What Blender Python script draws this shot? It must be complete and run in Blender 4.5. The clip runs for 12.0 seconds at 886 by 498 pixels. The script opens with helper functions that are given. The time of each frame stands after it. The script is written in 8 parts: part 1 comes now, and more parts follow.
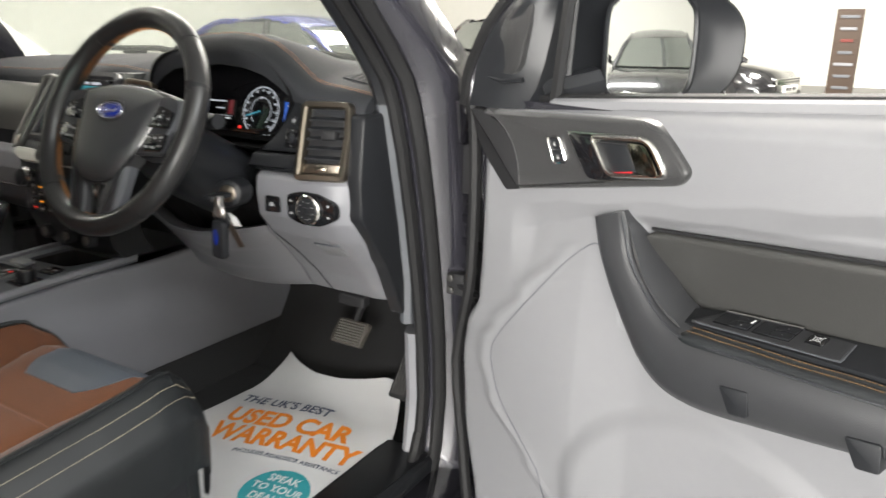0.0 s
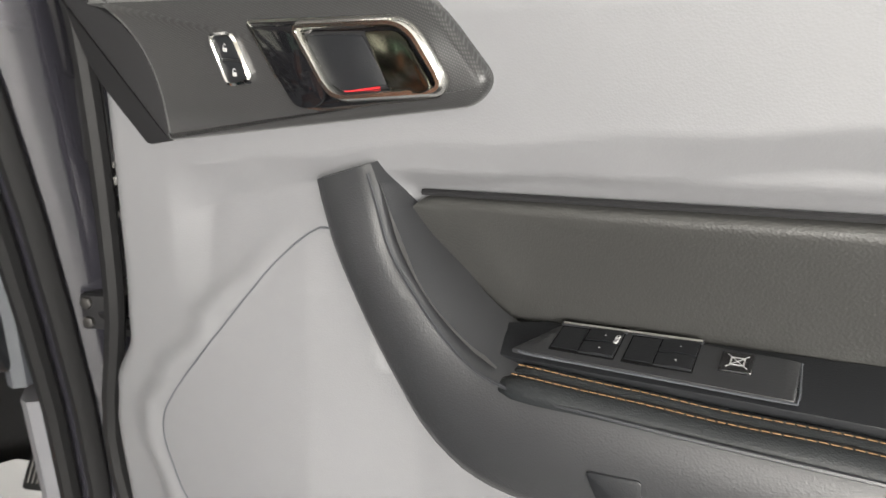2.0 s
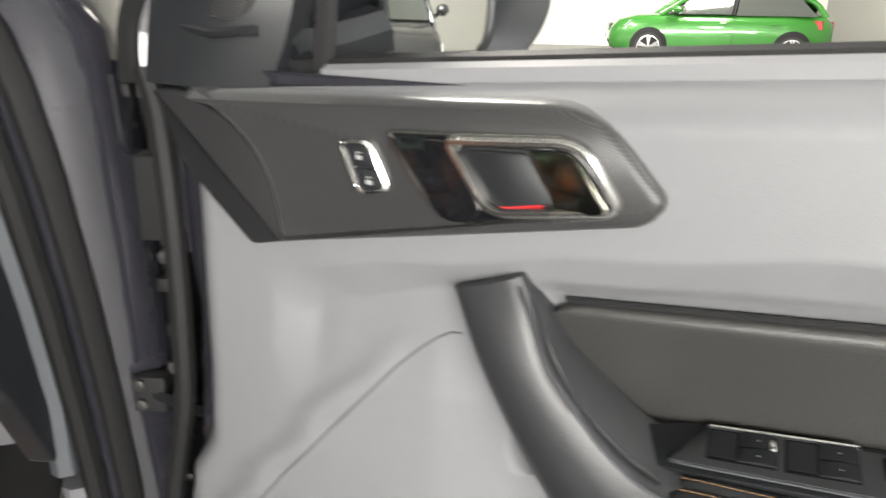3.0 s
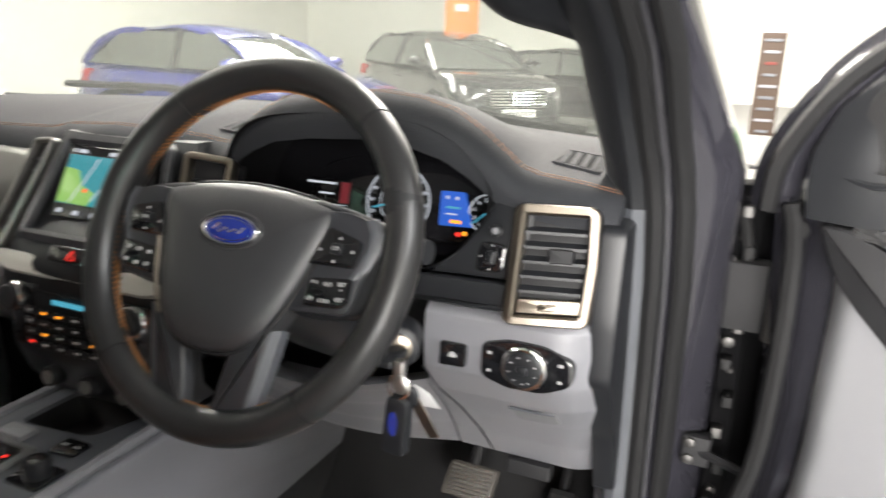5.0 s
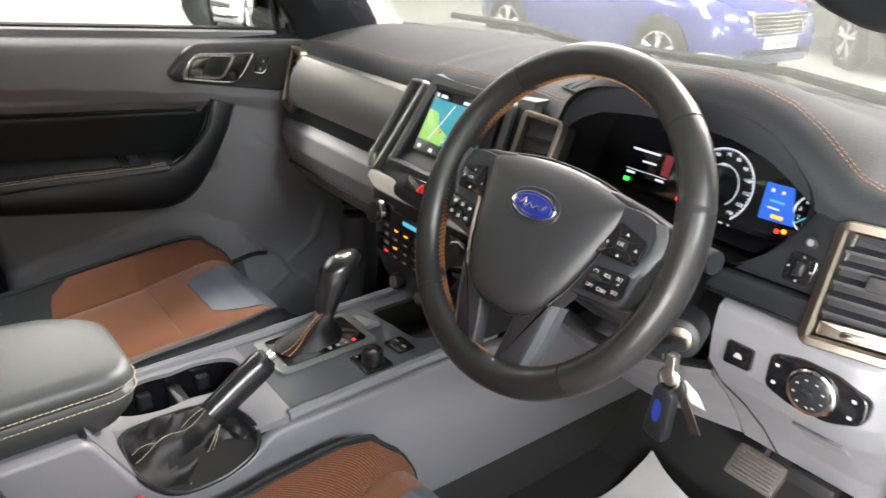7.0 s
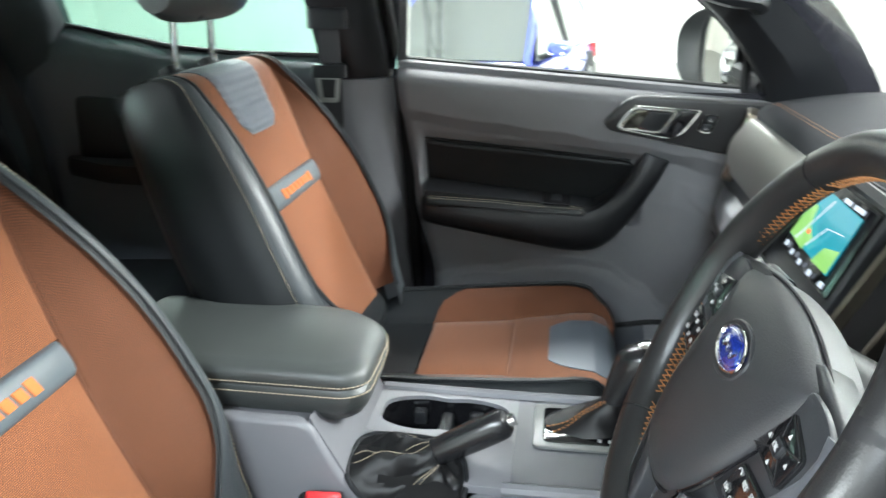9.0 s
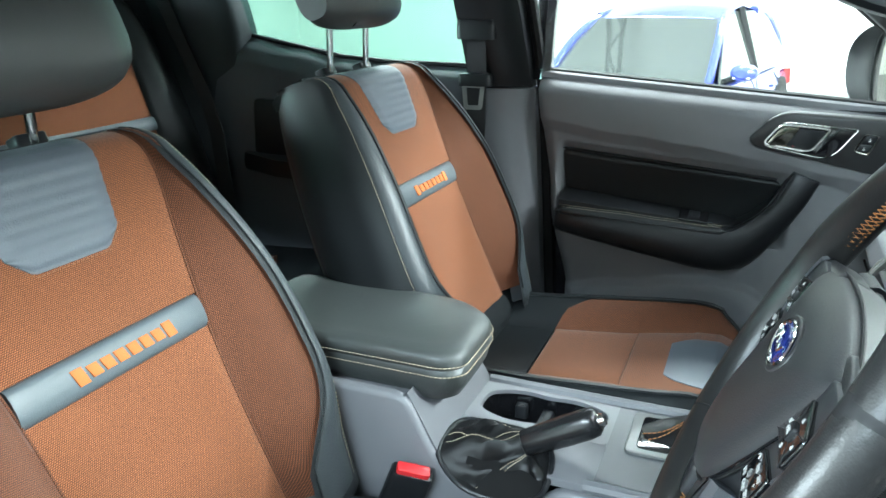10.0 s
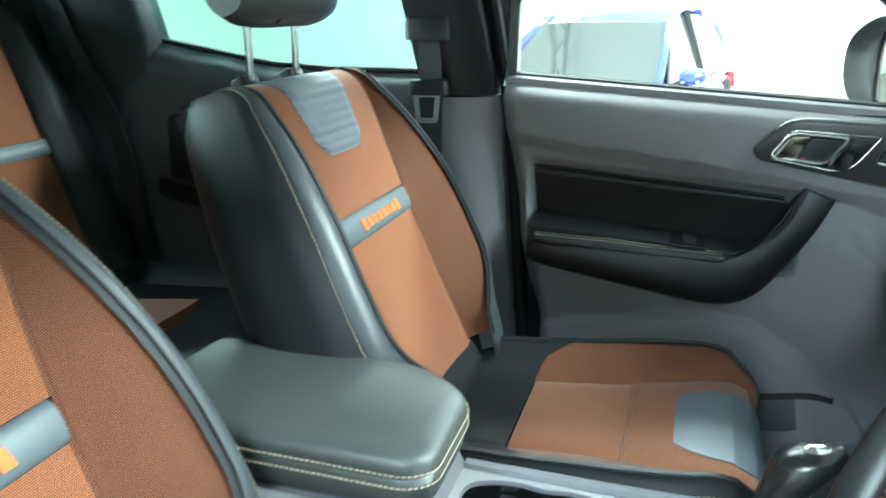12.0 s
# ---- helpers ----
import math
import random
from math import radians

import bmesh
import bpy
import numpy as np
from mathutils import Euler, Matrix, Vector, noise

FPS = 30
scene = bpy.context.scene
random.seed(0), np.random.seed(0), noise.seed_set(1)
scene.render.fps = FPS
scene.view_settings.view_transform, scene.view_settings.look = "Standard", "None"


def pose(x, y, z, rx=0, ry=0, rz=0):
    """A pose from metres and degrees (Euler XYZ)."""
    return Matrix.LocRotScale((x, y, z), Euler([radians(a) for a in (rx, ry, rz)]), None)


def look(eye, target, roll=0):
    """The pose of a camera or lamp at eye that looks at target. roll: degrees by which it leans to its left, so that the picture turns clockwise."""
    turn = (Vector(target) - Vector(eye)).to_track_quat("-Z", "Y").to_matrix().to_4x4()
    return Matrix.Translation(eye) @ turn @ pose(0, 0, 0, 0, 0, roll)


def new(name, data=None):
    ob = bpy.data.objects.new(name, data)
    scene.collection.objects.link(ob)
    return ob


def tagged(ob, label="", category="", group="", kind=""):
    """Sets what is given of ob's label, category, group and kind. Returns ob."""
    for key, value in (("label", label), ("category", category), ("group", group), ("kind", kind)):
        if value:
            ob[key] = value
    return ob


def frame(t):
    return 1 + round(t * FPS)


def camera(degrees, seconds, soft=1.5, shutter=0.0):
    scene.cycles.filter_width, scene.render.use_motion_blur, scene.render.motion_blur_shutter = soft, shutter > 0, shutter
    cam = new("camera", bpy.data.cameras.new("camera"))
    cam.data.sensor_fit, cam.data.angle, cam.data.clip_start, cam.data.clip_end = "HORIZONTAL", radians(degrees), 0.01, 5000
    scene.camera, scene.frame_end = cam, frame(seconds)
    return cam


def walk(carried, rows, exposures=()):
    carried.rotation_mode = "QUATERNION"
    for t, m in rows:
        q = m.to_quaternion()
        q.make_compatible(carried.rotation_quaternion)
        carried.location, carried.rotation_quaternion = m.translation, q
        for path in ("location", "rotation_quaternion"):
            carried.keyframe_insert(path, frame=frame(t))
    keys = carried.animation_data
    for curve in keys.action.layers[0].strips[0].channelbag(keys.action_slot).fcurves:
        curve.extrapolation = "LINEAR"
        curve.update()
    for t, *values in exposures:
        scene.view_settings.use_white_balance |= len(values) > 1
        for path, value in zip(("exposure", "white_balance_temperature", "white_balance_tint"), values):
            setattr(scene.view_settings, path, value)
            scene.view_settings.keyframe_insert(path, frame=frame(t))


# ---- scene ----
cam = camera(62.1, 12.0, shutter=0.5)
PATH = [
    (0, (1.506, -0.783, 1.357), (0.516, 0.854, 0.774), 0.5),
    (0.5, (1.449, -0.632, 1.302), (0.584, 1.074, 0.719), 0.5),
    (1, (1.422, -0.5, 1.258), (0.744, 1.285, 0.663), 0.7),
    (1.5, (1.392, -0.409, 1.237), (0.932, 1.435, 0.614), 0.9),
    (2, (1.342, -0.346, 1.237), (1.082, 1.525, 0.582), 1.1),
    (2.5, (1.284, -0.315, 1.279), (1.176, 1.564, 0.602), 1.3),
    (2.7, (1.251, -0.313, 1.293), (1.18, 1.569, 0.619), 1.4),
    (4.3, (0.87, -0.505, 1.379), (0.67, 1.397, 0.791), 2.7),
    (4.5, (0.863, -0.534, 1.387), (0.492, 1.348, 0.821), 2.5),
    (5, (0.849, -0.575, 1.407), (0.101, 1.195, 0.854), 1.8),
    (5.5, (0.855, -0.598, 1.441), (-0.198, 0.98, 0.806), 1.8),
    (6, (0.872, -0.601, 1.475), (-0.36, 0.787, 0.729), 1.7),
    (6.5, (0.898, -0.588, 1.498), (-0.438, 0.669, 0.699), 1.5),
    (6.7, (0.914, -0.572, 1.502), (-0.46, 0.637, 0.695), 1.5),
    (8.3, (0.911, -0.345, 1.491), (-0.889, 0.03, 0.704), 0.7),
    (8.5, (0.902, -0.268, 1.486), (-0.943, -0.107, 0.73), 0.0),
    (9, (0.904, -0.136, 1.486), (-0.944, -0.438, 0.782), -0.3),
    (9.5, (0.923, -0.068, 1.475), (-0.864, -0.672, 0.809), -0.4),
    (10, (0.935, -0.035, 1.462), (-0.805, -0.782, 0.818), -0.5),
    (10.5, (0.94, -0.015, 1.439), (-0.78, -0.814, 0.804), -0.6),
    (11, (0.892, -0.05, 1.418), (-0.828, -0.85, 0.784), -0.9),
    (11.5, (0.776, -0.12, 1.41), (-0.974, -0.858, 0.783), -1.0),
    (12, (0.691, -0.148, 1.433), (-1.106, -0.768, 0.809), -1.1),
]
walk(cam, [(t, look(eye, target, roll)) for t, eye, target, roll in PATH],
     [(0, 0.12, 6600, 9), (1.0, 0.10, 6650, 9), (2.0, 0.00, 6750, 9), (2.7, -0.06, 6700, 8), (4.5, 0.40, 6600, 10), (5.5, 0.56, 6600, 11), (6.5, 0.90, 6550, 11), (8.5, 1.08, 6150, 6), (9.5, 1.05, 5620, -1), (10.5, 1.02, 5330, -9), (12.0, 1.28, 5300, -13)])

# ---------------------------------------------------------------- light
world = bpy.data.worlds.new("showroom_world")
scene.world = world
world.use_nodes = True
wn = world.node_tree.nodes
wn["Background"].inputs[0].default_value = (0.95, 0.97, 1.0, 1)
wn["Background"].inputs[1].default_value = 0.35
scene.view_settings.exposure = 0.45


def area_lamp(name, m, sx, sy, watts, color):
    data = bpy.data.lights.new(name, "AREA")
    data.shape, data.size, data.size_y, data.energy, data.color = "RECTANGLE", sx, sy, watts, color
    ob = new(name, data)
    ob.matrix_world = m
    return ob


LAMP = (1.0, 0.955, 0.89)
for lx, ly, lw, lc_ in ((6.5, -1.0, 820, (0.95, 0.975, 1.0)), (-4.2, -2.0, 780, LAMP), (0.2, 6.5, 1650, LAMP), (-5.0, 6.0, 1350, LAMP), (-9.5, 1.0, 620, LAMP), (1.0, 12.5, 1250, LAMP), (-7.5, 12.0, 950, LAMP), (6.5, 16.0, 850, LAMP)):
    area_lamp("ceiling_lamp", pose(lx, ly, 5.2), 1.2, 4.5, lw, lc_)
# daylight through the glazed shopfront behind the truck
area_lamp("shopfront_daylight", look((4.6, -9.7, 2.0), (4.6, 0.0, 2.0)), 10.5, 3.7, 4600, (1.0, 0.98, 0.95))


# ---------------------------------------------------------------- materials
def material(name, color, rough=0.5, metal=0.0, vary=0.12, scale=60.0, bump=0.0, bump_scale=400.0, coat=0.0, stain=0.06, spec=0.5):
    m = bpy.data.materials.new(name)
    m.use_nodes = True
    nt = m.node_tree
    b = nt.nodes["Principled BSDF"]
    b.inputs["Roughness"].default_value = rough
    b.inputs["Metallic"].default_value = metal
    b.inputs["Coat Weight"].default_value = coat
    b.inputs["Specular IOR Level"].default_value = spec
    tc = nt.nodes.new("ShaderNodeTexCoord")
    n1 = nt.nodes.new("ShaderNodeTexNoise")
    n1.inputs["Scale"].default_value, n1.inputs["Detail"].default_value = scale, 4
    n2 = nt.nodes.new("ShaderNodeTexNoise")
    n2.inputs["Scale"].default_value, n2.inputs["Detail"].default_value = 5.0, 3
    add = nt.nodes.new("ShaderNodeMath")
    add.operation = "MULTIPLY_ADD"
    add.inputs[1].default_value = vary
    mul = nt.nodes.new("ShaderNodeMath")
    mul.operation = "MULTIPLY_ADD"
    mul.inputs[1].default_value, mul.inputs[2].default_value = stain, 1.0 - 0.5 * (vary + stain)
    hsv = nt.nodes.new("ShaderNodeHueSaturation")
    hsv.inputs["Color"].default_value = (*color, 1)
    for n in (n1, n2):
        nt.links.new(tc.outputs["Object"], n.inputs["Vector"])
    nt.links.new(n2.outputs["Fac"], mul.inputs[0])
    nt.links.new(n1.outputs["Fac"], add.inputs[0])
    nt.links.new(mul.outputs[0], add.inputs[2])
    nt.links.new(add.outputs[0], hsv.inputs["Value"])
    nt.links.new(hsv.outputs["Color"], b.inputs["Base Color"])
    rr = nt.nodes.new("ShaderNodeMath")
    rr.operation = "MULTIPLY_ADD"
    rr.inputs[1].default_value, rr.inputs[2].default_value = 0.18 * rough, rough * 0.91
    nt.links.new(n2.outputs["Fac"], rr.inputs[0])
    nt.links.new(rr.outputs[0], b.inputs["Roughness"])
    if bump:
        v = nt.nodes.new("ShaderNodeTexVoronoi")
        v.inputs["Scale"].default_value = bump_scale
        bp = nt.nodes.new("ShaderNodeBump")
        bp.inputs["Strength"].default_value, bp.inputs["Distance"].default_value = bump, 0.001
        nt.links.new(tc.outputs["Object"], v.inputs["Vector"])
        nt.links.new(v.outputs["Distance"], bp.inputs["Height"])
        nt.links.new(bp.outputs["Normal"], b.inputs["Normal"])
    return m


def weave(name, dark, light, pitch, rough=0.85, relief=0.3):
    """A woven cloth: rows of small threads standing out of a darker ground."""
    m = bpy.data.materials.new(name)
    m.use_nodes = True
    nt = m.node_tree
    b = nt.nodes["Principled BSDF"]
    b.inputs["Roughness"].default_value = rough
    b.inputs["Specular IOR Level"].default_value = 0.25
    b.inputs["Sheen Weight"].default_value = 0.12
    tc = nt.nodes.new("ShaderNodeTexCoord")
    sep = nt.nodes.new("ShaderNodeSeparateXYZ")
    nt.links.new(tc.outputs["Object"], sep.inputs[0])

    def math_node(op, a, c):
        n = nt.nodes.new("ShaderNodeMath")
        n.operation = op
        for i, v in enumerate((a, c)):
            if v is None:
                continue
            if isinstance(v, (int, float)):
                n.inputs[i].default_value = v
            else:
                nt.links.new(v, n.inputs[i])
        return n.outputs[0]

    along = math_node("SUBTRACT", sep.outputs[2], sep.outputs[1])
    k = 2 * math.pi / pitch
    sx = math_node("SINE", math_node("MULTIPLY", math_node("ADD", sep.outputs[0], math_node("MULTIPLY", along, 0.5)), k), None)
    sz = math_node("SINE", math_node("MULTIPLY", along, k), None)
    dots = math_node("MULTIPLY", math_node("ADD", sx, 1.0), math_node("ADD", sz, 1.0))
    fac = math_node("MULTIPLY", dots, 0.25)
    big = nt.nodes.new("ShaderNodeTexNoise")
    big.inputs["Scale"].default_value = 9.0
    nt.links.new(tc.outputs["Object"], big.inputs["Vector"])
    mix = nt.nodes.new("ShaderNodeMix")
    mix.data_type = "RGBA"
    mix.inputs["A"].default_value, mix.inputs["B"].default_value = (*dark, 1), (*light, 1)
    nt.links.new(fac, mix.inputs["Factor"])
    hsv = nt.nodes.new("ShaderNodeHueSaturation")
    nt.links.new(mix.outputs["Result"], hsv.inputs["Color"])
    nt.links.new(math_node("ADD", math_node("MULTIPLY", big.outputs["Fac"], 0.24), 0.88), hsv.inputs["Value"])
    nt.links.new(hsv.outputs["Color"], b.inputs["Base Color"])
    bp = nt.nodes.new("ShaderNodeBump")
    bp.inputs["Strength"].default_value, bp.inputs["Distance"].default_value = relief, 0.0008
    nt.links.new(fac, bp.inputs["Height"])
    nt.links.new(bp.outputs["Normal"], b.inputs["Normal"])
    return m


def glow(name, color, strength):
    m = bpy.data.materials.new(name)
    m.use_nodes = True
    b = m.node_tree.nodes["Principled BSDF"]
    b.inputs["Base Color"].default_value = (0.02, 0.02, 0.02, 1)
    b.inputs["Roughness"].default_value = 0.2
    b.inputs["Emission Color"].default_value = (*color, 1)
    b.inputs["Emission Strength"].default_value = strength
    return m


def pane(name, tint, gloss=0.06, veil=0.0):
    """Thin glass: what lies behind shows tinted, and a clear sheen lies over it."""
    m = bpy.data.materials.new(name)
    m.use_nodes = True
    nt = m.node_tree
    out = nt.nodes["Material Output"]
    nt.nodes.remove(nt.nodes["Principled BSDF"])
    tr = nt.nodes.new("ShaderNodeBsdfTransparent")
    tr.inputs[0].default_value = (*tint, 1)
    gl = nt.nodes.new("ShaderNodeBsdfGlossy")
    gl.inputs["Roughness"].default_value = 0.02
    lw = nt.nodes.new("ShaderNodeLayerWeight")
    lw.inputs[0].default_value = 0.5
    pw = nt.nodes.new("ShaderNodeMath")
    pw.operation = "POWER"
    pw.inputs[1].default_value = 4.0
    ma = nt.nodes.new("ShaderNodeMath")
    ma.operation = "MULTIPLY_ADD"
    ma.inputs[1].default_value, ma.inputs[2].default_value = 0.5, gloss * 0.5
    nt.links.new(lw.outputs["Facing"], pw.inputs[0])
    nt.links.new(pw.outputs[0], ma.inputs[0])
    mx = nt.nodes.new("ShaderNodeMixShader")
    nt.links.new(ma.outputs[0], mx.inputs[0])
    nt.links.new(tr.outputs[0], mx.inputs[1])
    nt.links.new(gl.outputs[0], mx.inputs[2])
    # reflected haze on the glass, mixed in as a pale diffuse layer
    if veil:
        df = nt.nodes.new("ShaderNodeBsdfDiffuse")
        df.inputs[0].default_value = (0.62, 0.62, 0.58, 1)
        md = nt.nodes.new("ShaderNodeMixShader")
        md.inputs[0].default_value = veil
        nt.links.new(mx.outputs[0], md.inputs[1])
        nt.links.new(df.outputs[0], md.inputs[2])
        mx = md
    nt.links.new(mx.outputs[0], out.inputs[0])
    return m


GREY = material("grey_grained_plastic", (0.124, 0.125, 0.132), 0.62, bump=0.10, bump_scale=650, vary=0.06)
GREYLOW = material("grey_lower_plastic", (0.126, 0.127, 0.138), 0.46, bump=0.12, bump_scale=600, vary=0.06)
BLACK = material("black_grained_plastic", (0.0105, 0.0112, 0.0128), 0.36, bump=0.10, bump_scale=700, spec=0.26)
DARK = material("matt_black_plastic", (0.008, 0.008, 0.009), 0.65, spec=0.3)
HOOD = material("deep_matt_black", (0.004, 0.004, 0.0045), 0.9, spec=0.08)
DASHTOP = material("soft_dash_covering", (0.0185, 0.0195, 0.0220), 0.70, bump=0.3, bump_scale=480, spec=0.10)
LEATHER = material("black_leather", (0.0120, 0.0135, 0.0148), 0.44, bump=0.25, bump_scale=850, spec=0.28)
RIMLEATHER = material("smooth_wheel_leather", (0.0135, 0.0135, 0.0140), 0.32, bump=0.12, bump_scale=700, spec=0.35)
PATCH = material("slate_grey_leather", (0.078, 0.090, 0.108), 0.55, bump=0.25, bump_scale=520)
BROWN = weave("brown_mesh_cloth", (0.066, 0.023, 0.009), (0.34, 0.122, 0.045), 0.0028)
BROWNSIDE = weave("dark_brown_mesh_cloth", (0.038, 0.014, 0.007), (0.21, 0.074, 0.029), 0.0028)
STITCH = material("orange_thread", (0.27, 0.115, 0.034), 0.7)
DASHTHREAD = material("dull_orange_thread", (0.19, 0.085, 0.038), 0.7)
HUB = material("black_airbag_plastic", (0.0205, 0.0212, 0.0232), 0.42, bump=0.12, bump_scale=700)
PALETHREAD = material("pale_thread", (0.42, 0.36, 0.26), 0.7)
ORANGE = material("orange_embroidery", (0.40, 0.105, 0.012), 0.7, bump=0.3, bump_scale=1500)
CHROME = material("polished_chrome", (0.80, 0.79, 0.77), 0.10, 1.0, vary=0.03)
SATIN = material("satin_bronze_silver", (0.215, 0.188, 0.155), 0.30, 1.0, vary=0.04)
TITAN = material("satin_titanium_fascia", (0.19, 0.186, 0.175), 0.34, 0.7, vary=0.05)
CARBON = weave("carbon_look_trim", (0.016, 0.016, 0.0165), (0.044, 0.044, 0.045), 0.0019, 0.30, 0.06)
LEVER = material("satin_silver_lever", (0.74, 0.73, 0.70), 0.2, 1.0, vary=0.03)
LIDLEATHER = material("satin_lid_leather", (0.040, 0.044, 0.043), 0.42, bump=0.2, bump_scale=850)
# black leather, paled for the extra light on the head restraints
HEADLEATHER = material("lit_head_restraint_leather", (0.058, 0.060, 0.060), 0.46, bump=0.2, bump_scale=850)
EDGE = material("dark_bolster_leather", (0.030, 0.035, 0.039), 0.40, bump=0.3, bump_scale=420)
GATE = material("pale_satin_gate", (0.12, 0.123, 0.122), 0.38, 0.3)
STRIP = material("dark_slate_leather", (0.062, 0.075, 0.084), 0.44, bump=0.2, bump_scale=800)
# grey trim plastic, darkened for the low light at the rear
PILLAR = material("shaded_pillar_plastic", (0.026, 0.030, 0.034), 0.5, bump=0.1, bump_scale=650, spec=0.35)
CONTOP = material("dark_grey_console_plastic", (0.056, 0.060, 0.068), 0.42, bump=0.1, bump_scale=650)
BAND = material("satin_silver_plastic", (0.34, 0.33, 0.30), 0.38, 0.3, vary=0.04)
KNOB = material("polished_black_leather", (0.012, 0.012, 0.013), 0.24, bump=0.06, bump_scale=700)
GLOSS = material("gloss_black", (0.006, 0.006, 0.007), 0.08, coat=0.6)
RUBBER = material("black_rubber", (0.009, 0.009, 0.0095), 0.6, bump=0.15, spec=0.22)
CARPET = material("black_carpet", (0.007, 0.007, 0.0075), 0.95, vary=0.5, scale=500, bump=0.9, bump_scale=700)
PAINT = material("dark_grey_metallic_paint", (0.022, 0.0215, 0.027), 0.14, 0.15, vary=0.06, scale=900, stain=0.3, coat=0.5)
STEEL = material("bare_steel", (0.45, 0.44, 0.42), 0.35, 1.0, vary=0.25)
# the black insert leather, paled for the light on the driver's door
LITINSERT = material("lit_insert_leather", (0.029, 0.029, 0.028), 0.40, bump=0.2, bump_scale=520, spec=0.42)
DARKCHROME = material("smoked_chrome", (0.30, 0.29, 0.24), 0.16, 1.0, vary=0.05)
GOLDTHREAD = material("dull_gold_thread", (0.15, 0.085, 0.036), 0.75)
TARNISH = material("darkened_steel", (0.07, 0.068, 0.066), 0.45, 0.8, vary=0.3)
BEZEL = material("dark_satin_bezel", (0.020, 0.021, 0.024), 0.34, bump=0.06, bump_scale=700, spec=0.4)
PAPER = material("white_paper", (0.47, 0.47, 0.475), 0.7, vary=0.05, scale=14, stain=0.04)
INKO = material("orange_ink", (0.62, 0.18, 0.012), 0.65)
INKB = material("dark_blue_ink", (0.03, 0.04, 0.08), 0.65)
INKT = material("teal_ink", (0.018, 0.22, 0.25), 0.65)
WHITEMARK = material("white_marking", (0.30, 0.30, 0.30), 0.5)
ENAMEL = material("blue_enamel", (0.008, 0.02, 0.17), 0.12, coat=1.0)
RED = material("red_plastic", (0.42, 0.015, 0.02), 0.35)
HEADLINER = material("pale_headlining", (0.48, 0.47, 0.46), 0.9, bump=0.3)
BOOT = material("soft_black_gaiter_leather", (0.0065, 0.0065, 0.0070), 0.42, bump=0.25, bump_scale=850, spec=0.30)
WEBBING = material("black_webbing", (0.016, 0.016, 0.018), 0.8, bump=0.4, bump_scale=900)
CLEAR = pane("clear_glass", (0.93, 0.95, 0.94))
# the last value is the painted-in veil of reflections
SCREENGLASS = pane("windscreen_glass", (0.90, 0.93, 0.91), 0.16, 0.20)
GREENGLASS = pane("green_tinted_glass", (0.62, 0.80, 0.74))
MIRROR = material("silvered_mirror", (0.80, 0.80, 0.77), 0.01, 1.0, vary=0.0, stain=0.0)
LCDBLUE = glow("blue_display", (0.01, 0.10, 0.55), 0.8)
LCDTEAL = glow("map_water", (0.02, 0.22, 0.27), 0.9)
LCDGREEN = glow("map_land", (0.22, 0.42, 0.10), 0.9)
LCDWHITE = glow("lit_white", (0.85, 0.9, 1.0), 0.55)
LCDCYAN = glow("lit_cyan", (0.10, 0.55, 0.75), 0.5)
LCDRED = glow("lit_red", (0.9, 0.03, 0.02), 1.3)
LCDDARKRED = glow("lit_dark_red", (0.22, 0.02, 0.03), 0.5)
LCDAMBER = glow("lit_amber", (1.0, 0.35, 0.02), 1.2)
LCDGRN = glow("lit_green", (0.05, 0.8, 0.1), 1.0)


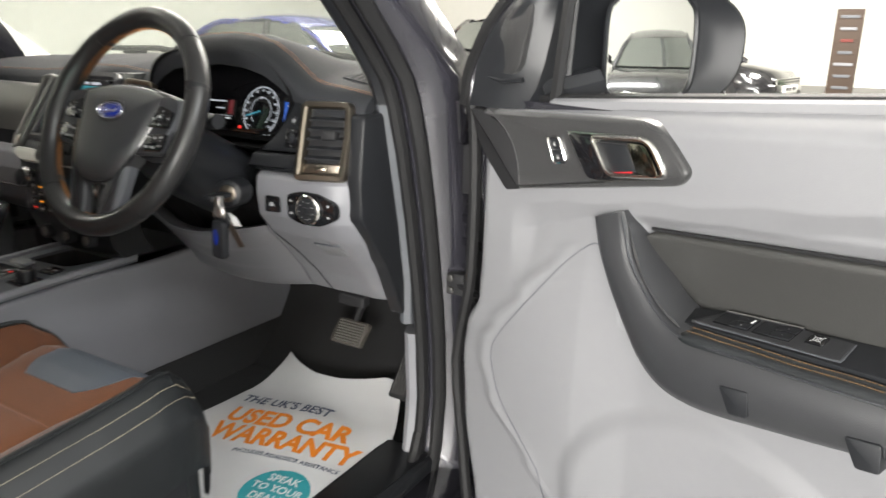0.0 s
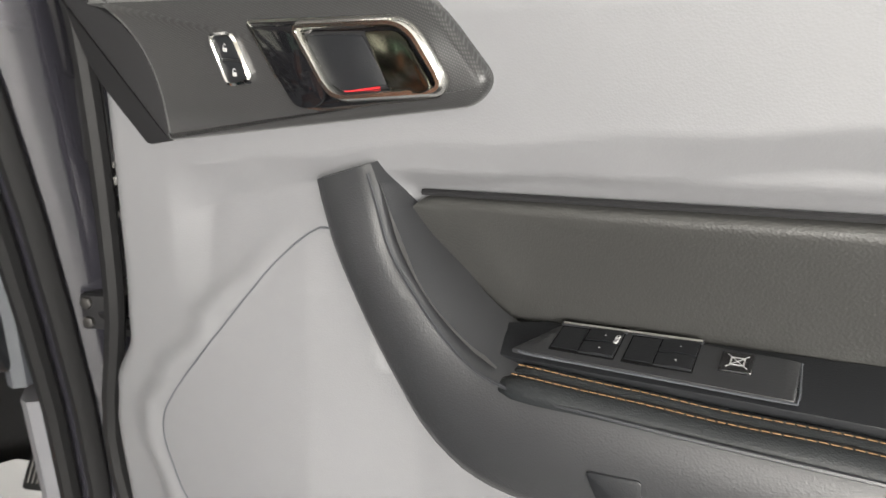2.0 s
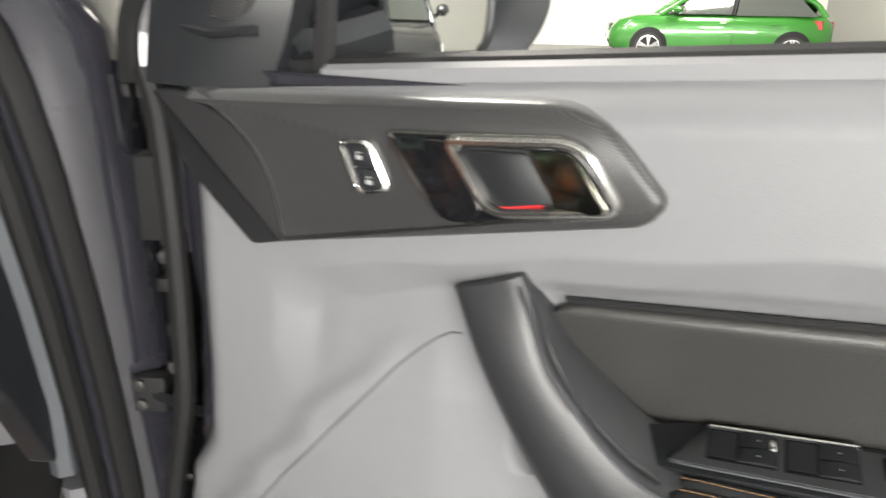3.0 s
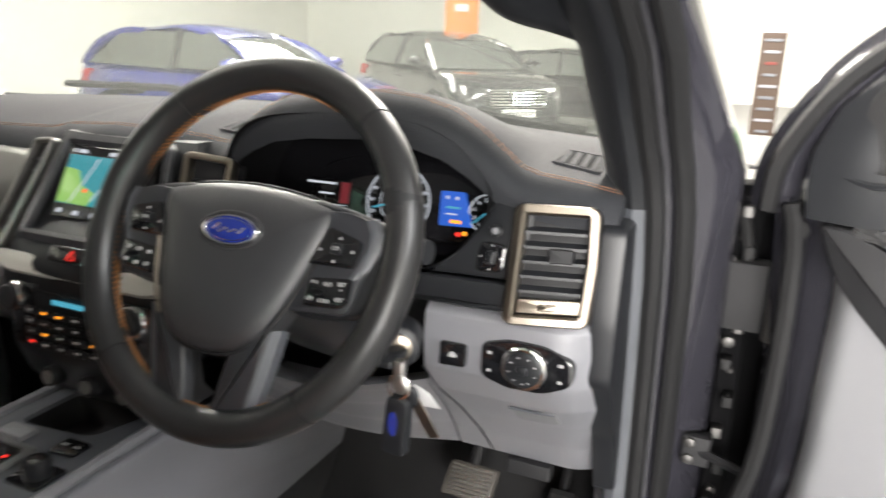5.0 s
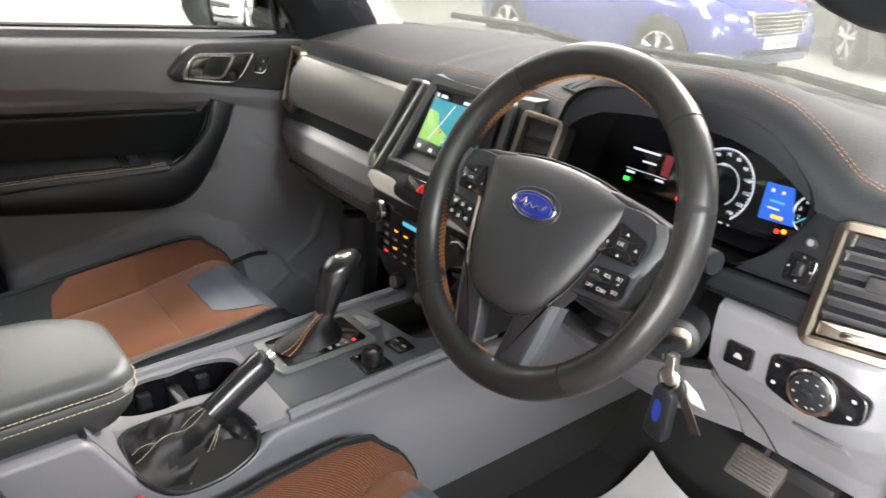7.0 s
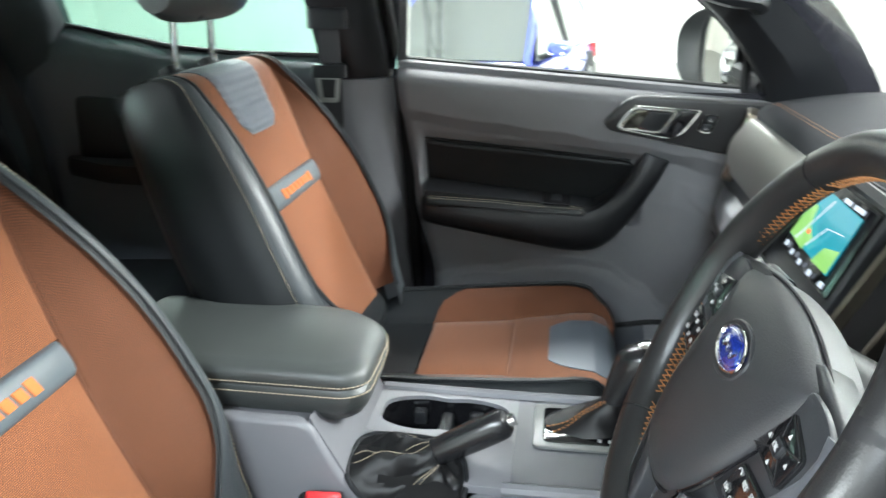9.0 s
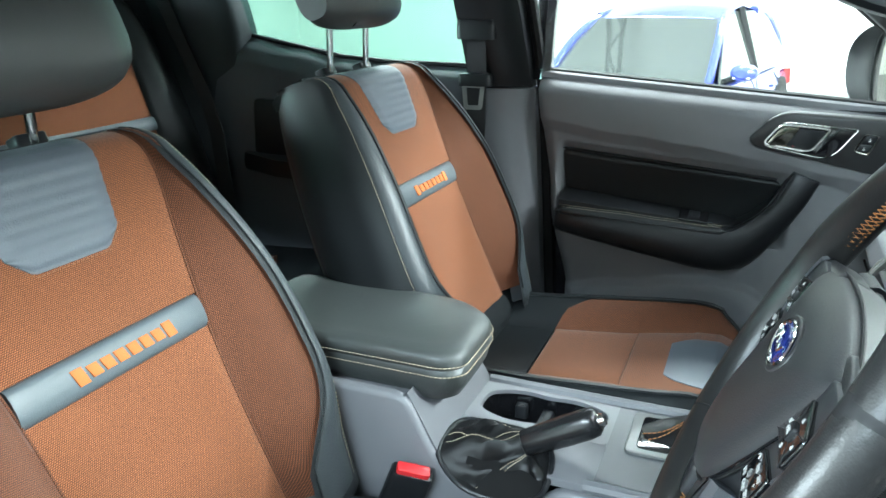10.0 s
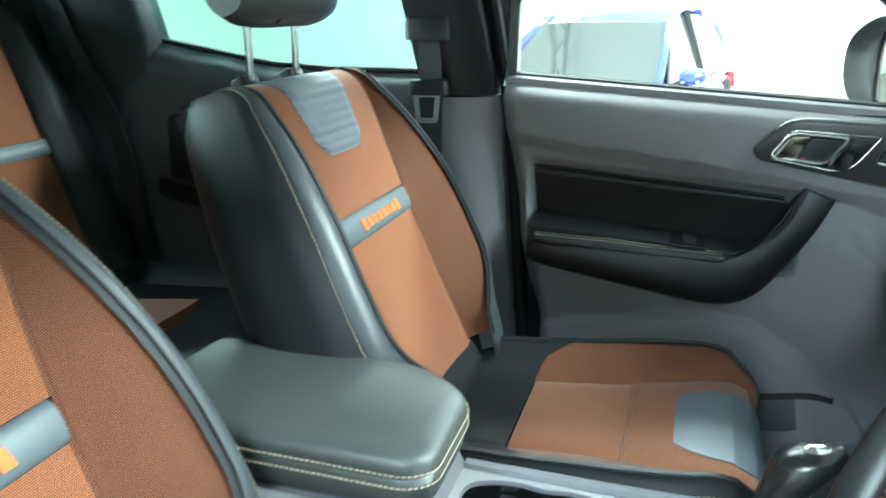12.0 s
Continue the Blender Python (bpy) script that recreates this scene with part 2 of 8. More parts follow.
# ---------------------------------------------------------------- mesh tools
class Geo:
    """Points and faces of one mesh, in the world's metres."""

    def __init__(self):
        self.v, self.f = [], []

    def add(self, verts, faces):
        k = len(self.v)
        self.v += [tuple(p) for p in verts]
        self.f += [tuple(i + k for i in f) for f in faces]
        return self

    def loft(self, rings, closed=True, caps=True, around=False):
        n = len(rings[0])
        verts = [p for r in rings for p in r]
        faces = []
        m = len(rings)
        for i in range(m if around else m - 1):
            for j in range(n if closed else n - 1):
                a, b = i * n + j, i * n + (j + 1) % n
                c, d = ((i + 1) % m) * n + (j + 1) % n, ((i + 1) % m) * n + j
                faces.append((a, b, c, d))
        if caps and closed and not around:
            faces.append(tuple(range(n))[::-1])
            faces.append(tuple((m - 1) * n + j for j in range(n)))
        return self.add(verts, faces)

    def tube(self, path, r, n=8, closed=False, flat=1.0, up=None):
        path = [Vector(p) for p in path]
        m = len(path)
        rings = []
        side = None
        for i, p in enumerate(path):
            t = (path[(i + 1) % m] - path[i - 1]) if closed else (path[min(i + 1, m - 1)] - path[max(i - 1, 0)])
            t.normalize()
            if up is not None:
                side = t.cross(Vector(up)).normalized()
            elif side is None:
                side = t.orthogonal().normalized()
            else:
                side = (side - t * side.dot(t)).normalized()
            o = t.cross(side)
            rad = r(i / max(m - 1, 1)) if callable(r) else r
            rings.append([p + side * (rad * math.cos(a)) + o * (rad * flat * math.sin(a)) for a in (2 * math.pi * j / n for j in range(n))])
        return self.loft(rings, True, True, closed)

    def sweep(self, path, profile, normal, closed=True):
        """A profile of (outward, along the normal) drawn along a flat path."""
        path, nrm = [Vector(p) for p in path], Vector(normal).normalized()
        m = len(path)
        rings = []
        for i, p in enumerate(path):
            a = path[i - 1] if (closed or i) else path[0]
            c = path[(i + 1) % m] if (closed or i < m - 1) else path[-1]
            t1, t2 = (p - a), (c - p)
            t1, t2 = (t1 if t1.length > 1e-7 else t2).normalized(), (t2 if t2.length > 1e-7 else t1).normalized()
            t = (t1 + t2).normalized()
            s = t.cross(nrm)
            k = 1 / max(0.5, t.dot(t1))
            rings.append([p + s * (x * k) + nrm * y for x, y in profile])
        return self.loft(rings, True, True, closed)

    def prism(self, outline, at, d0, d1, bevel=0.002):
        """A plate of the given outline: at(a, b, d) gives the place of a point of it at depth d."""
        if sum(p[0] * q[1] - q[0] * p[1] for p, q in zip(outline, outline[1:] + outline[:1])) < 0:
            outline = outline[::-1]

        def inset(k):
            n = len(outline)
            res = []
            for i, (x, y) in enumerate(outline):
                (ax, ay), (cx, cy) = outline[i - 1], outline[(i + 1) % n]
                tx, ty = cx - ax, cy - ay
                le = math.hypot(tx, ty) or 1
                res.append((x - k * ty / le, y + k * tx / le))
            return res
        bevel = min(bevel, 0.49 * abs(d1 - d0))
        sg = 1 if d1 > d0 else -1
        inn, mid = inset(bevel), inset(bevel * 0.3)
        rings = [[at(x, y, d0) for x, y in outline], [at(x, y, d1 - sg * bevel) for x, y in outline],
                 [at(x, y, d1 - sg * bevel * 0.3) for x, y in mid], [at(x, y, d1) for x, y in inn]]
        return self.loft(rings)

    def grid(self, fn, nu, nv, thick=None):
        """A sheet fn(a, b), both from 0 to 1; thick: a vector by which its back lies off."""
        pts = [[Vector(fn(i / nu, j / nv)) for j in range(nv + 1)] for i in range(nu + 1)]
        verts = [p for r in pts for p in r]
        w = nv + 1
        faces = [(i * w + j, (i + 1) * w + j, (i + 1) * w + j + 1, i * w + j + 1) for i in range(nu) for j in range(nv)]
        if thick is not None:
            k = len(verts)
            off = Vector(thick)
            verts += [p + off for p in verts]
            faces += [tuple(q + k for q in f[::-1]) for f in faces[:]]
            rim = [i * w for i in range(nu + 1)] + [nu * w + j for j in range(1, nv + 1)] + [i * w + nv for i in range(nu - 1, -1, -1)] + [j for j in range(nv - 1, 0, -1)]
            for a, b in zip(rim, rim[1:] + rim[:1]):
                faces.append((b, a, a + k, b + k))
        return self.add(verts, faces)

    def box(self, lo, hi, bevel=0.004):
        (x0, y0, z0), (x1, y1, z1) = lo, hi
        r = min(bevel, 0.45 * min(abs(x1 - x0), abs(y1 - y0)))
        return self.prism(rounded([(x0, y0), (x1, y0), (x1, y1), (x0, y1)], r, 3), lambda a, b, d: (a, b, d), z0, z1, bevel)

    def ball(self, c, rx, ry, rz, n=14, m=9):
        rings = []
        for i in range(1, m):
            a = math.pi * i / m
            rings.append([(c[0] + rx * math.sin(a) * math.cos(t), c[1] + ry * math.sin(a) * math.sin(t), c[2] - rz * math.cos(a)) for t in (2 * math.pi * j / n for j in range(n))])
        return self.loft(rings)

    def disc(self, c, axis, r, depth, n=24, bevel=0.001):
        ax = Vector(axis).normalized()
        e1 = ax.orthogonal().normalized()
        e2 = ax.cross(e1)
        c = Vector(c)
        prof = [(r, 0.0), (r, depth - bevel), (r - bevel * 0.3, depth - bevel * 0.3), (r - bevel, depth)]
        return self.loft([[c + e1 * (q * math.cos(a)) + e2 * (q * math.sin(a)) + ax * d for a in (2 * math.pi * j / n for j in range(n))] for q, d in prof])


def rounded(pts, r, n=4):
    """A polygon with its corners rounded; r: one radius or one a corner."""
    out = []
    m = len(pts)
    for i, p in enumerate(pts):
        rad = r[i] if isinstance(r, (list, tuple)) else r
        p, a, c = Vector(p), Vector(pts[i - 1]), Vector(pts[(i + 1) % m])
        d1, d2 = (a - p), (c - p)
        k = min(rad, 0.49 * d1.length, 0.49 * d2.length)
        if k < 1e-6:
            out.append(tuple(p))
            continue
        s, e = p + d1.normalized() * k, p + d2.normalized() * k
        for j in range(n + 1):
            t = j / n
            out.append(tuple(s * (1 - t) ** 2 + p * (2 * t * (1 - t)) + e * t ** 2))
    return out


def smooth_path(pts, n=6, closed=False):
    """A curve through points (Catmull-Rom)."""
    pts = [Vector(p) for p in pts]
    m = len(pts)
    out = []
    for i in range(m if closed else m - 1):
        p0 = pts[(i - 1) % m] if (closed or i) else pts[0] * 2 - pts[1]
        p1, p2 = pts[i], pts[(i + 1) % m]
        p3 = pts[(i + 2) % m] if (closed or i + 2 < m) else pts[-1] * 2 - pts[-2]
        for j in range(n):
            t = j / n
            out.append(0.5 * (2 * p1 + (p2 - p0) * t + (2 * p0 - 5 * p1 + 4 * p2 - p3) * t * t + (3 * p1 - p0 - 3 * p2 + p3) * t ** 3))
    if not closed:
        out.append(pts[-1])
    return out


def interp(table, t):
    """Straight interpolation in rows of (t, value...)."""
    if t <= table[0][0]:
        return table[0][1:]
    for a, b in zip(table, table[1:]):
        if t <= b[0]:
            k = (t - a[0]) / (b[0] - a[0])
            k = k * k * (3 - 2 * k)
            return tuple(x + (y - x) * k for x, y in zip(a[1:], b[1:]))
    return table[-1][1:]


def spline(table, t):
    """Smooth interpolation in rows of (t, value) with no waves between the rows."""
    if t <= table[0][0]:
        return table[0][1]
    n = len(table)
    for i in range(n - 1):
        (t0, a), (t1, b) = table[i], table[i + 1]
        if t <= t1:
            h = t1 - t0
            m = (b - a) / h
            ma = m if i == 0 else 0.5 * (m + (a - table[i - 1][1]) / (t0 - table[i - 1][0]))
            mb = m if i == n - 2 else 0.5 * (m + (table[i + 2][1] - b) / (table[i + 2][0] - t1))
            k = (t - t0) / h
            return a * (1 + 2 * k) * (1 - k) ** 2 + ma * h * k * (1 - k) ** 2 + b * k * k * (3 - 2 * k) + mb * h * k * k * (k - 1)
    return table[-1][1]


def thing(name, base, label, category, group="", kind=""):
    ob = new(name)
    ob.empty_display_size = 0.05
    ob.location = base
    return tagged(ob, label, category, group, kind)


def origin(ob):
    at = Vector((0, 0, 0))
    while ob is not None:
        at += ob.location
        ob = ob.parent
    return at


def part(name, geo, mat, parent=None, label="", sharp=35):
    """One mesh object out of a Geo in world coordinates, under its thing or part."""
    off = origin(parent)
    me = bpy.data.meshes.new(name)
    me.from_pydata([tuple(Vector(p) - off) for p in geo.v], [], geo.f)
    bm = bmesh.new()
    bm.from_mesh(me)
    bmesh.ops.recalc_face_normals(bm, faces=bm.faces)
    bm.to_mesh(me)
    bm.free()
    me.materials.append(mat)
    me.polygons.foreach_set("use_smooth", [True] * len(me.polygons))
    me.set_sharp_from_angle(angle=radians(sharp))
    ob = new(name, me)
    if parent is not None:
        ob.parent = parent
    if label:
        ob["label"] = label
    return ob


def solo(name, geo, mat, label, category, group="", kind="", sharp=35):
    """A top-level thing of one mesh."""
    return tagged(part(name, geo, mat, None, "", sharp), label, category, group, kind)


def words(name, text, size, m, mat, parent, depth=0.0006, squeeze=1.0, shear=0.0, bold=0.0):
    """Lettering as a thin mesh, centred on the pose m (its x along the line, z out of the surface)."""
    cu = bpy.data.curves.new(name, "FONT")
    cu.body, cu.size, cu.extrude, cu.align_x, cu.align_y, cu.shear = text, size, depth, "CENTER", "CENTER", shear
    cu.resolution_u, cu.offset = 3, bold
    tmp = new(name, cu)
    bpy.context.view_layer.update()
    me = bpy.data.meshes.new_from_object(tmp.evaluated_get(bpy.context.evaluated_depsgraph_get()))
    bpy.data.objects.remove(tmp)
    bpy.data.curves.remove(cu)
    off = Matrix.Translation(-origin(parent))
    me.transform(off @ m @ Matrix.Diagonal((squeeze, 1, 1, 1)))
    me.materials.clear()
    me.materials.append(mat)
    me.name = name
    ob = new(name, me)
    ob.parent = parent
    return ob


def axes(at, ex, ey, ez):
    """A pose from a place and three directions."""
    m = Matrix.Identity(4)
    for i, e in enumerate((ex, ey, ez)):
        e = Vector(e).normalized()
        for j in range(3):
            m[j][i] = e[j]
    m.translation = at
    return m


def thread(path, parent, mat, name="stitching", r=0.0008, dash=0.006, gap=0.0025):
    """A row of short stitches along a path."""
    path = [Vector(p) for p in path]
    g = Geo()
    run, pos = 0.0, dash / 2
    for a, b in zip(path, path[1:]):
        d = b - a
        le = d.length
        if le < 1e-6:
            continue
        t = d / le
        while pos <= run + le:
            c = a + t * (pos - run)
            g.tube([c - t * dash * 0.5, c, c + t * dash * 0.5], r, 4)
            pos += dash + gap
        run += le
    return part(name, g, mat, parent) if g.v else None
# ---------------------------------------------------------------- showroom
GROUND = -0.15
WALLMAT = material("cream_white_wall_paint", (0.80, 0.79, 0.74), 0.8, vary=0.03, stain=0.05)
# side wall darker than the rest, so less light bounces into the cab
WALLSIDE = material("dimmed_beige_grey_wall", (0.33, 0.33, 0.31), 0.85, vary=0.03, stain=0.05)
FLOORMAT = material("pale_grey_sealed_concrete", (0.16, 0.16, 0.155), 0.4, vary=0.10, scale=8, stain=0.15)
CEILMAT = material("white_roof_sheeting", (0.72, 0.72, 0.70), 0.8)
TRUSSMAT = material("dark_steel_truss", (0.10, 0.10, 0.11), 0.6)
tagged(part("floor", Geo().box((-14, -13, GROUND - 0.3), (14, 23, GROUND)), FLOORMAT), "pale grey sealed concrete showroom floor", "floor", kind="structure")
for wname, lo, hi in (("wall_north", (-14, 22, GROUND), (14, 22.3, 5.6)), ("wall_west", (-14.3, -10.3, GROUND), (-14, 22.3, 5.6)),
                      ("wall_south", (-14, -10.3, GROUND), (-0.9, -10, 5.6)), ("wall_south_pier", (10.1, -10.3, GROUND), (11, -10, 5.6)), ("wall_south_head", (-0.9, -10.3, 4.0), (10.1, -10, 5.6)),
                      ("wall_east", (11, -10.3, GROUND), (11.3, 22.3, 5.6))):
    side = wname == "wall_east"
    tagged(part(wname, Geo().box(lo, hi), WALLSIDE if side else WALLMAT), "plain beige-grey side wall, darkened to cut bounced light" if side else "plain cream-white painted showroom wall", "wall", kind="structure")
win = thing("window_1", (4.6, -10.0, GROUND), "wide glazed shopfront with grey mullions", "window", kind="structure")
for i in range(8):
    part("mullion", Geo().box((-0.9 + i * 11 / 7 - 0.04, -10.12, GROUND), (-0.9 + i * 11 / 7 + 0.04, -10.02, 4.0), 0.01), GREYLOW, win)
tagged(part("ceiling", Geo().box((-14.3, -10.3, 5.6), (14.3, 22.3, 5.8)), CEILMAT), "white sheeted showroom roof", "ceiling", kind="structure")
for ty in (-7.5, -3, 1.5, 6, 10.5, 15, 19.5):
    g = Geo()
    g.tube([(-13.9, ty, 5.45), (13.9, ty, 5.45)], 0.06, 6)
    g.tube([(-13.9, ty, 4.75), (13.9, ty, 4.75)], 0.05, 6)
    for i in range(14):
        x = -13.9 + i * 27.8 / 14
        g.tube([(x, ty, 4.75), (x + 0.99, ty, 5.45), (x + 1.98, ty, 4.75)], 0.03, 5)
    solo("roof_truss", g, TRUSSMAT, "dark steel lattice truss under the white roof", "roof truss", "roof trusses", "structure")


# ---------------------------------------------------------------- parked cars
TYRE = material("tyre_rubber", (0.02, 0.02, 0.02), 0.75, bump=0.2, bump_scale=60)
ALLOY = material("alloy_wheel", (0.55, 0.55, 0.56), 0.28, 0.9)
CARGLASS = material("reflecting_car_glass", (0.24, 0.26, 0.245), 0.05, 0.85, spec=0.7, vary=0.02)
LAMPMAT = material("headlamp_lens", (0.62, 0.65, 0.68), 0.08, 0.3, coat=1.0)
TAIL = material("tail_lamp_red", (0.35, 0.01, 0.01), 0.12, coat=1.0)
GRILLE = material("black_grille", (0.012, 0.012, 0.013), 0.3)
PLATE = material("number_plate_white", (0.75, 0.75, 0.72), 0.5)


def parked_car(name, at, heading, paint, label, length=4.45, width=1.84, height=1.62, belt=1.05, bonnet=1.0, group="cars parked in the showroom", wheel=0.34, fast_back=0.0):
    """A parked hatchback or estate: heading in degrees from +x, at its middle on the floor."""
    m = Matrix.Translation((at[0], at[1], GROUND)) @ Matrix.Rotation(radians(heading), 4, "Z")
    base = thing(name, (at[0], at[1], GROUND), label, "car", group)
    L, W = length / 2, width / 2

    def put(x, y, z):
        return m @ Vector((x, y, z))

    # shell: rings across the car from nose to tail
    prof = [(L, 0.42, 0.60, 0.62), (L - 0.05, 0.30, bonnet - 0.30, 0.80), (L - 0.22, 0.24, bonnet - 0.14, 0.93), (L - 0.60, 0.22, bonnet - 0.04, 0.985),
            (L - 1.25, 0.22, belt - 0.01, 1.0), (0.2, 0.22, belt, 1.0), (-L + 1.0, 0.23, belt + 0.04, 1.0), (-L + 0.25, 0.28, belt + 0.03, 0.95), (-L + 0.05, 0.34, belt - 0.10, 0.87), (-L, 0.45, 0.75, 0.72)]
    rings = []
    for x, z0, z1, w in prof:
        hw = W * w
        sec = [(-hw * 0.80, z1), (-hw * 0.93, z1 - 0.05), (-hw, z1 - 0.20), (-hw * 1.0, (z0 + z1) / 2 - 0.06), (-hw * 0.97, z0 + 0.06), (-hw * 0.85, z0)]
        sec = sec + [(-y, z) for y, z in sec[::-1]]
        rings.append([put(x, y, z) for y, z in sec])
    body = part("body", Geo().loft(rings), paint, base, sharp=50)
    # roof with its pillars
    rf = height
    roof_tab = [(L - 1.15, belt - 0.02, 0.86), (L - 1.93, rf - 0.145, 0.70), (L - 2.25, rf - 0.045, 0.69), (L - 2.65, rf, 0.68), (-0.5, rf, 0.68), (-L + 0.85 + fast_back, rf - 0.07, 0.66), (-L + 0.30, belt + 0.22, 0.72), (-L + 0.16, belt + 0.0, 0.80)]
    rings = []
    for x, z, w in roof_tab:
        hw = W * w
        rings.append([put(x, y, zz) for y, zz in ((-hw, z - 0.05), (-hw * 0.86, z - 0.01), (0, z + 0.015), (hw * 0.86, z - 0.01), (hw, z - 0.05), (hw * 0.9, z - 0.09), (-hw * 0.9, z - 0.09))])
    part("roof", Geo().loft(rings[1:6]), paint, base, sharp=50)
    for sy in (-1, 1):
        part("windscreen_pillar", Geo().tube(smooth_path([put(L - 1.10, sy * W * 0.87, belt - 0.04), put(L - 1.6, sy * W * 0.78, (belt + rf) / 2), put(L - 1.96, sy * W * 0.69, rf - 0.165), put(L - 2.30, sy * W * 0.67, rf - 0.10)], 4), 0.036, 8), paint, base)
        part("rear_pillar", Geo().tube(smooth_path([put(-L + 0.2, sy * W * 0.82, belt), put(-L + 0.45 + fast_back * 0.5, sy * W * 0.74, (belt + rf) / 2), put(-L + 0.85 + fast_back, sy * W * 0.67, rf - 0.12), put(-L + 1.2 + fast_back, sy * W * 0.66, rf - 0.11)], 4), 0.06, 8), paint, base)
        part("door_pillar", Geo().tube([put(-0.25, sy * W * 0.955, belt), put(-0.33, sy * W * 0.70, rf - 0.07)], 0.04, 6), DARK, base)
        # side glass
        for x0, x1, x2, x3 in ((L - 1.22, -0.2, -0.29, L - 2.0), (-0.3, -L + 0.42, -L + 0.85 + fast_back, -0.38)):
            q = [(x0, belt, 0.955), (x1, belt + 0.02, 0.955), (x2, rf - 0.10, 0.70), (x3, rf - 0.10, 0.70)]
            outl = [put(x, sy * W * w, z) for x, z, w in q]
            inn = [p - (m.to_3x3() @ Vector((0, sy * 0.02, 0))) for p in outl]
            part("side_window", Geo().loft([outl, inn]), CARGLASS, base)
        # door seams, handles and mirror
        for x in (L - 1.2, -0.25, -L + 1.05):
            part("door_seam", Geo().tube([put(x, sy * (W * 0.985 + 0.004), 0.40), put(x, sy * (W + 0.004), 0.7), put(x - 0.04, sy * W * 0.955, belt - 0.03)], 0.006, 4), DARK, base)
        for x in (-0.10, -L + 1.25):
            part("door_handle", Geo().tube([put(x + 0.10, sy * (W + 0.005), belt - 0.17), put(x, sy * (W + 0.022), belt - 0.165), put(x - 0.10, sy * (W + 0.005), belt - 0.16)], 0.014, 6), paint, base)
        mir = Geo()
        c = put(L - 1.42, sy * (W + 0.10), belt + 0.10)
        rings = []
        for k, r in ((-0.10, 0.5), (-0.05, 0.95), (0.02, 1.0), (0.09, 0.85), (0.13, 0.45)):
            rings.append([c + m.to_3x3() @ Vector((k, sy * 0.12 * r * math.cos(a), 0.075 * r * math.sin(a))) for a in (2 * math.pi * j / 12 for j in range(12))])
        mirror = part("door_mirror", mir.loft(rings), paint, base)
        part("mirror_foot", Geo().tube([put(L - 1.40, sy * W * 0.93, belt + 0.01), put(L - 1.41, sy * (W + 0.04), belt + 0.06)], 0.03, 6), DARK, mirror)
        part("indicator", Geo().tube([put(L - 1.33, sy * (W + 0.03), belt + 0.06), put(L - 1.32, sy * (W + 0.17), belt + 0.065)], 0.012, 5), LAMPMAT, mirror)
        # lamps
        g = Geo()
        lamp = [(L - 0.14, 0.56, bonnet - 0.30), (L - 0.08, 0.40, bonnet - 0.34), (L - 0.12, 0.38, bonnet - 0.23), (L - 0.34, 0.80, bonnet - 0.16), (L - 0.50, 0.93, bonnet - 0.14), (L - 0.36, 0.95, bonnet - 0.27)]
        o = [put(x + 0.03, sy * W * y * 1.02, z) for x, y, z in lamp]
        i2 = [put(x - 0.10, sy * W * y * 0.9, z) for x, y, z in lamp]
        part("headlamp", g.loft([o, i2]), LAMPMAT, base)
        g = Geo()
        o = [put(x, sy * W * y, z) for x, y, z in ((-L - 0.01, 0.62, belt - 0.08), (-L + 0.35, 0.985, belt - 0.06), (-L + 0.30, 0.99, belt - 0.24), (-L - 0.01, 0.66, belt - 0.26))]
        i2 = [p + m.to_3x3() @ Vector((0.12, -sy * 0.05, 0)) for p in o]
        part("tail_lamp", g.loft([o, i2]), TAIL, base)
        # wheels in their arches
        for wx in (L - 0.88, -L + 0.86):
            side = m.to_3x3() @ Vector((0, sy, 0))
            c = put(wx, sy * (W - 0.215), wheel)
            arch = Geo().disc(put(wx, sy * (W - 0.05), wheel + 0.02), side, wheel + 0.065, 0.058, 28)
            part("wheel_arch", arch, DARK, base)
            tyre = Geo()
            rings = []
            ex, ez = m.to_3x3() @ Vector((1, 0, 0)), Vector((0, 0, 1))
            for d, r in ((0.0, wheel * 0.7), (0.0, wheel * 0.97), (0.02, wheel), (0.20, wheel), (0.222, wheel * 0.96), (0.226, wheel * 0.74), (0.19, wheel * 0.70)):
                rings.append([c + side * d + ex * (r * math.cos(a)) + ez * (r * math.sin(a)) for a in (2 * math.pi * j / 28 for j in range(28))])
            wh = part("wheel", tyre.loft(rings), TYRE, base)
            rim = Geo()
            for k in range(5):
                a = 2 * math.pi * k / 5 + 0.3
                for da in (-0.13, 0.13):
                    rim.tube([c + side * 0.205, c + side * 0.215 + ex * (wheel * 0.66 * math.cos(a + da)) + ez * (wheel * 0.66 * math.sin(a + da))], 0.024, 6)
            rim.disc(c + side * 0.19, side, 0.06, 0.03, 14)
            rim.tube([c + side * 0.212 + ex * (wheel * 0.70 * math.cos(a)) + ez * (wheel * 0.70 * math.sin(a)) for a in (2 * math.pi * j / 28 for j in range(28))], 0.014, 6, True)
            part("rim", rim, ALLOY, wh)
            part("brake_disc", Geo().disc(c + side * 0.12, side, wheel * 0.68, 0.01, 20), DARK, wh)
    # windscreen and rear window
    for tab in (((L - 1.17, 0.84, belt), (L - 1.58, 0.78, (belt + rf) / 2 - 0.03), (L - 1.95, 0.68, rf - 0.150)), ((-L + 0.17, 0.78, belt + 0.03), (-L + 0.36, 0.74, (belt + rf) / 2), (-L + 0.83 + fast_back, 0.66, rf - 0.09))):
        rings = []
        for x, w, z in tab:
            rings.append([put(x + (0.05 if x > 0 else -0.04) * (1 - abs(y)) , y * W * w, z) for y in (-1, -0.5, 0, 0.5, 1)])
        g = Geo().loft(rings, closed=False)
        back = Geo().loft([[p - Vector((0, 0, 0.02)) for p in r] for r in rings], closed=False)
